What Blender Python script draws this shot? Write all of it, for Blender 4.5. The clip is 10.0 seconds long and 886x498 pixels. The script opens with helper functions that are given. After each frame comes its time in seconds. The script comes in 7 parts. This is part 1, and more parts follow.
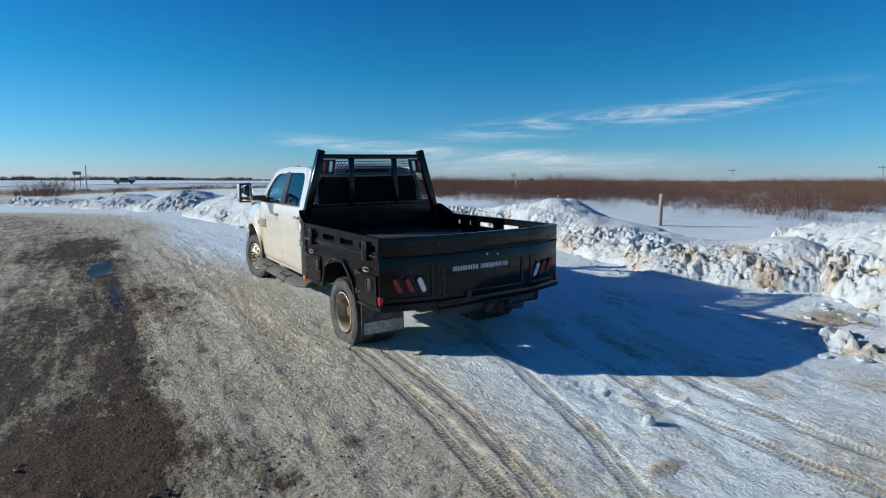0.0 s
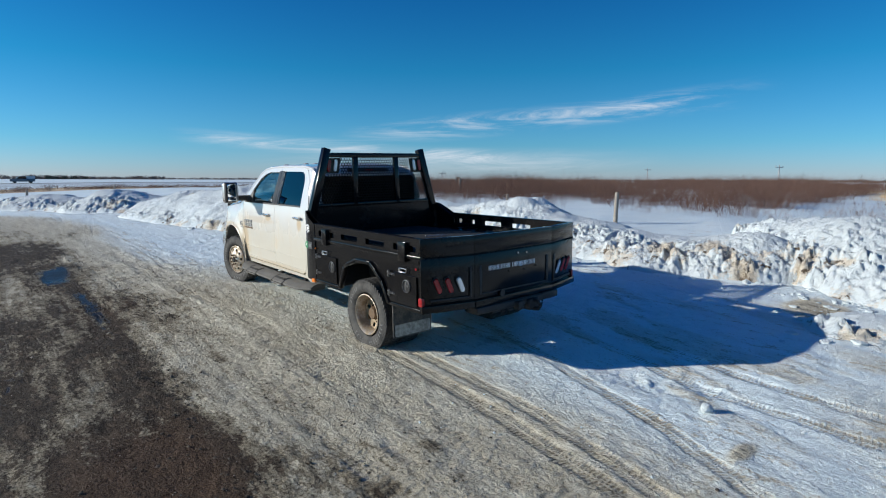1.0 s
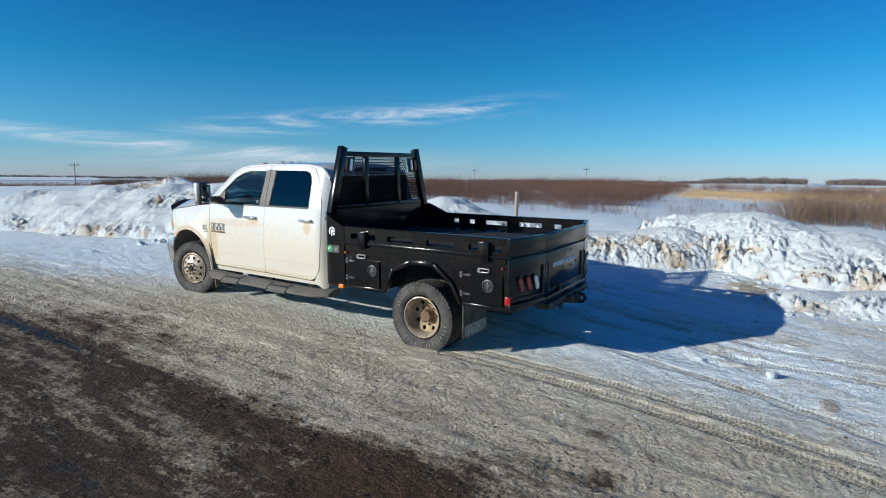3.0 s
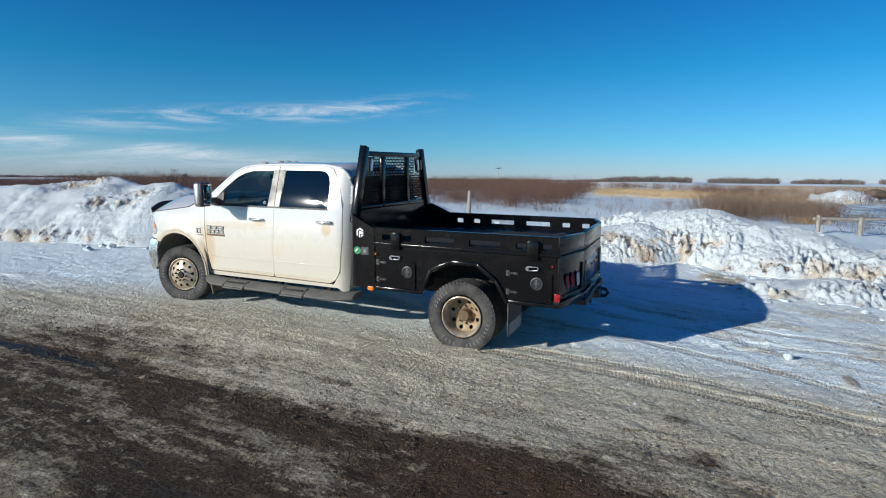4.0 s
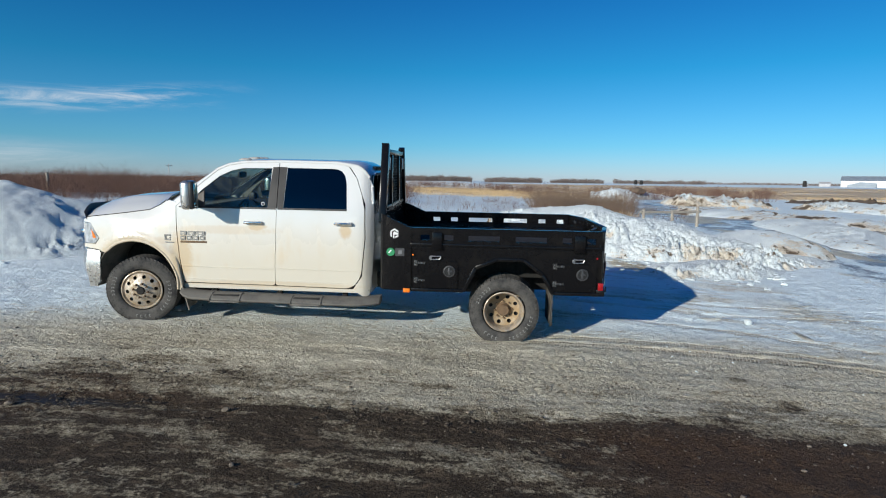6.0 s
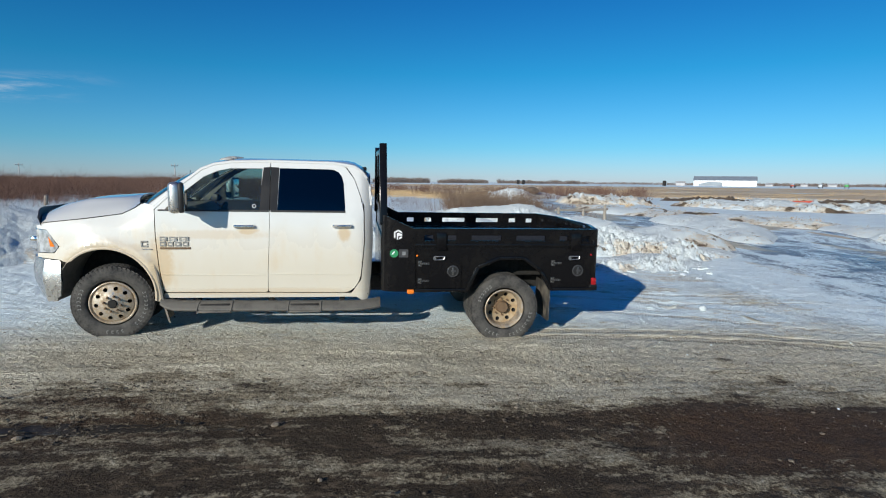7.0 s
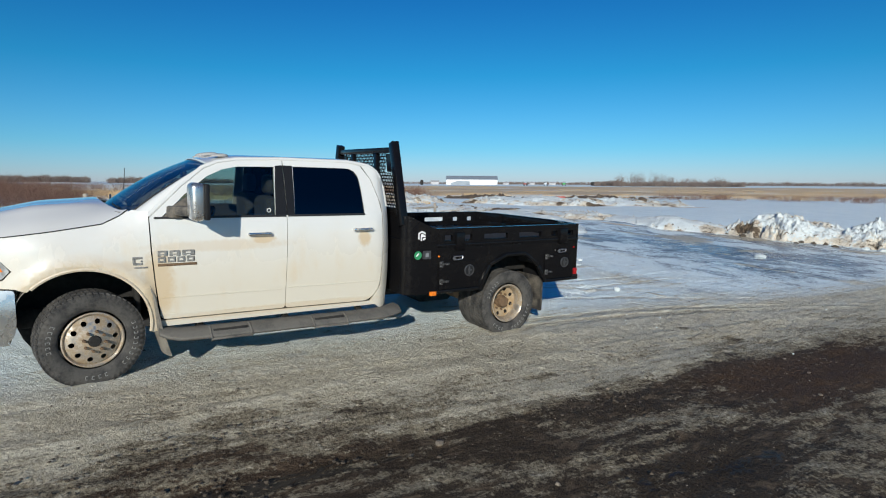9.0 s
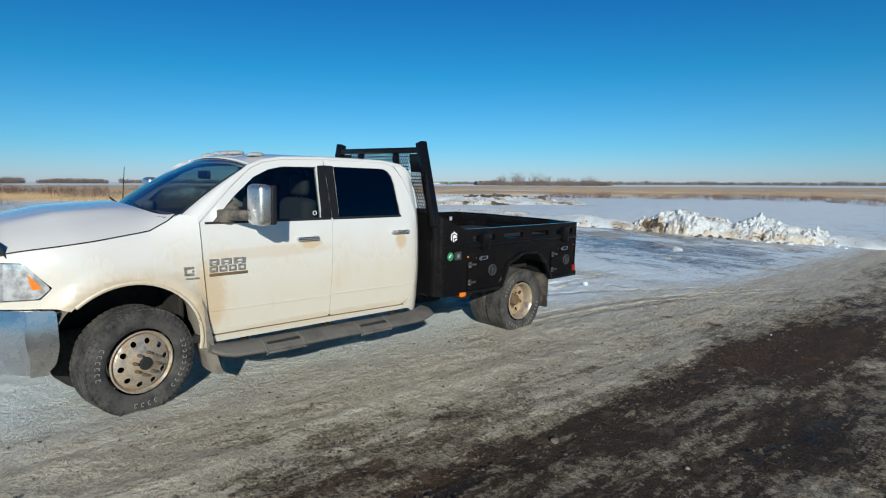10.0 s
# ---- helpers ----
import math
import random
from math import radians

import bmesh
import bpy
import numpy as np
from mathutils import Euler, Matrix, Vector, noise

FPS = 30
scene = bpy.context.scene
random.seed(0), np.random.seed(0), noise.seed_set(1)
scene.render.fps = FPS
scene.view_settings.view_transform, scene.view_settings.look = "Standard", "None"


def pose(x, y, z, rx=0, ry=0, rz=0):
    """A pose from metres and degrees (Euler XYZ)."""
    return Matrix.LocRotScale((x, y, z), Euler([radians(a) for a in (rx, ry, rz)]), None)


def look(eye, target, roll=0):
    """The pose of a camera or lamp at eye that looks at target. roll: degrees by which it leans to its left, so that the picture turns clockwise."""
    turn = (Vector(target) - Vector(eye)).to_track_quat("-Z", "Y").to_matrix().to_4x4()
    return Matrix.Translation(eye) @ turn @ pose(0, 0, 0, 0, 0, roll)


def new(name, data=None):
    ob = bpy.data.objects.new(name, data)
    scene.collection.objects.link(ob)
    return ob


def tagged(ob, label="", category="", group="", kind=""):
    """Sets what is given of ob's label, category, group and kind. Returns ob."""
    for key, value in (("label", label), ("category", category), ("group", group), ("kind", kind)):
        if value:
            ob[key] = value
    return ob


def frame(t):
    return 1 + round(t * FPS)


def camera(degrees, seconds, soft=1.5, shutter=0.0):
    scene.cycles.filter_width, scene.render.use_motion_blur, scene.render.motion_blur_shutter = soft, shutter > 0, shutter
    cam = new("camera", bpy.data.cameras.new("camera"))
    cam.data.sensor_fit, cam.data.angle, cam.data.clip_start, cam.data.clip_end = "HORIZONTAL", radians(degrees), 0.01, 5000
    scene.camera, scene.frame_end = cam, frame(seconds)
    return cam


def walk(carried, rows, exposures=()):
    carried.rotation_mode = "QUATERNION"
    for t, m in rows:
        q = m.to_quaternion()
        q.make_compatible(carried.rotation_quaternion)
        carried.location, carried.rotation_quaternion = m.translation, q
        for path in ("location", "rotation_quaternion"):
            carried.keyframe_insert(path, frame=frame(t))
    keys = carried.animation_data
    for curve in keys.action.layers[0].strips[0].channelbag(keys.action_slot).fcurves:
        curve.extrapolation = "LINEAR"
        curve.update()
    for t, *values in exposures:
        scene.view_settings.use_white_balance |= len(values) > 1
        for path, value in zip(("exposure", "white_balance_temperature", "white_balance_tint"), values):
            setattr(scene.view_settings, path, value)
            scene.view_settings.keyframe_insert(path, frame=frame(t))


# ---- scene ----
cam = camera(76.1, 10.0, soft=1.1)
PATH = [
    (0, (-3.599, -6.031, 1.895), (-2.535, -4.354, 1.655), 0.2),
    (0.5, (-4.04, -5.689, 1.884), (-2.876, -4.08, 1.645), 0.2),
    (1, (-4.486, -5.354, 1.897), (-3.213, -3.831, 1.654), 0.2),
    (1.5, (-4.919, -4.982, 1.91), (-3.537, -3.557, 1.663), 0.2),
    (2, (-5.35, -4.536, 1.905), (-3.864, -3.22, 1.659), 0.4),
    (2.5, (-5.768, -4.057, 1.897), (-4.186, -2.858, 1.655), 0.5),
    (4, (-6.883, -2.287, 1.907), (-5.064, -1.492, 1.663), 0.5),
    (4.5, (-7.155, -1.628, 1.894), (-5.275, -0.988, 1.654), 0.5),
    (5, (-7.358, -0.943, 1.89), (-5.428, -0.476, 1.649), 0.6),
    (6.5, (-7.594, 1.071, 1.88), (-5.611, 0.968, 1.641), 0.7),
    (7, (-7.54, 1.715, 1.874), (-5.577, 1.416, 1.638), 0.6),
    (7.5, (-7.394, 2.366, 1.867), (-5.472, 1.865, 1.633), 0.5),
    (8, (-7.178, 3.011, 1.863), (-5.318, 2.315, 1.629), 0.4),
    (8.5, (-6.882, 3.678, 1.857), (-5.104, 2.792, 1.625), 0.4),
    (9, (-6.516, 4.349, 1.851), (-4.837, 3.287, 1.62), 0.3),
    (9.5, (-6.06, 4.994, 1.846), (-4.497, 3.767, 1.617), 0.2),
    (10, (-5.517, 5.577, 1.856), (-4.085, 4.199, 1.625), 0.2),
]
walk(cam, [(t, look(eye, target, roll)) for t, eye, target, roll in PATH],
     exposures=[(0.0, 0.12, 6500, 9), (2.5, 0.17, 6500, 9), (4.5, 0.13, 6500, 9), (6.5, 0.05, 6640, 8), (8.0, 0.0, 6650, 8), (10.0, -0.07, 6650, 8)])

# world, sun and exposure
SUN_ELEV, SUN_AZ = 19.7, -51.8          # azimuth clockwise from +y
scene.view_settings.exposure = 0.0
world = bpy.data.worlds.new("winter_sky")
scene.world = world
world.use_nodes = True
wt = world.node_tree
wt.nodes.clear()
w_out = wt.nodes.new("ShaderNodeOutputWorld")
w_bg = wt.nodes.new("ShaderNodeBackground")
w_bg.inputs["Strength"].default_value = 0.092
sky = wt.nodes.new("ShaderNodeTexSky")
sky.sky_type = "NISHITA"
sky.sun_disc = False
sky.sun_elevation = radians(SUN_ELEV)
sky.sun_rotation = radians(SUN_AZ)
sky.altitude = 600
sky.air_density, sky.dust_density, sky.ozone_density = 1.0, 0.3, 3.0
# thin cirrus streaks low in the sky
w_co = wt.nodes.new("ShaderNodeTexCoord")
w_sep = wt.nodes.new("ShaderNodeSeparateXYZ")
wt.links.new(w_co.outputs["Generated"], w_sep.inputs[0])


def wmath(op, a, b=None, c=None, clamp=False):
    n = wt.nodes.new("ShaderNodeMath")
    n.operation, n.use_clamp = op, clamp
    for i, v in enumerate((a, b, c)):
        if v is None:
            continue
        if isinstance(v, (int, float)):
            n.inputs[i].default_value = v
        else:
            wt.links.new(v, n.inputs[i])
    return n.outputs[0]


w_az = wmath("ARCTAN2", w_sep.outputs[0], w_sep.outputs[1])
w_cmb = wt.nodes.new("ShaderNodeCombineXYZ")
wt.links.new(wmath("MULTIPLY", w_az, 5.0), w_cmb.inputs[0])
wt.links.new(wmath("ADD", wmath("MULTIPLY", w_sep.outputs[2], 42.0), wmath("MULTIPLY", w_az, -1.2)), w_cmb.inputs[1])
w_noise = wt.nodes.new("ShaderNodeTexNoise")
w_noise.inputs["Scale"].default_value = 1.0
w_noise.inputs["Detail"].default_value = 8.0
w_noise.inputs["Roughness"].default_value = 0.68
w_noise.inputs["Distortion"].default_value = 1.1
wt.links.new(w_cmb.outputs[0], w_noise.inputs["Vector"])


def wrange(v, a, b, c=0.0, d=1.0):
    n = wt.nodes.new("ShaderNodeMapRange")
    n.interpolation_type = "SMOOTHSTEP"
    wt.links.new(v, n.inputs[0])
    for i, k in enumerate((a, b, c, d)):
        n.inputs[i + 1].default_value = k
    return n.outputs[0]


w_big = wt.nodes.new("ShaderNodeTexNoise")
w_big.inputs["Scale"].default_value = 0.9
w_big.inputs["Detail"].default_value = 4.0
wt.links.new(w_cmb.outputs[0], w_big.inputs["Vector"])
w_wisp = wmath("MULTIPLY", wrange(w_noise.outputs[0], 0.38, 0.72), wrange(w_big.outputs[0], 0.22, 0.52))


def streak(z0, slope, az0, az1, thick, fade):
    """A long wisp along a slanting line: height z0 at az0, rising by slope for each radian."""
    line = wmath("ADD", wmath("MULTIPLY", wmath("SUBTRACT", w_az, az0), slope), z0)
    off = wmath("ABSOLUTE", wmath("SUBTRACT", w_sep.outputs[2], line))
    ends = wmath("MULTIPLY", wrange(w_az, az0 - fade, az0 + fade), wrange(w_az, az1 - fade, az1 + fade, 1.0, 0.0))
    return wmath("MULTIPLY", wrange(off, 0.0, thick, 1.0, 0.0), ends)


w_high = wmath("MULTIPLY", streak(0.080, 0.090, 0.60, 1.12, 0.026, 0.12), w_wisp)
w_low = wmath("MULTIPLY", streak(0.066, -0.055, 0.30, 0.80, 0.017, 0.06), wmath("ADD", wmath("MULTIPLY", w_wisp, 0.75), 0.12))
w_haze = wmath("MULTIPLY", streak(0.030, 0.0, 0.45, 0.95, 0.030, 0.15), wmath("ADD", wmath("MULTIPLY", w_wisp, 0.45), 0.16))
w_mask = wmath("ADD", wmath("ADD", w_high, w_low), w_haze, clamp=True)
w_mix = wt.nodes.new("ShaderNodeMix")
w_mix.data_type = "RGBA"
wt.links.new(wmath("MULTIPLY", w_mask, 0.85), w_mix.inputs[0])
w_ramp = wt.nodes.new("ShaderNodeValToRGB")
for pos, col in ((0.0, (0.66, 0.83, 1.34)), (0.06, (0.35, 0.82, 1.20)), (0.18, (0.10, 0.73, 1.05)), (0.36, (0.040, 0.50, 1.00)), (0.6, (0.045, 0.37, 0.80))):
    el = w_ramp.color_ramp.elements.new(pos) if pos not in (0.0, 0.6) else w_ramp.color_ramp.elements[0 if pos == 0.0 else -1]
    el.position, el.color = pos, (*col, 1)
wt.links.new(w_sep.outputs[2], w_ramp.inputs[0])
w_tint = wt.nodes.new("ShaderNodeMix")
w_tint.data_type, w_tint.blend_type = "RGBA", "MULTIPLY"
w_tint.inputs[0].default_value = 1.0
wt.links.new(sky.outputs[0], w_tint.inputs[6])
wt.links.new(w_ramp.outputs[0], w_tint.inputs[7])
wt.links.new(w_tint.outputs[2], w_mix.inputs[6])
w_mix.inputs[7].default_value = (7.0, 7.6, 8.4, 1)
wt.links.new(w_mix.outputs[2], w_bg.inputs["Color"])
wt.links.new(w_bg.outputs[0], w_out.inputs[0])

sun_data = bpy.data.lights.new("sun", "SUN")
sun_data.energy, sun_data.angle, sun_data.color = 4.5, radians(0.53), (1.0, 0.97, 0.89)
sun = new("sun", sun_data)
SUN_DIR = Vector((math.sin(radians(SUN_AZ)) * math.cos(radians(SUN_ELEV)), math.cos(radians(SUN_AZ)) * math.cos(radians(SUN_ELEV)), math.sin(radians(SUN_ELEV))))
sun.matrix_world = look(SUN_DIR * 50, (0, 0, 0))


# ---------------------------------------------------------------- materials
class Mat:
    """A node material with short ways to add nodes."""

    def __init__(self, name):
        self.m = bpy.data.materials.new(name)
        self.m.use_nodes = True
        self.t = self.m.node_tree
        self.b = self.t.nodes["Principled BSDF"]
        self.out = self.t.nodes["Material Output"]
        self.co = self.t.nodes.new("ShaderNodeTexCoord").outputs["Object"]

    def link(self, a, b):
        self.t.links.new(a, b)

    def set(self, **kw):
        for k, v in kw.items():
            s = self.b.inputs[k.replace("_", " ")]
            if isinstance(v, (int, float)):
                s.default_value = v
            elif isinstance(v, tuple):
                s.default_value = (*v, 1) if len(v) == 3 else v
            else:
                self.link(v, s)
        return self

    def world_co(self):
        return self.t.nodes.new("ShaderNodeNewGeometry").outputs["Position"]

    def scaled(self, v, s):
        n = self.t.nodes.new("ShaderNodeMapping")
        self.link(v, n.inputs[0])
        n.inputs["Scale"].default_value = s
        return n.outputs[0]

    def noise(self, scale, detail=4, rough=0.55, vec=None, dist=0.0):
        n = self.t.nodes.new("ShaderNodeTexNoise")
        self.link(vec or self.co, n.inputs["Vector"])
        n.inputs["Scale"].default_value, n.inputs["Detail"].default_value = scale, detail
        n.inputs["Roughness"].default_value, n.inputs["Distortion"].default_value = rough, dist
        return n.outputs[0]

    def voronoi(self, scale, vec=None, feature="F1"):
        n = self.t.nodes.new("ShaderNodeTexVoronoi")
        n.feature = feature
        self.link(vec or self.co, n.inputs["Vector"])
        n.inputs["Scale"].default_value = scale
        return n.outputs[0]

    def ramp(self, v, a, b, lo=0.0, hi=1.0):
        n = self.t.nodes.new("ShaderNodeMapRange")
        n.interpolation_type = "SMOOTHSTEP"
        self.link(v, n.inputs[0])
        for i, k in enumerate((a, b, lo, hi)):
            n.inputs[i + 1].default_value = k
        return n.outputs[0]

    def math(self, op, a, b=None, clamp=False):
        n = self.t.nodes.new("ShaderNodeMath")
        n.operation, n.use_clamp = op, clamp
        for i, v in enumerate((a, b)):
            if v is None:
                continue
            if isinstance(v, (int, float)):
                n.inputs[i].default_value = v
            else:
                self.link(v, n.inputs[i])
        return n.outputs[0]

    def mix(self, f, a, b):
        n = self.t.nodes.new("ShaderNodeMix")
        n.data_type = "RGBA"
        for i, v in ((0, f), (6, a), (7, b)):
            if isinstance(v, (int, float)):
                n.inputs[i].default_value = v
            elif isinstance(v, tuple):
                n.inputs[i].default_value = (*v, 1)
            else:
                self.link(v, n.inputs[i])
        return n.outputs[2]

    def attr(self, name):
        n = self.t.nodes.new("ShaderNodeAttribute")
        n.attribute_name = name
        return n.outputs["Fac"]

    def rand(self):
        return self.t.nodes.new("ShaderNodeObjectInfo").outputs["Random"]

    def island(self):
        return self.t.nodes.new("ShaderNodeNewGeometry").outputs["Random Per Island"]

    def sep(self, v, i):
        n = self.t.nodes.new("ShaderNodeSeparateXYZ")
        self.link(v, n.inputs[0])
        return n.outputs[i]

    def bump(self, h, strength=0.3, dist=0.01):
        n = self.t.nodes.new("ShaderNodeBump")
        n.inputs["Strength"].default_value, n.inputs["Distance"].default_value = strength, dist
        self.link(h, n.inputs["Height"])
        self.link(n.outputs[0], self.b.inputs["Normal"])
        return self


def plain(name, col, rough=0.5, metal=0.0, var=0.12, scale=14.0, bump=0.0, spec=None):
    """A plain surface with slight mottling of colour and gloss."""
    k = Mat(name)
    n = k.noise(scale, 5)
    dark = tuple(c * (1 - var) for c in col)
    light = tuple(min(1, c * (1 + var)) for c in col)
    k.set(Base_Color=k.mix(k.ramp(n, 0.3, 0.7), dark, light), Metallic=metal)
    k.set(Roughness=k.ramp(k.noise(scale * 3, 3), 0.3, 0.7, rough * 0.85, min(1, rough * 1.15)))
    if spec is not None:
        k.set(Specular_IOR_Level=spec)
    if bump:
        k.bump(k.noise(scale * 6, 4), bump)
    return k.m


# ground: packed snow, ice, mud and gravel
def make_ground_mat():
    k = Mat("winter_ground")
    p = k.world_co()
    dirt, wet, ice, straw = k.attr("dirt"), k.attr("wet"), k.attr("ice"), k.attr("straw")
    tu, tv, tin = k.attr("tread_along"), k.attr("tread_across"), k.attr("tread_mask")
    streak = k.noise(1.0, 6, 0.62, k.scaled(p, (8.0, 0.8, 1.0)), 0.4)
    blot = k.noise(0.9, 5, 0.6, p)
    crust = k.noise(13, 7, 0.70, k.scaled(p, (1.3, 0.75, 1.0)), 0.5)
    fine = k.noise(38, 5, 0.72, p, 0.3)
    grit = k.noise(95, 3, 0.6, p)
    speck = k.voronoi(34, p)
    pit = k.voronoi(17, k.scaled(p, (1.25, 0.8, 1.0)))
    mott = k.noise(2.6, 5, 0.66, k.scaled(p, (1.2, 0.7, 1.0)), 0.6)
    lens = k.noise(4.5, 5, 0.62, k.scaled(p, (2.0, 0.9, 1.0)), 0.8)
    grain = k.math("ADD", k.math("MULTIPLY", k.math("SUBTRACT", crust, 0.5), 1.0), k.math("MULTIPLY", k.math("SUBTRACT", fine, 0.5), 0.75))
    # lug prints pressed by the tyres
    row = k.math("ADD", k.math("MULTIPLY", tu, 1 / 0.038), k.math("MULTIPLY", k.math("GREATER_THAN", tv, 0.0), 0.5))
    row = k.math("ADD", row, k.math("MULTIPLY", k.math("ABSOLUTE", tv), 0.35))
    lug = k.math("ABSOLUTE", k.math("SUBTRACT", k.math("FRACT", row), 0.5))
    lug = k.math("MULTIPLY", k.ramp(lug, 0.16, 0.24), k.ramp(k.math("ABSOLUTE", tv), 0.10, 0.18))
    lug = k.math("MULTIPLY", lug, tin)
    # how much soil covers the ice; crust pits darkened, part soil, part painted shade
    d = k.math("ADD", dirt, k.math("MULTIPLY", k.math("SUBTRACT", streak, 0.5), 0.80))
    d = k.math("ADD", d, k.math("MULTIPLY", k.math("SUBTRACT", blot, 0.5), 0.42))
    d = k.math("ADD", d, k.math("MULTIPLY", k.math("MULTIPLY", k.math("SUBTRACT", mott, 0.5), 0.95), k.ramp(dirt, 0.2, 0.55)))
    d = k.math("SUBTRACT", d, k.math("MULTIPLY", grain, 0.66))
    d = k.math("ADD", d, k.math("MULTIPLY", k.math("SUBTRACT", lens, 0.5), 0.55))
    d = k.math("ADD", d, k.math("MULTIPLY", lug, 0.17))
    snow = k.mix(k.ramp(blot, 0.3, 0.7), (0.77, 0.87, 0.885), (0.85, 0.94, 0.945))
    # fine pits greyed in the snow colour, as small shade between crumbs
    snow = k.mix(k.math("MULTIPLY", k.ramp(fine, 0.30, 0.48, 0.8, 0.0), k.ramp(d, -0.05, 0.25), clamp=True), snow, (0.50, 0.48, 0.44))
    snow = k.mix(k.ramp(dirt, 0.05, 0.24), snow, k.mix(k.ramp(crust, 0.35, 0.65), (0.57, 0.515, 0.39), (0.71, 0.66, 0.53)))
    icec = k.mix(k.ramp(streak, 0.3, 0.7), (0.07, 0.085, 0.105), (0.34, 0.38, 0.42))
    slush = k.mix(k.ramp(fine, 0.34, 0.64), (0.43, 0.38, 0.275), (0.62, 0.56, 0.435))
    tan = k.mix(k.ramp(fine, 0.34, 0.64), (0.165, 0.135, 0.09), (0.36, 0.31, 0.22))
    mud = k.mix(k.ramp(grit, 0.35, 0.65), (0.027, 0.020, 0.014), (0.085, 0.063, 0.043))
    mud = k.mix(k.ramp(lens, 0.52, 0.66), mud, (0.135, 0.100, 0.067))
    bare = k.noise(0.9, 9, 0.74, k.scaled(p, (0.8, 1.25, 1.0)), 0.9)
    c = k.mix(k.math("MULTIPLY", k.math("MULTIPLY", ice, 1.6, clamp=True), k.ramp(k.math("ADD", k.math("ADD", bare, k.math("MULTIPLY", ice, 0.13)), k.math("MULTIPLY", k.math("SUBTRACT", crust, 0.5), 0.42)), 0.57, 0.69), clamp=True), snow, icec)
    c = k.mix(k.ramp(d, 0.15, 0.36), c, slush)
    c = k.mix(k.ramp(d, 0.40, 0.60), c, tan)
    mud = k.mix(k.math("MULTIPLY", k.attr("clay"), 0.75), mud, k.mix(k.ramp(grit, 0.35, 0.65), (0.045, 0.025, 0.015), (0.125, 0.073, 0.042)))
    c = k.mix(k.ramp(d, 0.62, 0.80), c, mud)
    spk = k.math("MULTIPLY", k.ramp(speck, 0.10, 0.18, 1.0, 0.0), k.ramp(d, 0.1, 0.5), clamp=True)
    c = k.mix(k.math("MULTIPLY", spk, k.ramp(grit, 0.45, 0.6), clamp=True), c, (0.05, 0.042, 0.034))
    grass = k.mix(k.ramp(crust, 0.3, 0.7), (0.54, 0.385, 0.21), (0.73, 0.55, 0.335))
    far = k.noise(0.05, 6, 0.65, k.scaled(p, (1, 1, 1)))
    c = k.mix(k.ramp(k.math("ADD", straw, k.math("MULTIPLY", k.math("SUBTRACT", far, 0.5), 1.3)), 0.42, 0.62), c, grass)
    # melt water lying ragged between the crumbs
    w = k.math("ADD", wet, k.math("MULTIPLY", k.math("SUBTRACT", lens, 0.5), 1.1))
    w = k.ramp(k.math("SUBTRACT", w, k.math("MULTIPLY", grain, 0.55)), 0.52, 0.66)
    c = k.mix(w, c, (0.030, 0.024, 0.019))
    k.set(Base_Color=c)
    r = k.math("SUBTRACT", k.ramp(d, 0.2, 0.8, 0.66, 0.88), k.math("MULTIPLY", ice, 0.28))
    r = k.math("ADD", k.math("MULTIPLY", r, k.math("SUBTRACT", 1.0, w)), k.math("MULTIPLY", w, k.ramp(blot, 0.35, 0.65, 0.30, 0.5)))
    k.set(Roughness=k.math("MULTIPLY", r, 0.88), Specular_IOR_Level=k.ramp(d, 0.1, 0.5, 0.42, 0.15))
    h = k.math("ADD", k.math("MULTIPLY", crust, 1.0), k.math("MULTIPLY", fine, 0.62))
    h = k.math("ADD", h, k.math("MULTIPLY", grit, 0.16))
    h = k.math("ADD", h, k.math("MULTIPLY", k.ramp(pit, 0.1, 0.45), 0.18))
    h = k.math("ADD", h, k.math("MULTIPLY", streak, 0.3))
    h = k.math("MULTIPLY", h, k.math("SUBTRACT", 1.0, k.math("MULTIPLY", tin, 0.35)))
    h = k.math("SUBTRACT", h, k.math("MULTIPLY", lug, 0.46))
    h = k.math("MULTIPLY", h, k.math("SUBTRACT", 1.0, k.math("MULTIPLY", w, 0.93)))
    h = k.math("MULTIPLY", h, k.ramp(dirt, 0.04, 0.32, 0.45, 1.0))
    k.bump(h, 0.9, 0.055)
    return k.m


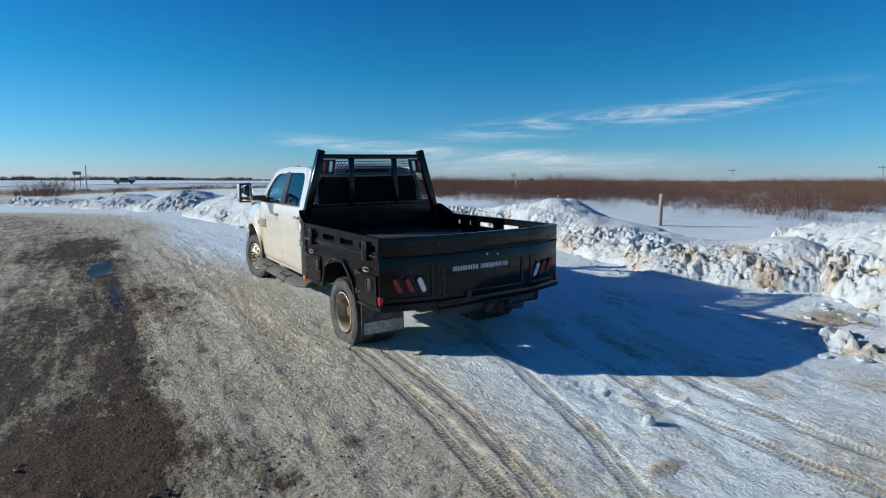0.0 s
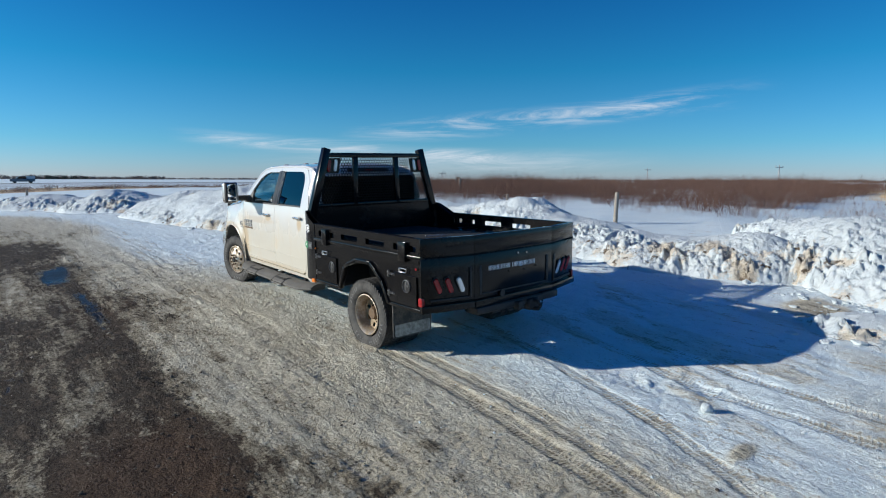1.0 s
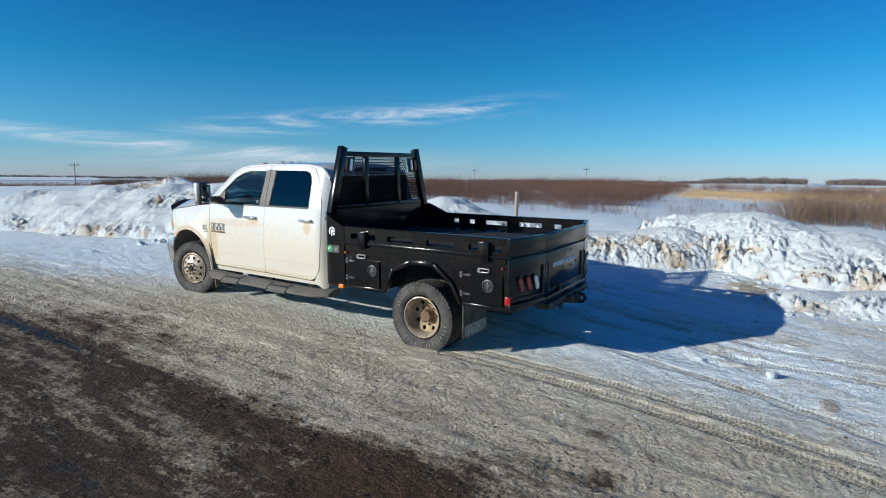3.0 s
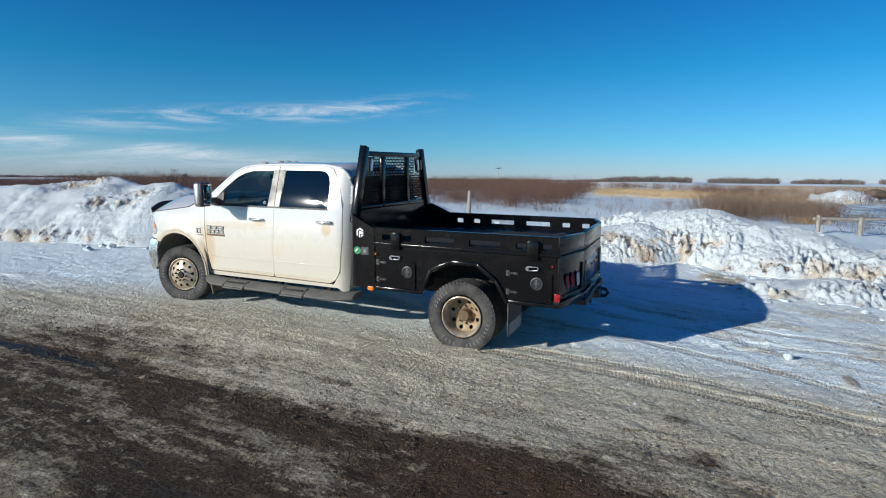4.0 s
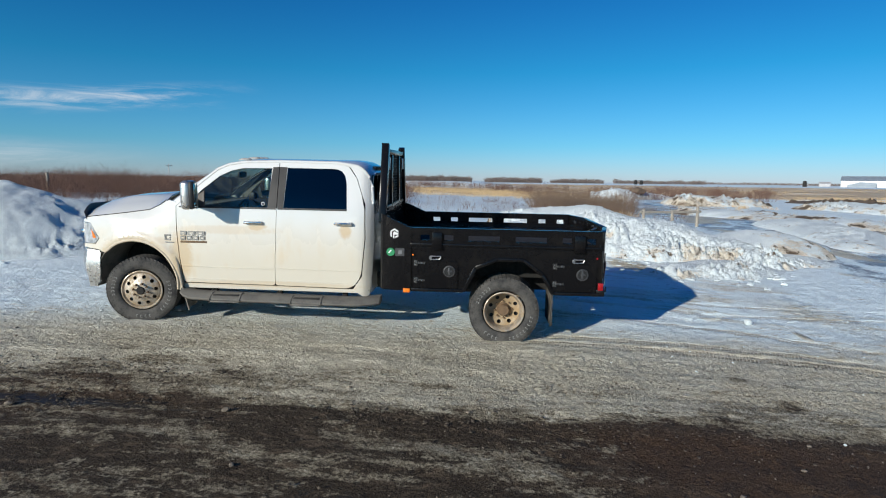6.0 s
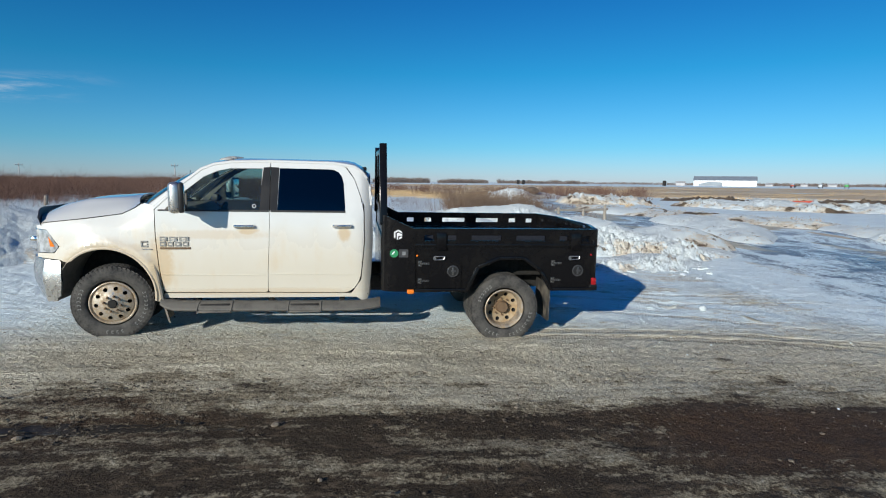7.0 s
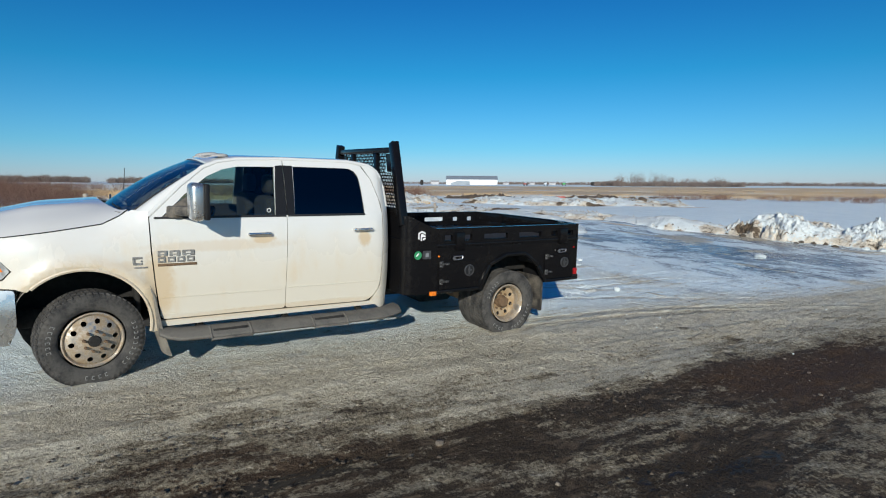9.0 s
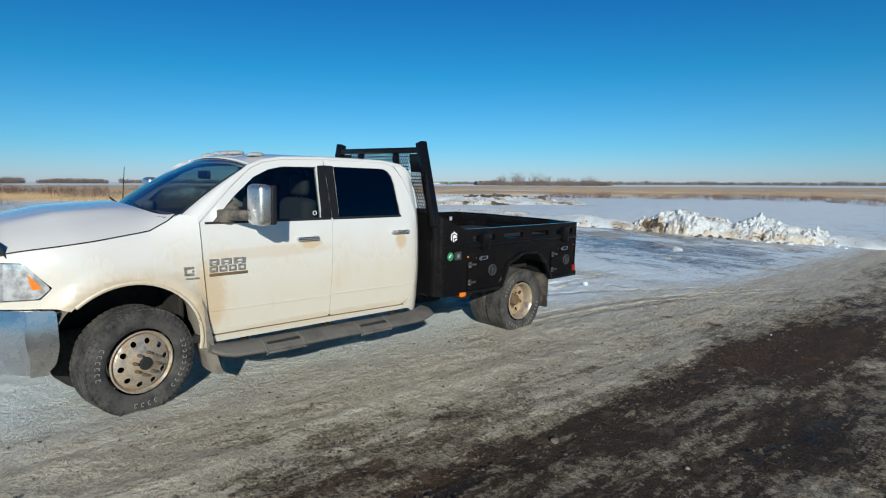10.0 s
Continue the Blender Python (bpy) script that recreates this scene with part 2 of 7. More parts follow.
def make_snow_mat():
    k = Mat("ploughed_snow")
    p = k.world_co()
    dirt = k.attr("dirt")
    a, f, g = k.noise(1.6, 5, 0.6, p), k.noise(14, 6, 0.68, p), k.noise(60, 4, 0.6, p)
    d = k.math("ADD", dirt, k.math("MULTIPLY", k.math("SUBTRACT", a, 0.5), 0.9))
    d = k.math("ADD", d, k.math("MULTIPLY", k.math("SUBTRACT", f, 0.5), 0.9))
    c = k.mix(k.ramp(a, 0.3, 0.7), (0.68, 0.745, 0.765), (0.75, 0.805, 0.805))
    c = k.mix(k.ramp(d, 0.24, 0.50), c, k.mix(k.ramp(f, 0.4, 0.6), (0.52, 0.44, 0.33), (0.74, 0.68, 0.58)))
    c = k.mix(k.ramp(d, 0.62, 0.80), c, k.mix(k.ramp(g, 0.4, 0.6), (0.07, 0.05, 0.035), (0.20, 0.15, 0.10)))
    sp = k.math("MULTIPLY", k.ramp(k.noise(5.5, 4, 0.62, p), 0.575, 0.65), k.ramp(dirt, 0.10, 0.30), clamp=True)
    c = k.mix(sp, c, k.mix(k.ramp(g, 0.4, 0.6), (0.06, 0.045, 0.032), (0.22, 0.165, 0.11)))
    k.set(Base_Color=c, Roughness=0.75, Specular_IOR_Level=0.25)
    m = k.noise(30, 5, 0.7, p)
    h = k.math("ADD", k.math("ADD", f, k.math("MULTIPLY", g, 0.4)), k.math("MULTIPLY", m, 0.8))
    k.bump(h, 0.75, 0.045)
    return k.m


def make_paint_mat():
    k = Mat("dusty_white_paint")
    z = k.sep(k.co, 2)
    big = k.noise(2.2, 5, 0.6, k.scaled(k.co, (1, 1.3, 0.9)))
    sml = k.noise(26, 5, 0.65)
    run = k.noise(9, 4, 0.6, k.scaled(k.co, (1, 2.0, 0.35)))
    # road film that clings to the lower body, with a ragged upper edge
    low = k.ramp(k.math("ADD", z, k.math("MULTIPLY", k.math("SUBTRACT", big, 0.5), -0.35)), 0.85, 1.62, 1.0, 0.0)
    d = k.math("MULTIPLY", low, k.ramp(k.math("ADD", big, k.math("MULTIPLY", run, 0.3)), 0.62, 1.0), clamp=True)
    c = k.mix(k.math("MULTIPLY", low, 0.8), (0.70, 0.705, 0.69), (0.645, 0.59, 0.475))
    c = k.mix(k.math("MULTIPLY", d, k.ramp(sml, 0.2, 0.8, 0.4, 0.6)), c, (0.62, 0.48, 0.30))
    # rust-brown wash round the front arch and under the handles
    y = k.sep(k.co, 1)

    def spot(cy, cz, ry, rz):
        a = k.math("POWER", k.math("DIVIDE", k.math("SUBTRACT", y, cy), ry), 2.0)
        b = k.math("POWER", k.math("DIVIDE", k.math("SUBTRACT", z, cz), rz), 2.0)
        return k.ramp(k.math("ADD", k.math("ADD", a, b), k.math("MULTIPLY", k.math("SUBTRACT", sml, 0.5), 1.2)), 0.2, 1.1, 1.0, 0.0)

    st = k.math("MAXIMUM", spot(1.87, 1.29, 0.085, 0.11), spot(2.93, 1.31, 0.14, 0.05))
    st = k.math("MAXIMUM", st, k.math("MULTIPLY", spot(3.85, 0.95, 0.16, 0.35), 0.9))
    st = k.math("MAXIMUM", st, k.math("MULTIPLY", spot(3.3, 1.27, 0.75, 0.06), 0.45))
    st = k.math("MAXIMUM", st, k.math("MULTIPLY", spot(4.2, 1.12, 0.35, 0.06), 0.5))
    st = k.math("MAXIMUM", st, k.math("MULTIPLY", spot(2.8, 0.62, 1.3, 0.05), 0.5))
    ra = k.math("POWER", k.math("SUBTRACT", y, 4.41), 2.0)
    rb = k.math("POWER", k.math("SUBTRACT", z, 0.62), 2.0)
    rr = k.math("ADD", k.math("SQRT", k.math("ADD", ra, rb)), k.math("MULTIPLY", k.math("SUBTRACT", big, 0.5), 0.12))
    st = k.math("MAXIMUM", st, k.math("MULTIPLY", k.ramp(rr, 0.53, 0.66, 1.0, 0.0), k.ramp(sml, 0.2, 0.8, 0.35, 0.85)))
    c = k.mix(k.math("MULTIPLY", st, 0.68), c, (0.56, 0.40, 0.21))
    k.set(Base_Color=c, Roughness=k.ramp(k.math("ADD", d, k.math("MULTIPLY", low, 0.4)), 0.0, 0.8, 0.16, 0.55))
    k.set(Coat_Weight=0.75, Coat_Roughness=0.07)
    return k.m


def make_rust_film(name, col, dust, rough, metal, amount=0.5, scale=10):
    """Metal or rubber under a brown or grey road film."""
    k = Mat(name)
    n = k.noise(scale, 6, 0.65)
    f = k.noise(scale * 7, 4, 0.6)
    m = k.ramp(k.math("ADD", n, k.math("MULTIPLY", f, 0.35)), 0.95 - amount, 1.15 - amount * 0.6)
    k.set(Base_Color=k.mix(m, col, dust), Metallic=k.math("MULTIPLY", k.math("SUBTRACT", 1.0, m), metal))
    k.set(Roughness=k.ramp(m, 0, 1, rough, 0.8 if rough > 0.2 else rough * 1.6), Specular_IOR_Level=0.5 if rough > 0.3 else 0.25)
    k.bump(f, 0.12, 0.004)
    return k.m


def glass_mat(name, tint, gloss_rough=0.02, ior=1.5):
    k = Mat(name)
    k.t.nodes.remove(k.b)
    tr = k.t.nodes.new("ShaderNodeBsdfTransparent")
    tr.inputs[0].default_value = (*tint, 1)
    gl = k.t.nodes.new("ShaderNodeBsdfGlossy")
    gl.inputs["Roughness"].default_value = gloss_rough
    lw = k.t.nodes.new("ShaderNodeLayerWeight")
    lw.inputs["Blend"].default_value = 0.5
    fr = k.math("ADD", k.math("MULTIPLY", k.math("POWER", lw.outputs["Facing"], 4.0), 0.8), (ior - 1) ** 2 / (ior + 1) ** 2)
    mx = k.t.nodes.new("ShaderNodeMixShader")
    k.link(fr, mx.inputs[0])
    k.link(tr.outputs[0], mx.inputs[1])
    k.link(gl.outputs[0], mx.inputs[2])
    k.link(mx.outputs[0], k.out.inputs[0])
    return k.m


def twig_mat(name, a, b):
    k = Mat(name)
    k.set(Base_Color=k.mix(k.island(), a, b), Roughness=0.85, Specular_IOR_Level=0.15)
    return k.m


M_GROUND = make_ground_mat()
M_SNOW = make_snow_mat()
M_PAINT = make_paint_mat()
M_BLACK = make_rust_film("glossy_black_steel", (0.006, 0.006, 0.007), (0.011, 0.010, 0.0095), 0.16, 0.0, 0.32, 4)
M_BLACKMAT = plain("satin_black_steel", (0.012, 0.012, 0.013), 0.55, 0.0, 0.2, 9)
M_DECK = make_rust_film("wet_black_deck", (0.006, 0.006, 0.007), (0.014, 0.013, 0.012), 0.26, 0.0, 0.25, 3)
M_PLASTIC = make_rust_film("dusty_black_plastic", (0.025, 0.025, 0.026), (0.16, 0.14, 0.115), 0.5, 0.0, 0.45, 8)
M_STEP = make_rust_film("muddy_step_bar", (0.034, 0.033, 0.032), (0.13, 0.122, 0.108), 0.5, 0.0, 0.66, 7)
M_LINER = make_rust_film("dusty_arch_liner", (0.07, 0.066, 0.06), (0.21, 0.19, 0.16), 0.8, 0.0, 0.6, 6)
M_TYRE = make_rust_film("dusty_tyre_rubber", (0.018, 0.018, 0.019), (0.082, 0.077, 0.070), 0.8, 0.0, 0.5, 7)
M_LETTER = plain("worn_white_lettering", (0.22, 0.22, 0.21), 0.7, 0, 0.3, 30)
M_RIM = make_rust_film("dirty_polished_wheel", (0.58, 0.53, 0.46), (0.30, 0.22, 0.135), 0.28, 0.9, 0.5, 9)
M_RIMR = make_rust_film("mud_caked_wheel", (0.55, 0.47, 0.36), (0.30, 0.21, 0.115), 0.45, 0.6, 0.68, 8)
M_HUB = make_rust_film("rusty_hub", (0.10, 0.065, 0.04), (0.16, 0.10, 0.055), 0.6, 0.3, 0.6, 20)
M_DARK = plain("wheel_well_dark", (0.016, 0.015, 0.014), 0.85, 0, 0.3, 8)
M_CHROME = make_rust_film("chrome_trim", (0.78, 0.78, 0.78), (0.42, 0.36, 0.28), 0.09, 1.0, 0.30, 12)
M_BUMPER = plain("scuffed_chrome_bumper", (0.56, 0.565, 0.56), 0.27, 0.95, 0.10, 3, 0.04)
M_STEEL = plain("zinc_steel", (0.45, 0.45, 0.46), 0.3, 0.9, 0.2, 30)
M_GLASS = glass_mat("clear_window_glass", (0.72, 0.80, 0.78))
M_TINT = glass_mat("dark_tinted_glass", (0.035, 0.033, 0.032), 0.03, 1.75)
M_TINTR = glass_mat("privacy_rear_glass", (0.02, 0.02, 0.02), 0.03, 1.2)
M_MESH = plain("matt_black_mesh", (0.005, 0.005, 0.005), 0.6, 0.0, 0.2, 20, 0.0, 0.08)
M_WIND = glass_mat("windshield_glass", (0.70, 0.80, 0.82), ior=2.0)
M_LENS = plain("clear_lamp_lens", (0.75, 0.76, 0.77), 0.12, 0.3, 0.12, 40)
M_HEADLAMP = plain("speckled_headlamp_lens", (0.55, 0.57, 0.58), 0.14, 0.45, 0.4, 16)
M_RED = plain("red_lamp_lens", (0.33, 0.012, 0.016), 0.18, 0.0, 0.2, 60)
M_AMBER = plain("amber_lamp_lens", (0.80, 0.20, 0.02), 0.2, 0.0, 0.2, 60)
M_SMOKE = plain("smoky_marker_lens", (0.42, 0.41, 0.39), 0.12, 0.0, 0.2, 40)
M_WHITE = plain("white_vinyl", (0.82, 0.82, 0.82), 0.4, 0, 0.05, 30)
M_GREEN = plain("green_vinyl", (0.03, 0.24, 0.10), 0.4, 0, 0.12, 30)
M_GREY = plain("grey_vinyl", (0.22, 0.23, 0.24), 0.4, 0, 0.15, 30)
M_LETTERS = plain("silver_letters", (0.93, 0.93, 0.93), 0.4, 0.0, 0.04, 30)
M_FLAP = plain("scuffed_flap_steel", (0.34, 0.33, 0.30), 0.5, 0.3, 0.35, 22)
M_BADGE = plain("badge_silver", (0.30, 0.295, 0.28), 0.4, 0.4, 0.25, 40)
M_SEAT = plain("dark_seat_cloth", (0.02, 0.02, 0.021), 0.85, 0, 0.2, 30)
M_DASH = plain("grey_dashboard", (0.20, 0.19, 0.17), 0.6, 0, 0.15, 20)
M_HEADL = plain("beige_headliner", (0.42, 0.39, 0.33), 0.9, 0, 0.08, 20)
M_MIRCAP = plain("brushed_mirror_cap", (0.62, 0.62, 0.61), 0.30, 0.9, 0.10, 5, 0.03)
M_LATCH = plain("dull_dark_latch", (0.085, 0.086, 0.09), 0.4, 0.5, 0.2, 30)
M_HINGE = plain("worn_black_hinge", (0.17, 0.17, 0.17), 0.28, 0.85, 0.5, 60)
M_TRIM = plain("smooth_black_trim", (0.014, 0.014, 0.015), 0.36, 0.0, 0.04, 2, 0.0, 0.3)
M_MIRROR = plain("mirror_glass", (0.85, 0.87, 0.88), 0.02, 1.0, 0.01, 5)
M_WOODPOST = make_rust_film("weathered_post_wood", (0.24, 0.20, 0.16), (0.36, 0.33, 0.28), 0.85, 0.0, 0.5, 12)
M_TWIG = twig_mat("brown_shrub_twigs", (0.085, 0.046, 0.036), (0.23, 0.14, 0.105))
M_STRAW = twig_mat("dry_straw_grass", (0.42, 0.295, 0.155), (0.69, 0.51, 0.295))
M_FARWOOD = twig_mat("far_bare_trees", (0.13, 0.105, 0.095), (0.25, 0.205, 0.18))
M_SPRUCE = twig_mat("far_spruce", (0.018, 0.026, 0.02), (0.05, 0.06, 0.045))
M_STONE = plain("pale_gravel_stone", (0.22, 0.18, 0.135), 0.8, 0, 0.35, 25, 0.3)
M_MUDCLOD = plain("dark_mud_clod", (0.085, 0.066, 0.047), 0.9, 0, 0.3, 30, 0.4)
M_BARN = plain("white_metal_siding", (0.72, 0.73, 0.74), 0.45, 0.1, 0.06, 0.3)
M_BARNROOF = plain("pale_metal_roof", (0.62, 0.64, 0.67), 0.4, 0.3, 0.06, 0.3)
M_BARNDOOR = plain("grey_blue_door", (0.25, 0.29, 0.33), 0.6, 0, 0.1, 0.3)
M_ASPHALT = plain("grey_asphalt", (0.075, 0.073, 0.072), 0.85, 0, 0.2, 0.4)
M_CARPAINT = plain("grey_blue_car_paint", (0.15, 0.18, 0.21), 0.3, 0.3, 0.08, 3)
M_REDIRON = plain("faded_red_machinery", (0.38, 0.06, 0.03), 0.6, 0, 0.2, 1)
M_GREENIRON = plain("green_machinery", (0.05, 0.30, 0.08), 0.6, 0, 0.2, 1)
M_SOIL = plain("bare_soil_heap", (0.12, 0.088, 0.062), 0.95, 0, 0.4, 1.5, 0.4)


# ---------------------------------------------------------------- mesh helpers
def part(name, bm, material, parent=None, label="", smooth=True, angle=35, m=None):
    """Links a bmesh as one mesh object under a thing or a part."""
    bmesh.ops.remove_doubles(bm, verts=bm.verts, dist=1e-5)
    bmesh.ops.recalc_face_normals(bm, faces=bm.faces)
    me = bpy.data.meshes.new(name)
    if smooth:
        lim = radians(angle)
        for f in bm.faces:
            f.smooth = True
        for e in bm.edges:
            if len(e.link_faces) != 2 or e.calc_face_angle(0) > lim:
                e.smooth = False
    bm.to_mesh(me)
    bm.free()
    me.materials.append(material)
    ob = new(name, me)
    if parent is not None:
        ob.parent = parent
    if m is not None:
        ob.matrix_basis = m
    if label:
        ob["label"] = label
    return ob


def empty(name, m=None, parent=None):
    ob = new(name)
    ob.empty_display_size = 0.2
    if m is not None:
        ob.matrix_basis = m
    if parent is not None:
        ob.parent = parent
    return ob


def raw(name, verts, faces, material, parent=None, smooth=False, label=""):
    """A mesh object from arrays; faces all of one size."""
    me = bpy.data.meshes.new(name)
    v = np.asarray(verts, dtype=np.float32)
    f = np.asarray(faces, dtype=np.int32)
    k = f.shape[1]
    me.vertices.add(len(v))
    me.vertices.foreach_set("co", v.ravel())
    me.loops.add(f.size)
    me.loops.foreach_set("vertex_index", f.ravel())
    me.polygons.add(len(f))
    me.polygons.foreach_set("loop_start", np.arange(0, f.size, k, dtype=np.int32))
    me.polygons.foreach_set("use_smooth", np.full(len(f), smooth))
    me.update(calc_edges=True)
    me.validate()
    me.materials.append(material)
    ob = new(name, me)
    if parent is not None:
        ob.parent = parent
    if label:
        ob["label"] = label
    return ob


def box(bm, lo, hi, bevel=0.0, seg=2):
    """Adds a box, its edges rounded."""
    c = [(a + b) / 2 for a, b in zip(lo, hi)]
    s = [abs(b - a) for a, b in zip(lo, hi)]
    r = bmesh.ops.create_cube(bm, size=1, matrix=Matrix.Translation(c) @ Matrix.Diagonal((*s, 1)))
    if bevel:
        es = list({e for v in r["verts"] for e in v.link_edges})
        bmesh.ops.bevel(bm, geom=es, offset=min(bevel, min(s) * 0.45), segments=seg, affect="EDGES", profile=0.5)
    return bm


def boxed(lo, hi, bevel=0.004, seg=2):
    return box(bmesh.new(), lo, hi, bevel, seg)


def beam(bm, a, b, w, h=None, up=(0, 0, 1), bevel=0.004):
    """A box-section bar from a to b: w wide, h along up."""
    a, b = Vector(a), Vector(b)
    d = b - a
    y = d.normalized()
    x = y.cross(Vector(up)).normalized()
    z = x.cross(y)
    m = Matrix((x, y, z)).transposed().to_4x4()
    m.translation = (a + b) / 2
    h = w if h is None else h
    r = bmesh.ops.create_cube(bm, size=1, matrix=m @ Matrix.Diagonal((w, d.length, h, 1)))
    if bevel:
        es = list({e for v in r["verts"] for e in v.link_edges})
        bmesh.ops.bevel(bm, geom=es, offset=min(bevel, w * 0.4, h * 0.4), segments=2, affect="EDGES", profile=0.5)
    return bm


def tube(bm, pts, r, n=10, cap=True):
    """A round bar along points."""
    pts = [Vector(p) for p in pts]
    rings = []
    for i, p in enumerate(pts):
        d = (pts[min(i + 1, len(pts) - 1)] - pts[max(i - 1, 0)]).normalized()
        x = d.cross(Vector((0, 0, 1)) if abs(d.z) < 0.95 else Vector((1, 0, 0))).normalized()
        y = d.cross(x)
        rr = r[i] if isinstance(r, (list, tuple)) else r
        rings.append([bm.verts.new(p + (x * math.cos(2 * math.pi * k / n) + y * math.sin(2 * math.pi * k / n)) * rr) for k in range(n)])
    for a, b in zip(rings, rings[1:]):
        for k in range(n):
            bm.faces.new((a[k], a[(k + 1) % n], b[(k + 1) % n], b[k]))
    if cap:
        bm.faces.new(rings[0][::-1])
        bm.faces.new(rings[-1])
    return bm


def grid(fn, nu, nv):
    """A sheet from fn(u, v) with u, v in 0..1."""
    bm = bmesh.new()
    vs = [[bm.verts.new(fn(i / nu, j / nv)) for j in range(nv + 1)] for i in range(nu + 1)]
    for i in range(nu):
        for j in range(nv):
            bm.faces.new((vs[i][j], vs[i + 1][j], vs[i + 1][j + 1], vs[i][j + 1]))
    return bm


def thicken(bm, vec):
    """Gives a sheet depth along vec."""
    faces = bm.faces[:]
    r = bmesh.ops.extrude_face_region(bm, geom=faces, use_keep_orig=True)
    bmesh.ops.translate(bm, vec=vec, verts=[g for g in r["geom"] if isinstance(g, bmesh.types.BMVert)])
    return bm


def rounded(pts, r, n=4):
    """Rounds the corners of a closed outline; r is one radius or one for each corner."""
    out = []
    k = len(pts)
    for i in range(k):
        p, a, b = (Vector(pts[j % k]) for j in (i, i - 1, i + 1))
        rr = r[i] if isinstance(r, (list, tuple)) else r
        if rr <= 0:
            out.append(tuple(p))
            continue
        da, db = (a - p), (b - p)
        ra = min(rr, da.length * 0.48, db.length * 0.48)
        s, e = p + da.normalized() * ra, p + db.normalized() * ra
        for j in range(n + 1):
            t = j / n
            out.append(tuple(s * (1 - t) ** 2 + p * 2 * t * (1 - t) + e * t ** 2))
    return out


def side_panel(outline, surf, thick=0.02, step=0.09, sign=-1):
    """A panel drawn as an outline in (y, z) and bent onto the body's side surface."""
    bm = bmesh.new()
    f = bm.faces.new([bm.verts.new((0, y, z)) for y, z in outline])
    f.normal_update()
    bmesh.ops.triangulate(bm, faces=[f], quad_method="BEAUTY", ngon_method="EAR_CLIP")
    ys, zs = [p[0] for p in outline], [p[1] for p in outline]
    for axis, lo, hi in ((1, min(ys), max(ys)), (2, min(zs), max(zs))):
        n = int((hi - lo) / step)
        for i in range(1, n + 1):
            co = [0, 0, 0]
            no = [0, 0, 0]
            co[axis], no[axis] = lo + (hi - lo) * i / (n + 1), 1
            bmesh.ops.bisect_plane(bm, geom=bm.verts[:] + bm.edges[:] + bm.faces[:], plane_co=co, plane_no=no, dist=1e-5)
    for v in bm.verts:
        v.co.x = sign * surf(v.co.y, v.co.z)
    return thicken(bm, (-sign * thick, 0, 0))


def plate(outline, plane, at, thick, holes=()):
    """A flat plate with holes: outline in the two axes named by plane, from at along the third for thick."""
    bm = bmesh.new()
    ax = {"yz": (1, 2, 0), "xz": (0, 2, 1), "xy": (0, 1, 2)}[plane]

    def loop(pts):
        vs = []
        for a, b in pts:
            co = [0, 0, 0]
            co[ax[0]], co[ax[1]], co[ax[2]] = a, b, at
            vs.append(bm.verts.new(co))
        return [bm.edges.new((vs[i], vs[(i + 1) % len(vs)])) for i in range(len(vs))]

    es = loop(outline)
    for h in holes:
        es += loop(h)
    if holes:
        no = [0, 0, 0]
        no[ax[2]] = 1
        bmesh.ops.triangle_fill(bm, edges=es, use_beauty=True, normal=no)
    else:
        bm.faces.new([v for v in bm.verts]).normal_update()
    vec = [0, 0, 0]
    vec[ax[2]] = thick
    return thicken(bm, vec)


def rect(a0, b0, a1, b1):
    return [(a0, b0), (a1, b0), (a1, b1), (a0, b1)]


def circle(a, b, r, n=16, s=0.0):
    return [(a + r * math.cos(s + 2 * math.pi * i / n), b + r * math.sin(s + 2 * math.pi * i / n)) for i in range(n)]


def lathe_x(profile, n=48):
    """Turns a profile of (x, r) round the x axis."""
    bm = bmesh.new()
    rings = []
    for x, r in profile:
        rings.append([bm.verts.new((x, r * math.cos(2 * math.pi * k / n), r * math.sin(2 * math.pi * k / n))) for k in range(n)])
    for a, b in zip(rings, rings[1:]):
        for k in range(n):
            bm.faces.new((a[k], b[k], b[(k + 1) % n], a[(k + 1) % n]))
    return bm


# ---------------------------------------------------------------- terrain
def vnoise(x, y, seed):
    """Value noise on arrays, 0..1."""
    xi, yi = np.floor(x).astype(np.int64), np.floor(y).astype(np.int64)
    fx, fy = x - xi, y - yi
    fx, fy = fx * fx * (3 - 2 * fx), fy * fy * (3 - 2 * fy)

    def h(a, b):
        n = (a * 374761393 + b * 668265263 + seed * 974634777) & 0x7FFFFFFF
        n = ((n ^ (n >> 13)) * 1274126177) & 0x7FFFFFFF
        n = ((n ^ (n >> 16)) * 2246822519) & 0x7FFFFFFF
        return (n & 0xFFFF) / 65535.0

    return (h(xi, yi) * (1 - fx) + h(xi + 1, yi) * fx) * (1 - fy) + (h(xi, yi + 1) * (1 - fx) + h(xi + 1, yi + 1) * fx) * fy


def fbm(x, y, seed, octaves=4, gain=0.5):
    s, a, n = 0.0, 1.0, 0.0
    for o in range(octaves):
        s = s + a * vnoise(x * 2 ** o + 17.3 * o, y * 2 ** o - 9.1 * o, seed + o)
        n += a
        a *= gain
    return s / n


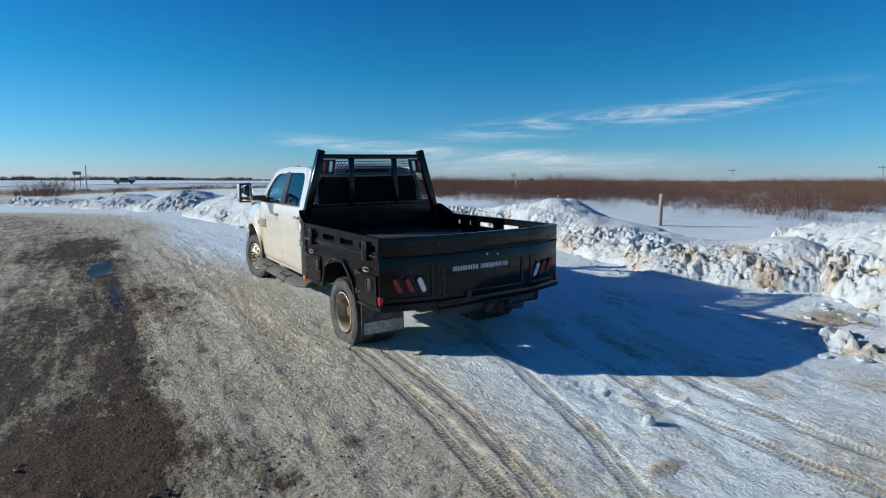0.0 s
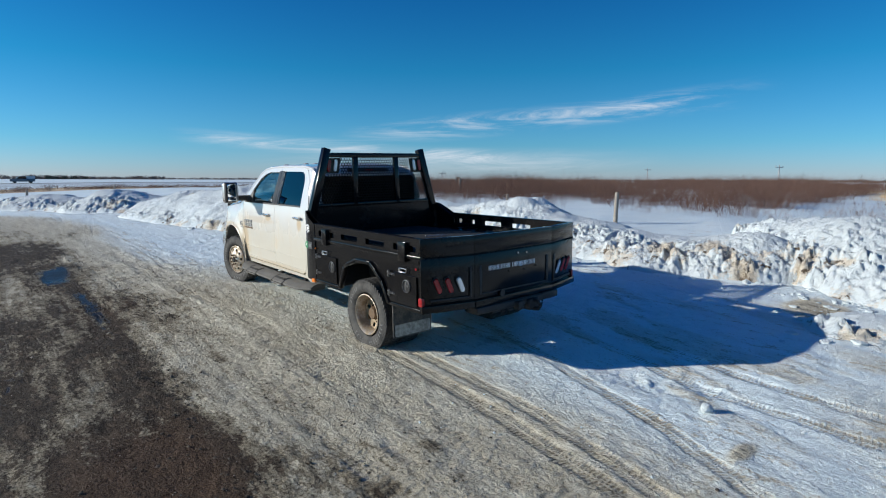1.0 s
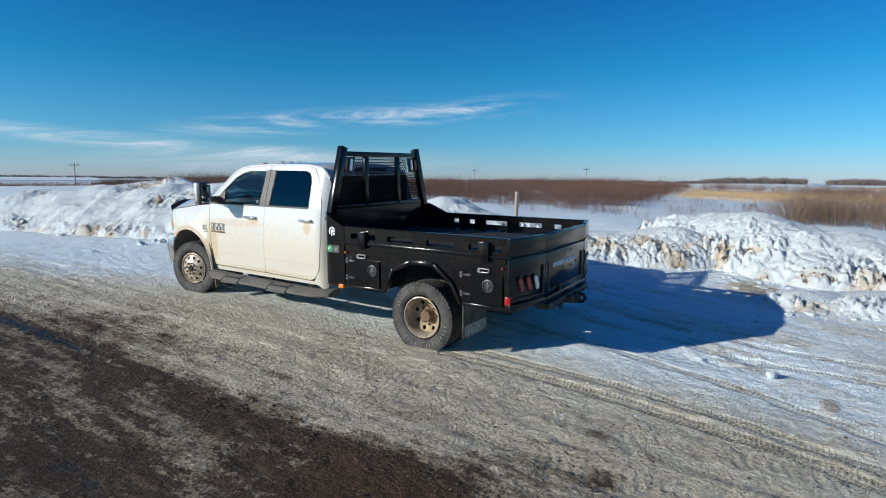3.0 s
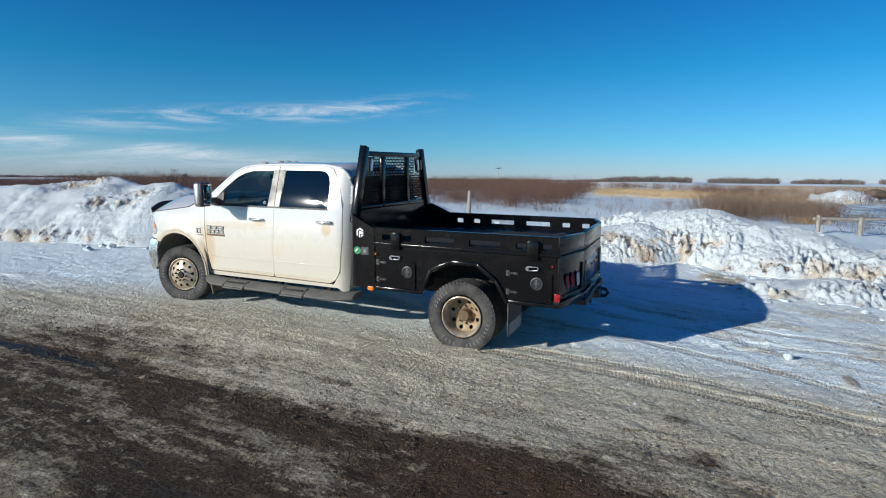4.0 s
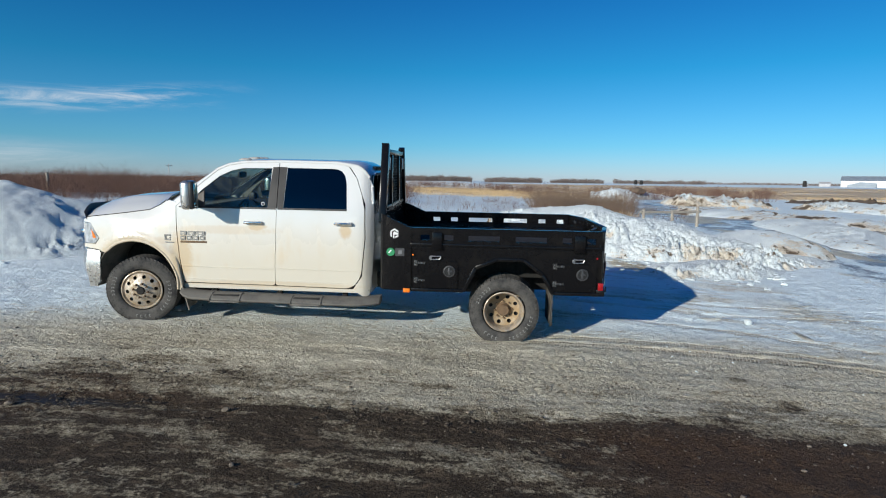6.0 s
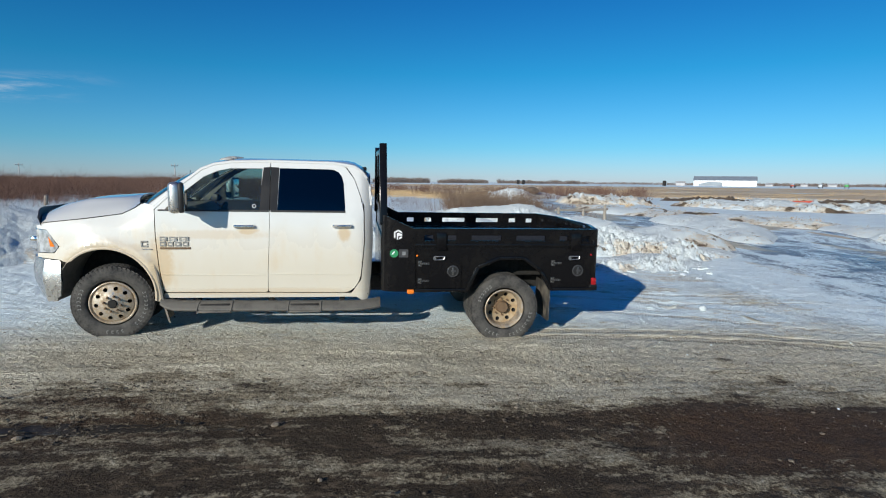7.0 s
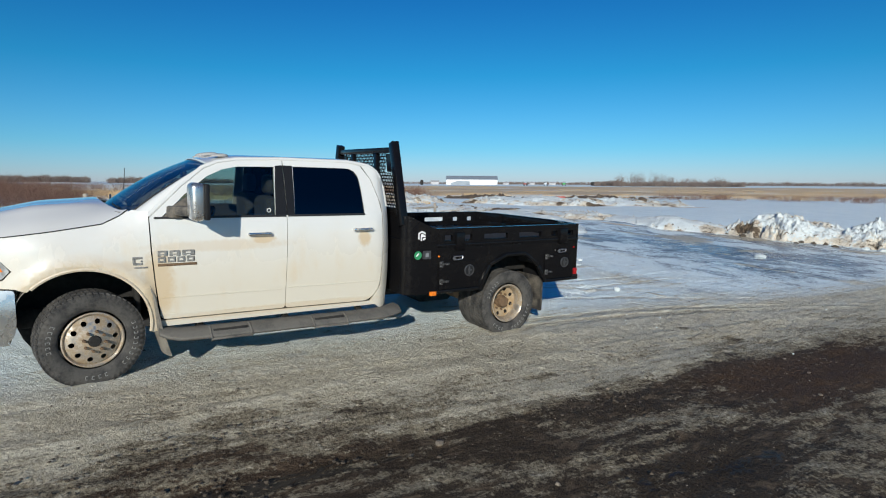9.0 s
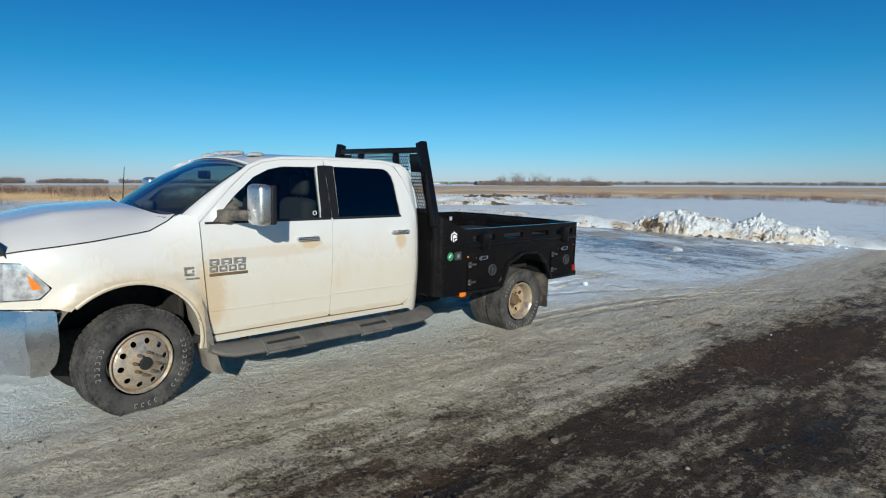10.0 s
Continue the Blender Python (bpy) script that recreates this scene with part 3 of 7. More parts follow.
def lumps(x, y, seed):
    """Rounded clods: 1 at the heart of each, 0 between them."""
    xi, yi = np.floor(x).astype(np.int64), np.floor(y).astype(np.int64)
    best = np.full(np.shape(x), 9.0)
    for dx in (-1, 0, 1):
        for dy in (-1, 0, 1):
            a, b = xi + dx, yi + dy
            px = a + vnoise(a * 7.31 + 0.5, b * 3.77 + 0.5, seed)
            py = b + vnoise(a * 5.13 + 0.5, b * 9.41 + 0.5, seed + 50)
            sz = 0.55 + 0.9 * vnoise(a * 2.93 + 0.5, b * 6.17 + 0.5, seed + 90)
            best = np.minimum(best, np.hypot(x - px, y - py) / sz)
    return np.clip(1 - best ** 2, 0, 1)


def blocks(x, y, seed):
    """Broken chunks with tilted tops and sharp steps between them, about -0.5..0.5."""
    xi, yi = np.floor(x).astype(np.int64), np.floor(y).astype(np.int64)
    best = np.full(np.shape(x), 9.0)
    out = np.zeros(np.shape(x))
    for dx in (-1, 0, 1):
        for dy in (-1, 0, 1):
            a, b = xi + dx, yi + dy
            px = a + vnoise(a * 7.31 + 0.5, b * 3.77 + 0.5, seed)
            py = b + vnoise(a * 5.13 + 0.5, b * 9.41 + 0.5, seed + 50)
            d = np.hypot(x - px, y - py)
            h = vnoise(a * 2.93 + 0.5, b * 6.17 + 0.5, seed + 90) - 0.5
            h = h + (vnoise(a * 4.1 + 0.5, b * 1.7 + 0.5, seed + 130) - 0.5) * 1.3 * (x - px) + (vnoise(a * 1.9 + 0.5, b * 8.3 + 0.5, seed + 170) - 0.5) * 1.3 * (y - py)
            near = d < best
            best = np.where(near, d, best)
            out = np.where(near, h, out)
    return out - 0.35 * np.clip(best - 0.35, 0, 1)


def soft_clamp(v, a, b, s=2.0):
    return a + s * np.logaddexp(0, (v - a) / s) - s * np.logaddexp(0, (v - b) / s)


def smooth01(v, a, b):
    t = np.clip((v - a) / (b - a), 0, 1)
    return t * t * (3 - 2 * t)


def base_z(x, y):
    """The lie of the land: the yard slopes gently, the plain is level."""
    return 0.1017 + 0.04167 * soft_clamp(x, -8, 12) + 0.02738 * soft_clamp(y, -9, 17) - 0.95 * smooth01(y, 42, 120)


def gz(x, y):
    return float(base_z(np.array(float(x)), np.array(float(y))))


# tyre tracks pressed into the snow behind the truck: centre lines and widths
TRACKS = [
    ([(-1.10, -0.3), (-1.17, -1.2), (-1.27, -2.2), (-1.47, -3.4), (-1.85, -4.8), (-2.6, -6.8)], 0.165),
    ([(-0.86, -0.6), (-0.92, -1.4), (-1.02, -2.35), (-1.27, -3.5), (-1.62, -4.8), (-2.4, -6.9)], 0.15),
    ([(0.25, -0.9), (0.02, -1.7), (-0.22, -2.4), (-0.46, -3.2), (-0.81, -3.95), (-1.4, -5.4)], 0.165),
    ([(0.95, -1.2), (0.75, -2.0), (0.56, -2.7), (0.45, -3.5), (0.40, -4.2), (0.45, -5.6)], 0.165),
    ([(1.35, -1.6), (1.12, -2.5), (0.98, -3.3), (0.90, -4.2), (0.95, -5.8)], 0.15),
]


def track_relief(x, y):
    """Sunken depth of the prints, and where each point lies in its print."""
    best, along, across, width = np.full_like(x, 9.0), np.zeros_like(x), np.zeros_like(x), np.ones_like(x)
    for line, w in TRACKS:
        s0 = 0.0
        for (ax, ay), (bx, by) in zip(line, line[1:]):
            L = math.hypot(bx - ax, by - ay)
            t = np.clip(((x - ax) * (bx - ax) + (y - ay) * (by - ay)) / L ** 2, 0, 1)
            d = np.hypot(x - ax - t * (bx - ax), y - ay - t * (by - ay))
            sd = ((x - ax) * (by - ay) - (y - ay) * (bx - ax)) / L
            near = d < best
            best = np.where(near, d, best)
            along = np.where(near, s0 + t * L, along)
            across = np.where(near, sd, across)
            width = np.where(near, w, width)
            s0 += L
    inside = 1 - smooth01(best, width * 0.5 - 0.02, width * 0.5 + 0.015)
    dz = -0.004 * inside
    return dz, inside, along, across / width * 2


def axis_lines(parts, far, grow):
    """Grid lines: given stretches of even spacing, then ever wider to the horizon."""
    v = []
    for a, b, d in parts:
        v += list(np.arange(a, b - d * 0.5, d))
    v.append(parts[-1][1])
    lo, hi, dl, dh = v[0], v[-1], parts[0][2], parts[-1][2]
    left, right = [], []
    while lo > -far:
        dl *= grow
        lo -= dl
        left.append(lo)
    while hi < far:
        dh *= grow
        hi += dh
        right.append(hi)
    return np.array(left[::-1] + v + right)


def mud_edge(y):
    """Where packed snow gives way to the muddy drive: x of the edge for each y."""
    return np.interp(y, [-30, -14, -8, -4, -1, 3, 6, 12, 18, 24, 33], [-3.6, -3.3, -3.0, -2.75, -2.95, -2.75, -3.05, -3.35, -4.1, -5.8, -10.0])


def build_ground():
    gx = axis_lines([(-6.6, -3.0, 0.04), (-3.0, 1.6, 0.022), (1.6, 5.0, 0.05)], 4200, 1.07)
    gy = axis_lines([(-5.2, 0.0, 0.022), (0.0, 8.0, 0.04)], 4200, 1.07)
    X, Y = np.meshgrid(gx, gy, indexing="ij")
    Z = base_z(X, Y)
    near = np.exp(-(np.hypot(X + 1, Y - 1) / 30) ** 2)
    far = np.hypot(X, Y)
    # mud cover
    e = mud_edge(Y) + 0.5 * (fbm(X * 0.5, Y * 0.25, 3) - 0.5)
    dirt = np.interp(e - X, [-4.5, -2.6, -1.9, -1.25, -0.6, -0.15, 0.3, 1.0, 3.0], [0.03, 0.07, 0.18, 0.25, 0.29, 0.39, 0.55, 0.61, 0.57])

    def blob(cx, cy, rx, ry, power=2):
        return np.exp(-(np.abs((X - cx) / rx) ** power + np.abs((Y - cy) / ry) ** power))

    # dark soaked strip along the drive, with paler crust on both sides of it
    wander = 0.10 * (fbm(Y * 0.7, Y * 0 + 3.0, 8, 3) - 0.5)
    dirt += 0.24 * np.exp(-((X + 3.26 + wander) / 0.24) ** 2) * smooth01(Y, -3.2, -0.8) * (1 - smooth01(Y, 5.5, 8.0))
    dirt += 0.07 * blob(-3.95, 1.8, 0.45, 2.6, 4)
    dirt -= 0.10 * blob(-2.80, -0.4, 0.30, 1.3) + 0.10 * blob(-3.05, 1.3, 0.14, 0.9)
    dirt -= 0.08 * smooth01(Y, 5.0, 8.0) * (1 - smooth01(Y, 11, 15)) * smooth01(X, -2.9, -2.1)
    dirt -= 0.07 * (1 - smooth01(Y, -5.0, -2.2)) * smooth01(X, -3.0, -2.2) + 0.08 * smooth01(Y, 3.0, 6.0) * smooth01(e - X, 0.0, 0.5)
    # red-brown gravelly mud
    dirt += 0.40 * blob(-3.78, -2.3, 0.42, 1.5, 4) + 0.26 * blob(-3.45, -1.35, 0.40, 0.6) + 0.20 * blob(-4.1, -0.9, 0.35, 0.5) + 0.16 * blob(-3.9, -4.4, 0.5, 1.2)
    dirt += 0.22 * blob(-3.70, 1.75, 0.16, 0.5) + 0.20 * blob(-3.95, 3.4, 0.4, 0.8) + 0.16 * blob(-3.45, 0.4, 0.25, 0.6)
    dirt += 0.22 * blob(-4.5, 0.9, 0.35, 1.6)
    dirt += 0.20 * blob(-2.78, 3.9, 0.22, 0.9) + 0.24 * blob(-2.55, 2.55, 0.18, 0.25) + 0.10 * blob(-2.4, 3.3, 0.35, 0.8)
    dirt += 0.42 * blob(-3.6, 10.6, 0.75, 1.6, 4) + 0.20 * blob(-4.2, 9.4, 0.9, 1.2) + 0.26 * blob(-3.3, 7.4, 0.6, 1.8)
    # potholes and broken crust
    for cx, cy, rx, ry, am in ((-2.05, -2.26, 0.10, 0.10, 0.34), (-2.57, -2.48, 0.12, 0.09, 0.30), (-2.09, -2.69, 0.10, 0.07, 0.24), (-2.56, 0.75, 0.06, 0.30, 0.26), (-2.50, 1.25, 0.05, 0.30, 0.14),
                               (-2.79, -1.25, 0.16, 0.16, 0.16), (-2.34, -0.9, 0.30, 0.20, 0.10), (-2.36, 13.25, 0.35, 0.6, 0.30), (-0.41, -3.80, 0.14, 0.05, 0.36), (1.3, -4.3, 1.3, 0.8, 0.13), (0.2, -4.9, 1.2, 0.6, 0.10),
                               (3.97, -3.01, 0.45, 0.22, 0.50), (4.3, -2.7, 0.40, 0.20, 0.30), (-2.35, 3.85, 0.4, 0.5, 0.08)):
        dirt += am * blob(cx, cy, rx, ry)
    dirt += 0.10 * smooth01(fbm(X * 2.2 - Y * 0.9, Y * 0.5 + X * 0.4, 91, 4), 0.54, 0.68) * smooth01(X, -0.6, 0.4) * (1 - smooth01(X, 3.6, 4.6)) * (1 - smooth01(Y, 3, 8))
    dirt = np.where(Y > 20, dirt - 0.3 * smooth01(Y, 20, 34), dirt)
    drive = smooth01(-X, 9, 30)
    dirt = dirt * (1 - 0.5 * drive)
    wet = 0.84 * blob(-3.42 + 0.04 * (Y - 6.8), 6.9, 0.26, 1.0, 4) + 0.50 * blob(-2.95, 7.6, 0.30, 0.9) + 0.45 * blob(-3.65, 10.4, 0.45, 1.0)
    wet += 0.74 * np.exp(-(((X + 3.27 + wander) / 0.15) ** 2 + np.abs((Y - 4.0) / 1.6) ** 4))
    wet += 0.46 * blob(-4.33, 1.3, 0.28, 0.75, 4) + 0.48 * blob(-4.52, 0.35, 0.22, 0.5) + 0.36 * blob(-4.22, -0.3, 0.2, 0.3)
    wet += 0.36 * blob(-3.7, -2.5, 0.25, 0.8)
    wet += 0.48 * blob(-5.0, 6.0, 0.3, 0.7)
    ice = 0.12 * smooth01(-Y, 4.5, 8) * smooth01(X, -3.5, -1.0) * (1 - smooth01(far, 24, 40)) + 0.22 * np.exp(-((X + 0.4) / 1.6) ** 2)
    # bare dark ice between the packed patches of the back yard
    yard = smooth01(-Y, 6, 9) * (1 - smooth01(-Y, 14.5, 17)) * smooth01(X, -2, 1)
    patch = smooth01(fbm(X * 0.30 + 4, Y * 0.9, 21), 0.51, 0.57)
    ice += yard * (0.75 + 0.5 * patch)
    dirt += yard * (-0.14 + 0.50 * smooth01(fbm(X * 0.45 + 9, Y * 1.1, 22), 0.57, 0.63))
    ice += 0.75 * blob(3.3, -10.8, 2.6, 1.3) + 0.5 * blob(1.0, -4.8, 1.0, 0.25) + 0.5 * blob(0.7, -7.0, 1.2, 0.35) + 0.5 * blob(2.2, -14.2, 2.0, 0.8)
    straw = np.zeros_like(X)
    straw += 0.75 * blob(8.7, -13.5, 1.2, 0.35) + 0.6 * blob(11.2, -14.1, 1.5, 0.4) + 0.5 * blob(4.5, -13.8, 1.0, 0.3) + 0.7 * blob(16.6, -29.5, 1.2, 4.0)
    ang = np.degrees(np.arctan2(X, Y))
    straw += 0.66 * smooth01(far, 60, 78) * (1 - smooth01(far, 260, 420)) * smooth01(ang, 84, 96)
    straw += 0.38 * smooth01(far, 30, 45) * (1 - smooth01(far, 70, 110)) * smooth01(ang, 66, 84) * (1 - smooth01(ang, 122, 130))
    straw += 0.30 * smooth01(far, 16, 30) * (1 - smooth01(far, 120, 160)) * smooth01(ang, 25, 40) * (1 - smooth01(ang, 76, 88))
    straw += 0.45 * smooth01(far, 42, 50) * (1 - smooth01(far, 76, 92)) * smooth01(ang, 82, 85) * (1 - smooth01(ang, 100, 106))
    straw += 0.85 * smooth01(Y, 70, 95) * (1 - smooth01(Y, 128, 142)) * smooth01(ang, -40, -30) * (1 - smooth01(ang, 30, 45))
    # relief
    # ribbed ruts of many wheels along the drive
    for cx, w, sd in ((-1.75, 0.22, 1), (-2.35, 0.26, 2), (-3.3, 0.3, 3), (-4.15, 0.28, 4), (-4.9, 0.3, 5)):
        wav = cx + 0.25 * (fbm(Y * 0.12 + sd * 7, Y * 0 + sd, 51, 2) - 0.5) * 4 * 0.35 + (mud_edge(Y) + 2.75)
        q = np.exp(-((X - wav) / w) ** 4) * near
        rib = np.sin((Y + 0.3 * np.abs(X - wav)) * 2 * math.pi / 0.085 + sd)
        Z += q * (-0.012 + 0.005 * rib * smooth01(fbm(X * 1.5, Y * 0.8, 52 + sd, 2), 0.4, 0.65))
        dirt += q * 0.07
    tz, tmask, talong, tacross = track_relief(X, Y)
    Z += tz
    dirt += tmask * 0.035 * (1 - smooth01(-Y, 2.5, 5.5))
    rough = fbm(X * 2.2, Y * 0.9, 11, 4) - 0.5
    streaks = fbm(X * 9, Y * 1.4, 31, 3) - 0.5
    grain = fbm(X * 9, Y * 7, 41, 3) - 0.5
    flat = np.clip(1 - 1.2 * wet, 0, 1)
    under = 1 - 0.75 * np.exp(-(((X + 0.03) / 1.2) ** 4 + ((Y - 2.2) / 2.6) ** 4))
    Z += near * flat * under * ((0.034 * rough + 0.026 * streaks) * (1 - 0.65 * smooth01(X, -1.6, -0.6)) + 0.030 * grain)
    Z += 0.02 * near * np.clip(X, 0, 1) * (lumps(X * 3.0, Y * 3.0, 61) - 0.3) * smooth01(X, 0.2, 1.2) * (1 - smooth01(X, 5, 7))
    Z -= 0.022 * np.clip(wet, 0, 1)
    # the truck's weight has pressed the packed snow down
    Z -= 0.034 * np.exp(-(((X + 0.05) / 1.55) ** 4 + ((Y - 2.2) / 3.3) ** 4))
    # drifted snow beyond the banks and far off
    Z += smooth01(X, 5, 9) * (1 - smooth01(far, 60, 90)) * 0.22 * (fbm(X * 0.35, Y * 0.35, 71, 3) - 0.5)
    # footprints and hoof-like pocks beside the snowball
    pocks = lumps(X * 6.5 + 2, Y * 7.5, 81) * (blob(0.22, -2.65, 0.20, 0.45) + 0.7 * blob(0.55, -3.1, 0.25, 0.4))
    Z -= 0.045 * pocks
    nx, ny = X.shape
    idx = np.arange(nx * ny).reshape(nx, ny)
    faces = np.stack([idx[:-1, :-1], idx[1:, :-1], idx[1:, 1:], idx[:-1, 1:]], -1).reshape(-1, 4)
    ob = raw("ground", np.stack([X, Y, Z], -1).reshape(-1, 3), faces, M_GROUND, smooth=True)
    for name, arr in (("dirt", dirt), ("wet", wet), ("ice", ice), ("straw", straw), ("clay", np.clip(blob(-3.78, -2.4, 0.50, 1.7, 4) + 0.6 * blob(-3.5, -1.2, 0.5, 0.8) + 0.6 * blob(-3.1, 3.9, 0.5, 1.2), 0, 1)), ("tread_along", talong), ("tread_across", tacross), ("tread_mask", tmask * (1 - 0.55 * smooth01(-Y, 2.8, 5.6)))):
        at = ob.data.attributes.new(name, "FLOAT", "POINT")
        at.data.foreach_set("value", arr.astype(np.float32).ravel())
    tagged(ob, "packed snow and muddy gravel yard running out to a snowy plain", "ground", kind="structure")
    return ob


build_ground()


def snow_bank(name, spine, seed, label, dirt_bias=0.0, step=0.038, clod=0.19, category="snow bank", mat=None, soft=1.0, crumb=0.0, face=None, prof=0.9, soil=(), foot=(0.42, 0.75, 0.75)):
    """A ploughed ridge: spine of (x, y, height, half width)."""
    xs = [p[0] for p in spine]
    ys = [p[1] for p in spine]
    w = max(p[3] for p in spine) * 1.25
    gx = np.arange(min(xs) - w, max(xs) + w, step)
    gy = np.arange(min(ys) - w, max(ys) + w, step)
    X, Y = np.meshgrid(gx, gy, indexing="ij")
    wx = X + 0.5 * (fbm(X * 0.9, Y * 0.9, seed) - 0.5)
    wy = Y + 0.5 * (fbm(X * 0.9, Y * 0.9, seed + 5) - 0.5)
    H = np.zeros_like(X)
    side = np.full_like(X, 9.0)
    sd = np.full_like(X, 9.0)
    for a, b in zip(spine, spine[1:]) if len(spine) > 1 else [(spine[0], spine[0])]:
        L2 = max(1e-6, (b[0] - a[0]) ** 2 + (b[1] - a[1]) ** 2)
        t = np.clip(((wx - a[0]) * (b[0] - a[0]) + (wy - a[1]) * (b[1] - a[1])) / L2, 0, 1)
        d = np.hypot(wx - a[0] - t * (b[0] - a[0]), wy - a[1] - t * (b[1] - a[1]))
        hh, ww = a[2] + t * (b[2] - a[2]), a[3] + t * (b[3] - a[3])
        if face:
            sg = ((wx - a[0] - t * (b[0] - a[0])) * face[0] + (wy - a[1] - t * (b[1] - a[1])) * face[1]) / ww
            sd = np.where(d < side, sg, sd)
            side = np.minimum(side, d)
        q = np.clip(1 - (d / ww) ** 2, 0, 1)
        H = np.maximum(H, hh * q ** prof)
    edge = smooth01(H, 0.0, 0.25)
    big = fbm(X * 0.8, Y * 0.8, seed + 11, 3)
    c1 = lumps(X * 1.5, Y * 1.5, seed + 21)
    c2 = lumps(X * 3.6, Y * 3.6, seed + 31)
    crum = smooth01(fbm(X * 0.8 + 9, Y * 0.8, seed + 51, 3), 0.34, 0.56) * soft
    crum = np.maximum(crum, crumb)
    front = np.zeros_like(X)
    if face:
        front = smooth01(sd + 0.7 * (fbm(X * 1.1, Y * 1.1, seed + 141, 3) - 0.5), 0.12, 0.36)
        front = front * (1 - foot[2] * smooth01(H, foot[0], foot[1]))
        crum = np.maximum(front, 0.10 * crum)
    wob = 0.5 * (fbm(X * 6, Y * 6, seed + 81, 2) - 0.5)
    fq = 1.5 if face else 1.0
    b1 = blocks(X * 2.5 * fq + wob * 0.4, Y * 2.5 * fq - wob * 0.4, seed + 91)
    b2 = blocks(X * 6.0 * fq + wob, Y * 6.0 * fq - wob, seed + 101)
    b3 = blocks(X * 13 * fq + wob, Y * 13 * fq, seed + 111)
    fine = fbm(X * 7, Y * 7, seed + 71, 3) - 0.5
    crisp2 = 0.5 - np.abs(fbm(X * 11, Y * 11, seed + 181, 3, 0.6) - 0.5) * 3.0
    patchy = 0.30 + 0.85 * smooth01(fbm(X * 1.4 + 5, Y * 1.4, seed + 191, 3), 0.38, 0.58)
    rub = crum * patchy
    Z = H * ((0.80 + 0.40 * big) if face else (0.70 + 0.6 * big))
    Z = Z + edge * clod * (0.66 * b1 * (0.04 + rub) + 0.62 * b2 * (0.06 + rub) + 0.40 * b3 * (0.09 + rub) + 0.42 * (c1 - 0.45) + 0.25 * (c2 - 0.45) * (0.2 + rub) + 0.50 * fine * (0.2 + rub) + 0.42 * crisp2 * (0.16 + rub))
    keep = H > 0.012
    Z = np.where(keep, Z, 0) - 0.04 - 0.06 * (1 - smooth01(H, 0.02, 0.13))
    Z += base_z(X, Y)
    low = 1 - smooth01(H, 0.1, 0.5)
    rut = fbm(X * 2.5, Y * 2.5, seed + 151, 3)
    dirt = dirt_bias + 0.28 * front * smooth01(rut, 0.38, 0.68) + (0.12 if face else 0.30) * crum * smooth01(-b2, 0.0, 0.6) + (0.12 if face else 0.34) * low * crum + (0.38 if face else 0.60) * smooth01(fbm(X * 0.9 + 3, Y * 0.9, seed + 61, 3), 0.58, 0.74) * crum
    for cx, cy, r in soil:
        q = np.exp(-((X - cx) ** 2 + (Y - cy) ** 2) / r ** 2) * smooth01(fbm(X * 2.2, Y * 2.2, seed + 201, 4), 0.36, 0.56)
        dirt = dirt + 0.75 * q
        Z += 0.10 * q * (b2 + b3)
    nx, ny = X.shape
    idx = np.arange(nx * ny).reshape(nx, ny)
    faces = np.stack([idx[:-1, :-1], idx[1:, :-1], idx[1:, 1:], idx[:-1, 1:]], -1).reshape(-1, 4)
    faces = faces[keep.reshape(-1)[faces].any(1)]
    used, inv = np.unique(faces, return_inverse=True)
    ob = raw(name, np.stack([X, Y, Z], -1).reshape(-1, 3)[used], inv.reshape(-1, 4), mat or M_SNOW, smooth=True)
    at = ob.data.attributes.new("dirt", "FLOAT", "POINT")
    at.data.foreach_set("value", dirt.reshape(-1)[used].astype(np.float32))
    return tagged(ob, label, category)


snow_bank("snow_bank", [(6.0, 9.5, 0.45, 1.3), (6.3, 6.6, 0.65, 1.4), (6.6, 4.7, 1.0, 1.5), (6.5, 2.6, 0.5, 1.6), (6.0, 0.4, 0.45, 1.5), (6.3, -1.2, 0.62, 1.4)], 5,
          "long ploughed bank of white snow with dirt-stained clods", 0.0, 0.024, 0.145, face=(-0.96, -0.28))
snow_bank("snow_bank", [(8.0, -1.4, 0.80, 1.5), (7.2, -2.6, 0.92, 1.8), (6.4, -4.0, 0.72, 1.9), (5.7, -5.3, 0.40, 1.7), (5.6, -6.9, 0.14, 1.2)], 15,
          "broad crumbled heap of dirty white snow", -0.05, 0.026, 0.22, face=(-0.8, 0.6))
snow_bank("snow_bank", [(3.5, -3.5, 0.16, 0.75), (3.8, -4.7, 0.18, 0.95), (4.5, -5.8, 0.10, 0.8)], 25, "low spill of broken snow clods at the yard edge", -0.24, 0.03, 0.30, face=(-0.9, 0.3))
snow_bank("snow_bank", [(5.4, 7.2, 0.5, 1.5), (4.3, 8.2, 0.8, 1.9), (3.4, 9.6, 1.12, 2.3), (3.4, 12.0, 1.28, 2.8), (2.2, 14.5, 0.95, 2.3), (1.4, 17.5, 0.75, 2.0)], 35,
          "tall smooth pile of white snow with brown soil patches", -0.14, 0.04, 0.13, face=(-0.55, -0.83), prof=1.35, foot=(0.16, 0.46, 0.93), soil=((3.6, 12.0, 0.62), (3.0, 12.8, 0.45), (2.7, 10.1, 0.50), (2.3, 10.7, 0.40), (1.8, 15.6, 0.55)))
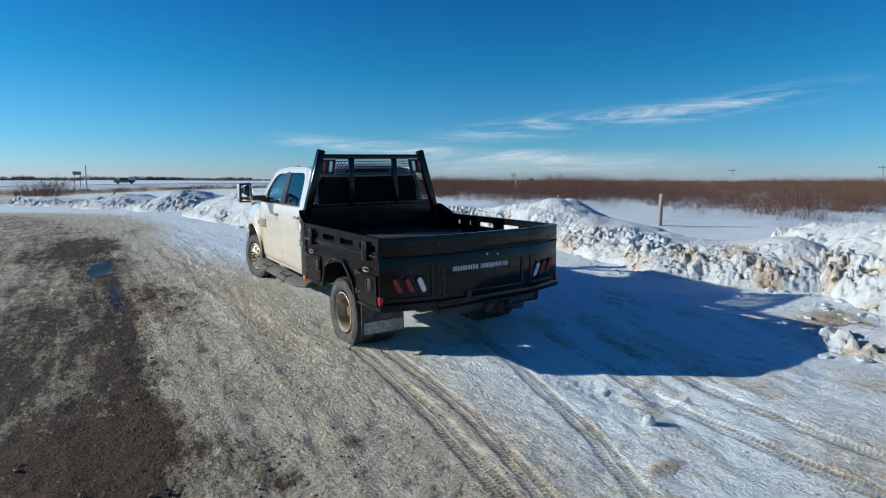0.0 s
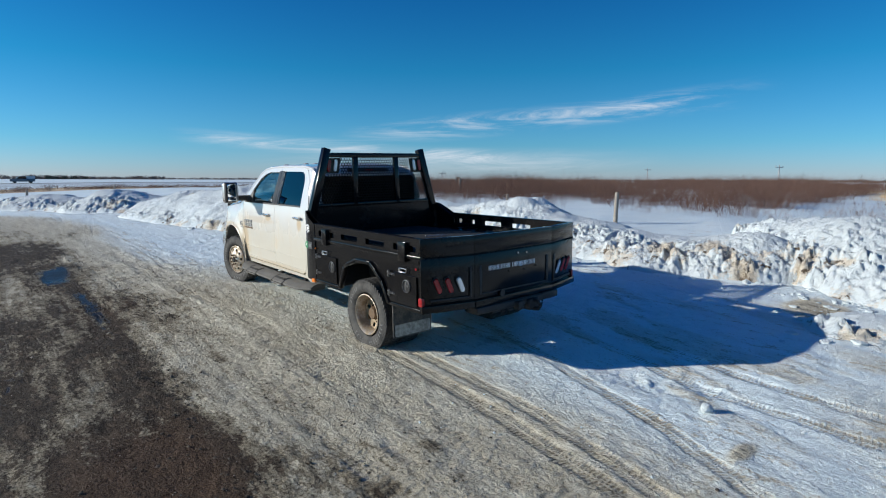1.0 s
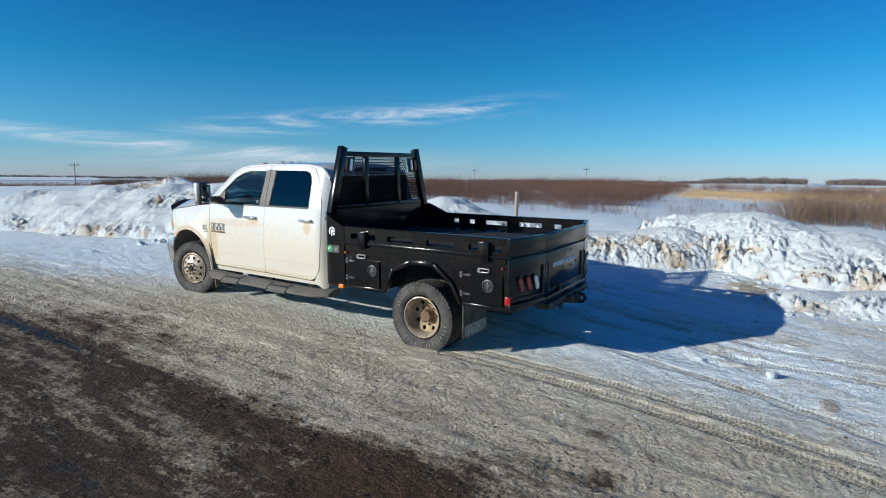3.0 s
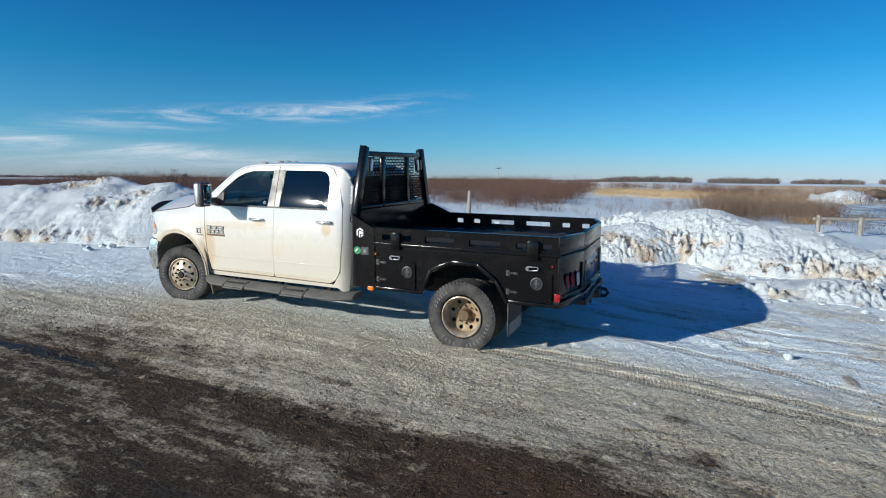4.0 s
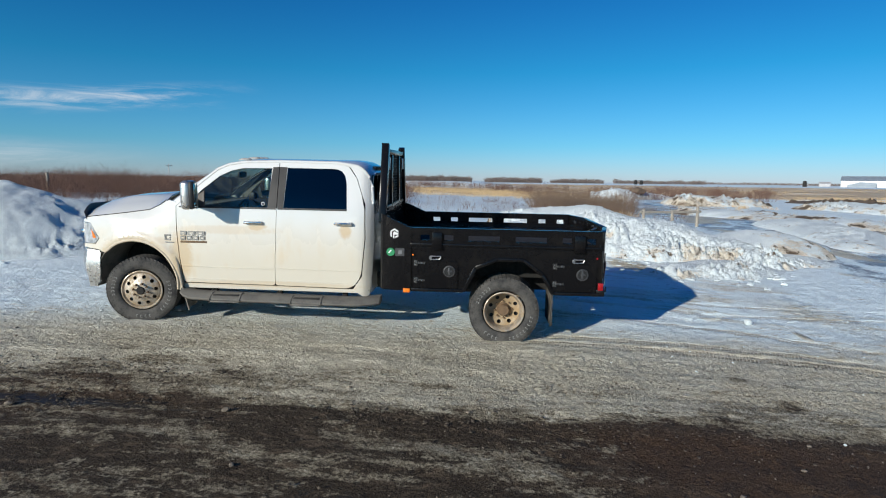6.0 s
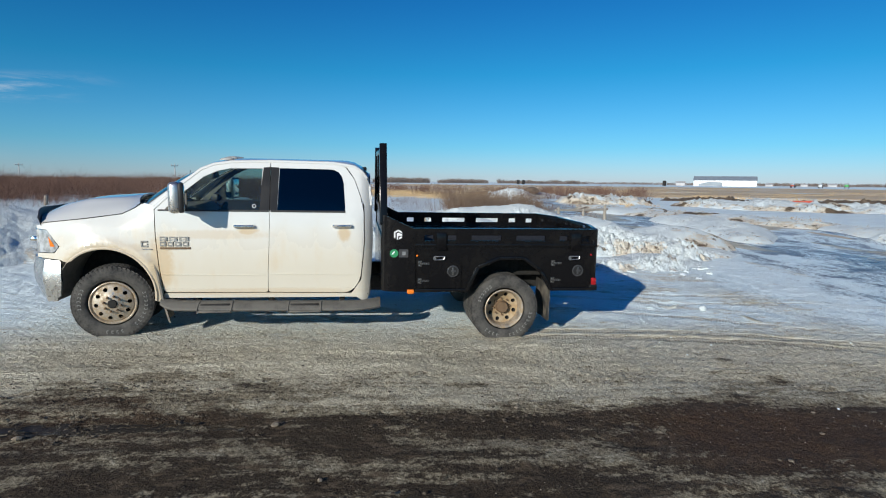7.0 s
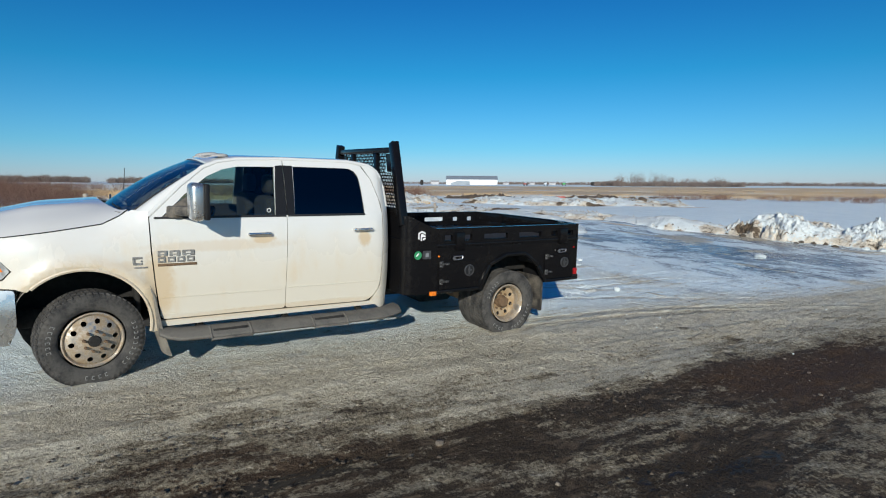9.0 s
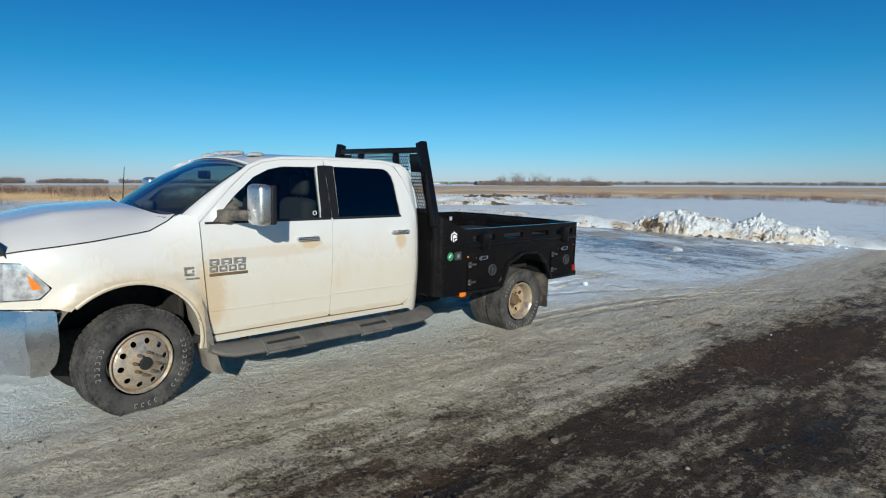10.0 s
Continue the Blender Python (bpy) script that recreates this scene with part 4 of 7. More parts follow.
snow_bank("snow_bank", [(1.6, 20.0, 0.25, 1.8), (0.6, 22.5, 0.85, 2.5), (-0.6, 25.5, 0.3, 2.0), (-1.6, 28.0, 0.7, 2.4), (-3.2, 32.0, 0.25, 1.8), (-5.5, 36.0, 0.45, 2.0), (-13, 45, 0.3, 1.8)], 45, "low ploughed snow bank along the far edge of the yard", -0.12, 0.06, 0.2, face=(-0.4, -0.9), prof=1.4)
snow_bank("snow_bank", [(5.0, -16.0, 0.34, 1.1), (4.1, -16.3, 0.62, 1.3), (3.1, -16.5, 0.60, 1.3), (2.1, -16.9, 0.42, 1.2), (1.2, -17.1, 0.62, 1.3), (0.2, -17.4, 0.46, 1.2)], 55,
          "row of chunky dirt-streaked snow clods across the icy yard", 0.12, 0.03, 0.28, crumb=0.6)
snow_bank("snow_bank", [(12.0, -15.6, 0.16, 1.2), (9.6, -15.4, 0.26, 1.2), (7.4, -15.3, 0.44, 1.3), (6.2, -15.6, 0.30, 1.1)], 58, "low smooth ridge of white snow beside the chunky row", -0.06, 0.05, 0.10, soft=0.6)
snow_bank("snow_bank", [(0.0, -17.6, 0.30, 1.1), (-1.4, -18.0, 0.26, 1.1), (-3.0, -18.8, 0.12, 1.0)], 59, "low end of the ploughed row trailing into the yard", -0.04, 0.05, 0.12, soft=0.6)


# ---------------------------------------------------------------- the pickup truck
truck = empty("flatbed_truck", pose(-0.012, 0, 0.0, 0.46, -1.45, 0))
tagged(truck, "white crew-cab dually pickup truck with black steel flatbed, dusty lower body", "truck")
AX_F, AX_R = 4.375, 0.0
HUB_F, HUB_R = 0.512, 0.415


def half_width(y, z):
    """Half width of the cab and fenders at a place on the side."""
    w = float(np.interp(z, [0.48, 0.58, 0.72, 0.80, 0.825, 1.0, 1.22, 1.40, 1.52, 1.58, 2.06, 2.12],
                        [0.945, 0.965, 0.980, 0.984, 0.990, 0.996, 0.994, 0.982, 0.967, 0.955, 0.810, 0.775]))
    if y > 4.55:
        w -= 0.30 * ((y - 4.55) / 0.75) ** 2
    if y < 1.72:
        w -= 0.10 * ((1.72 - y) / 0.17) ** 2
    r = math.hypot(y - 4.41, z - 0.62)
    if z < 1.3 and y > 3.86:
        w += 0.034 * math.exp(-((r - 0.545) / 0.055) ** 2) * min(1, (y - 3.86) / 0.08)
    if y > 3.9 and z > 1.25:
        w -= 0.16 * ((z - 1.25) / 0.35) ** 2 * min(1.0, (y - 3.9) / 0.35)
    return w


def inset(d):
    return lambda y, z: half_width(y, z) - d


ARC = [(4.41 + 0.505 * math.cos(a), 0.62 + 0.505 * math.sin(a)) for a in [radians(v) for v in range(42, 196, 7)]]
FENDER = [(3.905, 1.585), (4.02, 1.60), (4.12, 1.545), (4.25, 1.475), (4.6, 1.425), (5.0, 1.375), (5.17, 1.335), (5.16, 1.305), (5.03, 1.30), (4.96, 1.225), (4.875, 1.125),
          (4.94, 1.05), (5.17, 1.04), (5.17, 0.995), (4.86, 0.985)] + ARC + [(3.905, 0.52), (3.86, 0.52), (3.842, 0.60), (3.875, 0.95), (3.896, 1.25)]
DOOR_F = rounded([(3.895, 1.535), (3.885, 1.25), (3.865, 0.95), (3.83, 0.625), (2.725, 0.615), (2.719, 0.85), (2.703, 1.15), (2.692, 1.535)], [0, 0, 0, 0.04, 0.03, 0, 0, 0])
FRAME_F = [(3.89, 1.535), (3.62, 1.80), (3.42, 1.965), (3.30, 2.02), (3.12, 2.05), (2.695, 2.065), (2.695, 1.535), (2.80, 1.535), (2.775, 2.0), (3.12, 1.995), (3.26, 1.965), (3.40, 1.90), (3.60, 1.735), (3.80, 1.535)]
PANE_F = [(3.81, 1.525), (3.60, 1.745), (3.40, 1.91), (3.26, 1.975), (3.12, 2.005), (2.77, 2.01), (2.795, 1.525)]
DOOR_R = rounded([(2.687, 1.535), (2.698, 1.15), (2.714, 0.85), (2.720, 0.615), (1.80, 0.60), (1.69, 0.75), (1.648, 1.20), (1.655, 1.535)], [0, 0, 0, 0.03, 0.12, 0.08, 0, 0])
FRAME_R = [(2.685, 1.535), (2.685, 2.065), (2.0, 2.06), (1.86, 2.03), (1.76, 1.90), (1.69, 1.70), (1.655, 1.535), (1.858, 1.535), (1.868, 1.70), (1.878, 1.85), (1.898, 1.925), (1.935, 1.975), (1.99, 2.0), (2.05, 2.005), (2.59, 2.008), (2.61, 1.535)]
PANE_R = [(2.62, 1.525), (2.60, 2.014), (2.04, 2.012), (1.97, 2.0), (1.915, 1.965), (1.882, 1.91), (1.862, 1.80), (1.848, 1.525)]


def cab_side(sign):
    """Fender, doors, panes and trim of one side of the cab."""
    fender = part("front_fender", side_panel(FENDER, half_width, 0.025, 0.06, sign), M_PAINT, truck)
    lip = bmesh.new()
    arc = [(4.41 + 0.50 * math.cos(a), 0.62 + 0.50 * math.sin(a)) for a in [radians(v) for v in range(46, 192, 6)]]
    tube(lip, [(sign * (half_width(y, z) + 0.004), y, z) for y, z in arc], 0.014, 6)
    part("arch_lip", lip, M_PAINT, fender)
    liner = lathe_x([(-0.30, 0.515), (0.30, 0.515)], 40)
    bmesh.ops.delete(liner, geom=[f for f in liner.faces if f.calc_center_median().z < -0.10], context="FACES")
    part("wheel_well", thicken(liner, (0, 0, 0.012)), M_LINER, truck, m=pose(sign * 0.66, 4.41, 0.62))
    back = plate(circle(4.41, 0.66, 0.52, 28), "yz", sign * 0.40, 0.02)
    part("inner_arch", back, M_DARK, truck)
    # small emblem on the fender
    em = bmesh.new()
    xs = sign * (half_width(3.97, 1.10) + 0.003)
    for y0, y1, z0, z1 in ((3.925, 4.065, 1.100, 1.113), (4.02, 4.04, 1.13, 1.20), (3.965, 4.03, 1.182, 1.20), (3.965, 4.03, 1.13, 1.148), (3.965, 3.98, 1.155, 1.17)):
        box(em, (xs - 0.006, y0, z0), (xs + 0.006, y1, z1), 0.003, 1)
    part("fender_emblem", em, M_BADGE, fender, "small silver emblem over a brown bar")

    door = part("front_door", side_panel(DOOR_F, half_width, 0.03, 0.09, sign), M_PAINT, truck)
    part("window_frame", side_panel(FRAME_F, half_width, 0.03, 0.09, sign), M_PAINT, door)
    part("window_pane", side_panel(PANE_F, inset(0.016), 0.005, 0.12, sign), M_GLASS, door, "clear side window glass").visible_shadow = False
    # black strip at the foot of the glass and the sail in its front corner
    strip = side_panel([(3.86, 1.522), (3.86, 1.54), (2.70, 1.542), (2.70, 1.522)], lambda y, z: half_width(y, z) + 0.004, 0.02, 0.12, sign)
    part("belt_strip", strip, M_BLACKMAT, door)
    sail = side_panel([(3.79, 1.538), (3.66, 1.665), (3.575, 1.72), (3.56, 1.538)], lambda y, z: half_width(y, z) + 0.002, 0.02, 0.1, sign)
    part("mirror_sail", sail, M_PLASTIC, door)
    bp = side_panel([(2.80, 1.538), (2.785, 1.80), (2.765, 2.012), (2.693, 2.018), (2.693, 1.538)], lambda y, z: half_width(y, z) + 0.003, 0.012, 0.12, sign)
    part("pillar_trim", bp, M_TRIM, door)
    if sign < 0:
        ring = [(sign * (half_width(2.86, 1.585) - 0.009), 2.86 + 0.018 * math.cos(a), 1.585 + 0.018 * math.sin(a)) for a in [2 * math.pi * k / 16 for k in range(17)]]
        part("window_sticker", tube(bmesh.new(), ring, 0.004, 5, False), M_WHITE, door, "small round pale window sticker")
    for nm, out in (("door_lining", DOOR_F), ("pillar_lining", FRAME_F)):
        part(nm, side_panel(out, inset(0.034), 0.012, 0.15, sign), M_SEAT if nm == "door_lining" else M_DASH, door)
    handle_at(door, sign, 2.965, 1.362, 0.215)
    xs = sign * (half_width(3.6, 1.10) + 0.004)
    y = 3.845
    for w in (0.078, 0.086, 0.104):
        bars = boxed((xs - 0.006, y - w, 1.196), (xs + 0.006, y, 1.245), 0.004, 1)
        eb = part("emblem_block", bars, M_BADGE, door, "raised silver emblem block")
        part("emblem_slot", boxed((xs + sign * 0.004, y - w * 0.70, 1.216), (xs + sign * 0.008, y - w * 0.30, 1.230), 0.001, 1), M_PAINT, eb)
        part("emblem_slot", boxed((xs + sign * 0.004, y - w * 0.66, 1.195), (xs + sign * 0.008, y - w * 0.36, 1.206), 0.001, 1), M_PAINT, eb)
        y -= w + 0.016
    y = 3.845
    for k in range(4):
        eb = part("emblem_block", boxed((xs - 0.006, y - 0.064, 1.140), (xs + 0.006, y, 1.188), 0.004, 1), M_BADGE, door)
        part("emblem_slot", boxed((xs + sign * 0.004, y - 0.047, 1.156), (xs + sign * 0.008, y - 0.019, 1.172), 0.001, 1), M_PAINT, eb)
        y -= 0.078
    part("emblem_strip", boxed((xs - 0.006, 3.53, 1.108), (xs + 0.006, 3.845, 1.130), 0.003), M_HUB, door)

    rear = part("rear_door", side_panel(DOOR_R, half_width, 0.03, 0.09, sign), M_PAINT, truck)
    part("window_frame", side_panel(FRAME_R, half_width, 0.03, 0.09, sign), M_PAINT, rear)
    part("window_pane", side_panel(PANE_R, inset(0.014), 0.005, 0.12, sign), M_TINT, rear, "dark tinted rear side window")
    bp = side_panel([(2.685, 1.538), (2.685, 2.018), (2.595, 2.015), (2.612, 1.538)], lambda y, z: half_width(y, z) + 0.003, 0.012, 0.12, sign)
    part("pillar_trim", bp, M_TRIM, rear)
    strip = side_panel([(2.68, 1.522), (2.68, 1.542), (1.86, 1.542), (1.86, 1.522)], lambda y, z: half_width(y, z) + 0.004, 0.02, 0.12, sign)
    part("belt_strip", strip, M_BLACKMAT, rear)
    for nm, out in (("door_lining", DOOR_R), ("pillar_lining", FRAME_R)):
        part(nm, side_panel(out, inset(0.034), 0.012, 0.15, sign), M_SEAT, rear)
    handle_at(rear, sign, 1.895, 1.372, 0.215)
    for dr, y0, y1 in ((door, 3.84, 2.745), (rear, 2.70, 1.70)):
        for zc, hh in ((0.822, 0.005), (0.665, 0.004)):
            line = side_panel([(y0, zc - hh), (y0, zc + hh), (y1, zc + hh - 0.012), (y1, zc - hh - 0.012)], lambda y, z: half_width(y, z) + 0.0035, 0.006, 0.2, sign)
            part("body_crease", line, M_PAINT, dr)

    # sill under the doors, and the corner behind the rear door
    sill = side_panel([(3.85, 0.556), (3.83, 0.612), (2.77, 0.604), (1.80, 0.588), (1.66, 0.60), (1.70, 0.545)], lambda y, z: half_width(y, z) - 0.006, 0.06, 0.12, sign)
    part("sill", sill, M_PAINT, truck)
    corner = [(1.645, 1.60), (1.637, 1.20), (1.68, 0.75), (1.79, 0.59), (1.66, 0.49), (1.60, 0.52), (1.565, 0.8), (1.545, 1.2), (1.556, 1.6), (1.578, 1.80), (1.606, 1.91), (1.65, 1.985), (1.71, 2.03), (1.78, 2.05), (1.845, 2.035), (1.752, 1.90), (1.682, 1.70)]
    part("cab_corner", side_panel(corner, half_width, 0.03, 0.05, sign), M_PAINT, truck)
    # roof rail over the doors
    rail = bmesh.new()
    pts = [(4.02, 1.60), (3.905, 1.545), (3.63, 1.81), (3.43, 1.975), (3.30, 2.03), (3.12, 2.06), (2.69, 2.075), (2.0, 2.07), (1.86, 2.052), (1.76, 2.036), (1.68, 1.985), (1.62, 1.91), (1.588, 1.80), (1.572, 1.6)]
    tube(rail, [(sign * (half_width(y, z) - 0.018), y, z) for y, z in pts[1:]], 0.024, 8)
    part("roof_rail", rail, M_PAINT, truck)


def handle_at(door, sign, y, z, w):
    x = sign * (half_width(y, z))
    bm = bmesh.new()
    box(bm, (x + sign * 0.022, y - w / 2, z - 0.014), (x + sign * 0.046, y + w / 2, z + 0.018), 0.011, 3)
    box(bm, (x - sign * 0.004, y - w / 2, z - 0.016), (x + sign * 0.030, y - w / 2 + 0.055, z + 0.02), 0.01, 3)
    box(bm, (x - sign * 0.004, y + w / 2 - 0.03, z - 0.014), (x + sign * 0.030, y + w / 2, z + 0.018), 0.01, 3)
    part("door_handle", bm, M_CHROME, door, "chrome pull handle")
    cup = side_panel(rounded(rect(y - 0.075, z - 0.035, y + 0.085, z + 0.04), 0.03), lambda a, b: half_width(a, b) + 0.0015, 0.003, 0.1, sign)
    part("handle_recess", cup, M_PAINT, door)


for s in (-1, 1):
    cab_side(s)


# roof, windscreen, hood and back wall
def roof_fn(u, v):
    y = 3.36 + (1.585 - 3.36) * v
    a = 2 * u - 1
    z = 2.052 + 0.066 * (1 - abs(a) ** 3.2)
    if y > 2.95:
        z -= 0.05 * ((y - 2.95) / 0.41) ** 2
    if y < 1.95:
        z -= 0.15 * ((1.95 - y) / 0.365) ** 3
    w = 0.795 - (0.055 * max(0, (y - 3.0) / 0.36) ** 2) - 0.05 * max(0, (1.75 - y) / 0.165) ** 2
    return (a * w, y + 0.06 * (1 - a * a) * max(0, (y - 2.9)) / 0.46, z)


roof = part("roof", thicken(grid(roof_fn, 24, 20), (0, 0, -0.025)), M_PAINT, truck)
part("headliner", thicken(grid(lambda u, v: (roof_fn(u, v)[0] * 0.97, roof_fn(u, v)[1], roof_fn(u, v)[2] - 0.045), 10, 8), (0, 0, -0.01)), M_HEADL, truck)
for i in range(5):
    x = (-0.52, -0.17, 0.0, 0.17, 0.52)[i]
    bm = bmesh.new()
    bmesh.ops.create_uvsphere(bm, u_segments=16, v_segments=8, radius=1)
    for v in bm.verts:
        v.co = Vector((v.co.x * 0.05, v.co.y * 0.085 - 0.02 * v.co.z, max(v.co.z, -0.2) * 0.027))
    zz = roof_fn((x / 0.78 + 1) / 2, 0.10)[2]
    part("roof_marker_lamp", bm, M_SMOKE, roof, "smoky clearance lamp", m=pose(x, 3.20 + 0.05 * (1 - (x / 0.7) ** 2), zz + 0.008))


def wind_fn(u, v):
    a = 2 * u - 1
    top = Vector((a * 0.715, 3.35 + 0.065 * (1 - a * a), 2.005 + 0.045 * (1 - a * a)))
    low = Vector((a * 0.835, 4.02 + 0.20 * (1 - a * a), 1.572 + 0.01 * (1 - a * a)))
    p = top.lerp(low, v)
    return p + Vector((0, 0.02, 0.035)) * math.sin(math.pi * v) * (0.6 + 0.4 * (1 - a * a))


part("windshield", thicken(grid(wind_fn, 20, 12), (0, 0.003, 0.005)), M_WIND, truck, "curved clear windshield").visible_shadow = False
bm = bmesh.new()
tube(bm, [wind_fn(0, v / 10) for v in range(11)], 0.012, 6)
tube(bm, [wind_fn(1, v / 10) for v in range(11)], 0.012, 6)
tube(bm, [wind_fn(u / 10, 0) for u in range(11)], 0.012, 6)
part("windshield_seal", bm, M_BLACKMAT, truck)
for s in (-1, 1):
    # windscreen pillar between the glass and the door frame
    edge = [(3.905, 1.545), (3.74, 1.70), (3.63, 1.805), (3.52, 1.90), (3.43, 1.972), (3.33, 2.022)]

    def pillar(u, v):
        k = u * (len(edge) - 1)
        i = min(int(k), len(edge) - 2)
        y = edge[i][0] + (edge[i + 1][0] - edge[i][0]) * (k - i)
        z = edge[i][1] + (edge[i + 1][1] - edge[i][1]) * (k - i)
        o = Vector((s * (half_width(y, z) - 0.004), y, z))
        q = Vector(wind_fn(0 if s < 0 else 1, 1 - u))
        return o.lerp(q, v) + Vector((s * 0.018, 0, 0.022)) * math.sin(math.pi * v)

    part("windshield_pillar", thicken(grid(pillar, 12, 6), (-s * 0.012, 0, -0.012)), M_PAINT, truck)
cowl = grid(lambda u, v: ((2 * u - 1) * 0.84, 4.00 + 0.21 * (1 - (2 * u - 1) ** 2) + 0.11 * v, 1.568 + 0.012 * v), 16, 3)
part("cowl_grille", thicken(cowl, (0, 0, -0.02)), M_PLASTIC, truck)
for x0, x1 in ((-0.62, 0.02), (0.05, 0.66)):
    bm = tube(bmesh.new(), [(x0, 4.10, 1.60), (x0 * 0.6 + x1 * 0.4, 4.14, 1.615), (x1, 4.12, 1.66)], 0.009, 6)
    part("wiper", bm, M_BLACKMAT, truck)


def hood_fn(u, v):
    a = 2 * u - 1
    yb = 4.05 + 0.21 * (1 - a * a)
    yf = 5.10 + 0.20 * (1 - a * a)
    y = yb + (yf - yb) * v
    side = float(np.interp(y, [4.05, 4.12, 4.25, 4.6, 5.0, 5.3], [1.605, 1.55, 1.485, 1.435, 1.385, 1.33]))
    crown = float(np.interp(y, [4.05, 4.3, 4.75, 5.05, 5.2, 5.32], [1.655, 1.662, 1.628, 1.56, 1.49, 1.42]))
    t = 1 - abs(a) ** 2.6
    z = side + (crown - side) * t
    z += 0.020 * math.exp(-((abs(a) - 0.52) / 0.12) ** 2) * math.sin(math.pi * min(1, v * 1.1))
    w = half_width(min(y, 5.12), side) + 0.004
    return (a * w, y, z)


for s in (-1, 1):
    seam = bmesh.new()
    tube(seam, [Vector(hood_fn(0 if s < 0 else 1, v / 16)) + Vector((s * 0.002, 0, -0.002)) for v in range(17)], 0.0045, 6)
    part("hood_seam", seam, M_DARK, truck)
hood = part("hood", thicken(grid(hood_fn, 32, 20), (0, 0, -0.02)), M_PAINT, truck)
bug = grid(lambda u, v: Vector(hood_fn(u, 0.985)) + Vector((0, 0.012 + 0.03 * v, -0.035 + 0.095 * v)), 28, 3)
part("bug_deflector", thicken(bug, (0, 0.006, 0)), M_BLACKMAT, truck, "dark plastic bug deflector")
front = grid(lambda u, v: ((2 * u - 1) * (0.80 - 0.03 * v), 5.10 + 0.20 * (1 - (2 * u - 1) ** 2) + 0.03 * v, 1.34 - 0.36 * v), 16, 6)
part("grille_panel", thicken(front, (0, -0.04, 0)), M_PLASTIC, truck)
for n, lo, hi in ((0, (-0.62, 5.24, 1.14), (0.62, 5.33, 1.19)), (1, (-0.03, 5.27, 0.99), (0.03, 5.345, 1.33))):
    part("grille_bar", boxed(lo, hi, 0.015), M_CHROME, truck)
# bumper
bump = grid(lambda u, v: ((2 * u - 1) * (0.94 + 0.03 * math.sin(math.pi * v)), 5.02 + 0.40 * (1 - abs(2 * u - 1) ** 2.4) + 0.05 * math.sin(math.pi * v) - 0.05 * v, 0.985 - 0.455 * v), 28, 8)
bumper = part("front_bumper", thicken(bump, (0, -0.05, 0)), M_BUMPER, truck, "scuffed chrome front bumper")
for s in (-1, 1):
    wrap = side_panel(rounded([(5.03, 0.985), (4.865, 0.975), (4.862, 0.72), (4.885, 0.60), (4.95, 0.535), (5.03, 0.53)], [0, 0.03, 0.04, 0.03, 0.03, 0]), lambda y, z: 0.940 + 0.03 * math.sin(math.pi * min(1, max(0, (z - 0.53) / 0.455))) + 0.012 * (5.03 - y) / 0.16, 0.03, 0.05, s)
    part("bumper_end", wrap, M_BUMPER, bumper)
    lamp = side_panel(rounded([(5.16, 1.30), (5.02, 1.295), (4.955, 1.22), (4.885, 1.125), (4.95, 1.058), (5.16, 1.05)], 0.02), lambda y, z: half_width(y, z) + 0.004, 0.05, 0.05, s)
    head = part("headlight", lamp, M_HEADLAMP, truck, "clear wrap-around headlight")
    ambr = side_panel(rounded([(5.005, 1.225), (4.955, 1.165), (4.93, 1.125), (4.985, 1.12)], 0.008), lambda y, z: half_width(y, z) + 0.007, 0.01, 0.05, s)
    part("turn_signal", ambr, M_AMBER, head, "amber reflector")
    face = grid(lambda u, v: (s * (0.58 + 0.24 * u), 5.22 - 0.10 * u ** 2, 1.30 - 0.25 * v), 6, 4)
    part("headlight_front", thicken(face, (0, 0.02, 0)), M_HEADLAMP, head)

# back wall of the cab with its window
side_z = (0.54, 0.8, 1.2, 1.5, 1.6, 1.75, 1.86, 1.92)
back = plate([(-half_width(1.60, z) + 0.03 + 0.25 * max(0, z - 1.8), z) for z in side_z] + [(-0.62, 1.965), (0.62, 1.965)] + [(half_width(1.60, z) - 0.03 - 0.25 * max(0, z - 1.8), z) for z in side_z[::-1]], "xz", 1.575, 0.03, [rounded(rect(-0.78, 1.47, 0.78, 1.935), 0.06)])
part("cab_back", back, M_PAINT, truck)
part("rear_window", plate(rounded(rect(-0.80, 1.45, 0.80, 1.945), 0.06), "xz", 1.583, 0.006), M_TINTR, truck, "dark tinted rear window")
# housing widened past the lamp; its black stands in for shade above the window
stop = part("stop_lamp_housing", boxed((-0.34, 1.612, 1.985), (0.34, 1.70, 2.042), 0.014, 3), M_BLACKMAT, truck, "dark stop lamp housing, widened to darken the roof's shaded rear edge")
part("stop_lamp", boxed((-0.07, 1.604, 2.002), (0.07, 1.622, 2.030), 0.006), M_RED, stop, "small red stop lamp")
part("cab_floor", boxed((-0.92, 1.6, 0.56), (0.92, 4.1, 0.62), 0.01), M_DARK, truck)
part("firewall", boxed((-0.80, 3.98, 0.60), (0.80, 4.02, 1.50), 0.01), M_DARK, truck)

# cabin
dash = grid(lambda u, v: ((2 * u - 1) * 0.86, 3.42 + 0.62 * v - 0.03 * math.sin(math.pi * u), 1.18 + 0.36 * min(1, v * 2.2) - 0.02 * v), 12, 8)
part("dashboard", thicken(dash, (0, 0.02, -0.04)), M_DASH, truck)


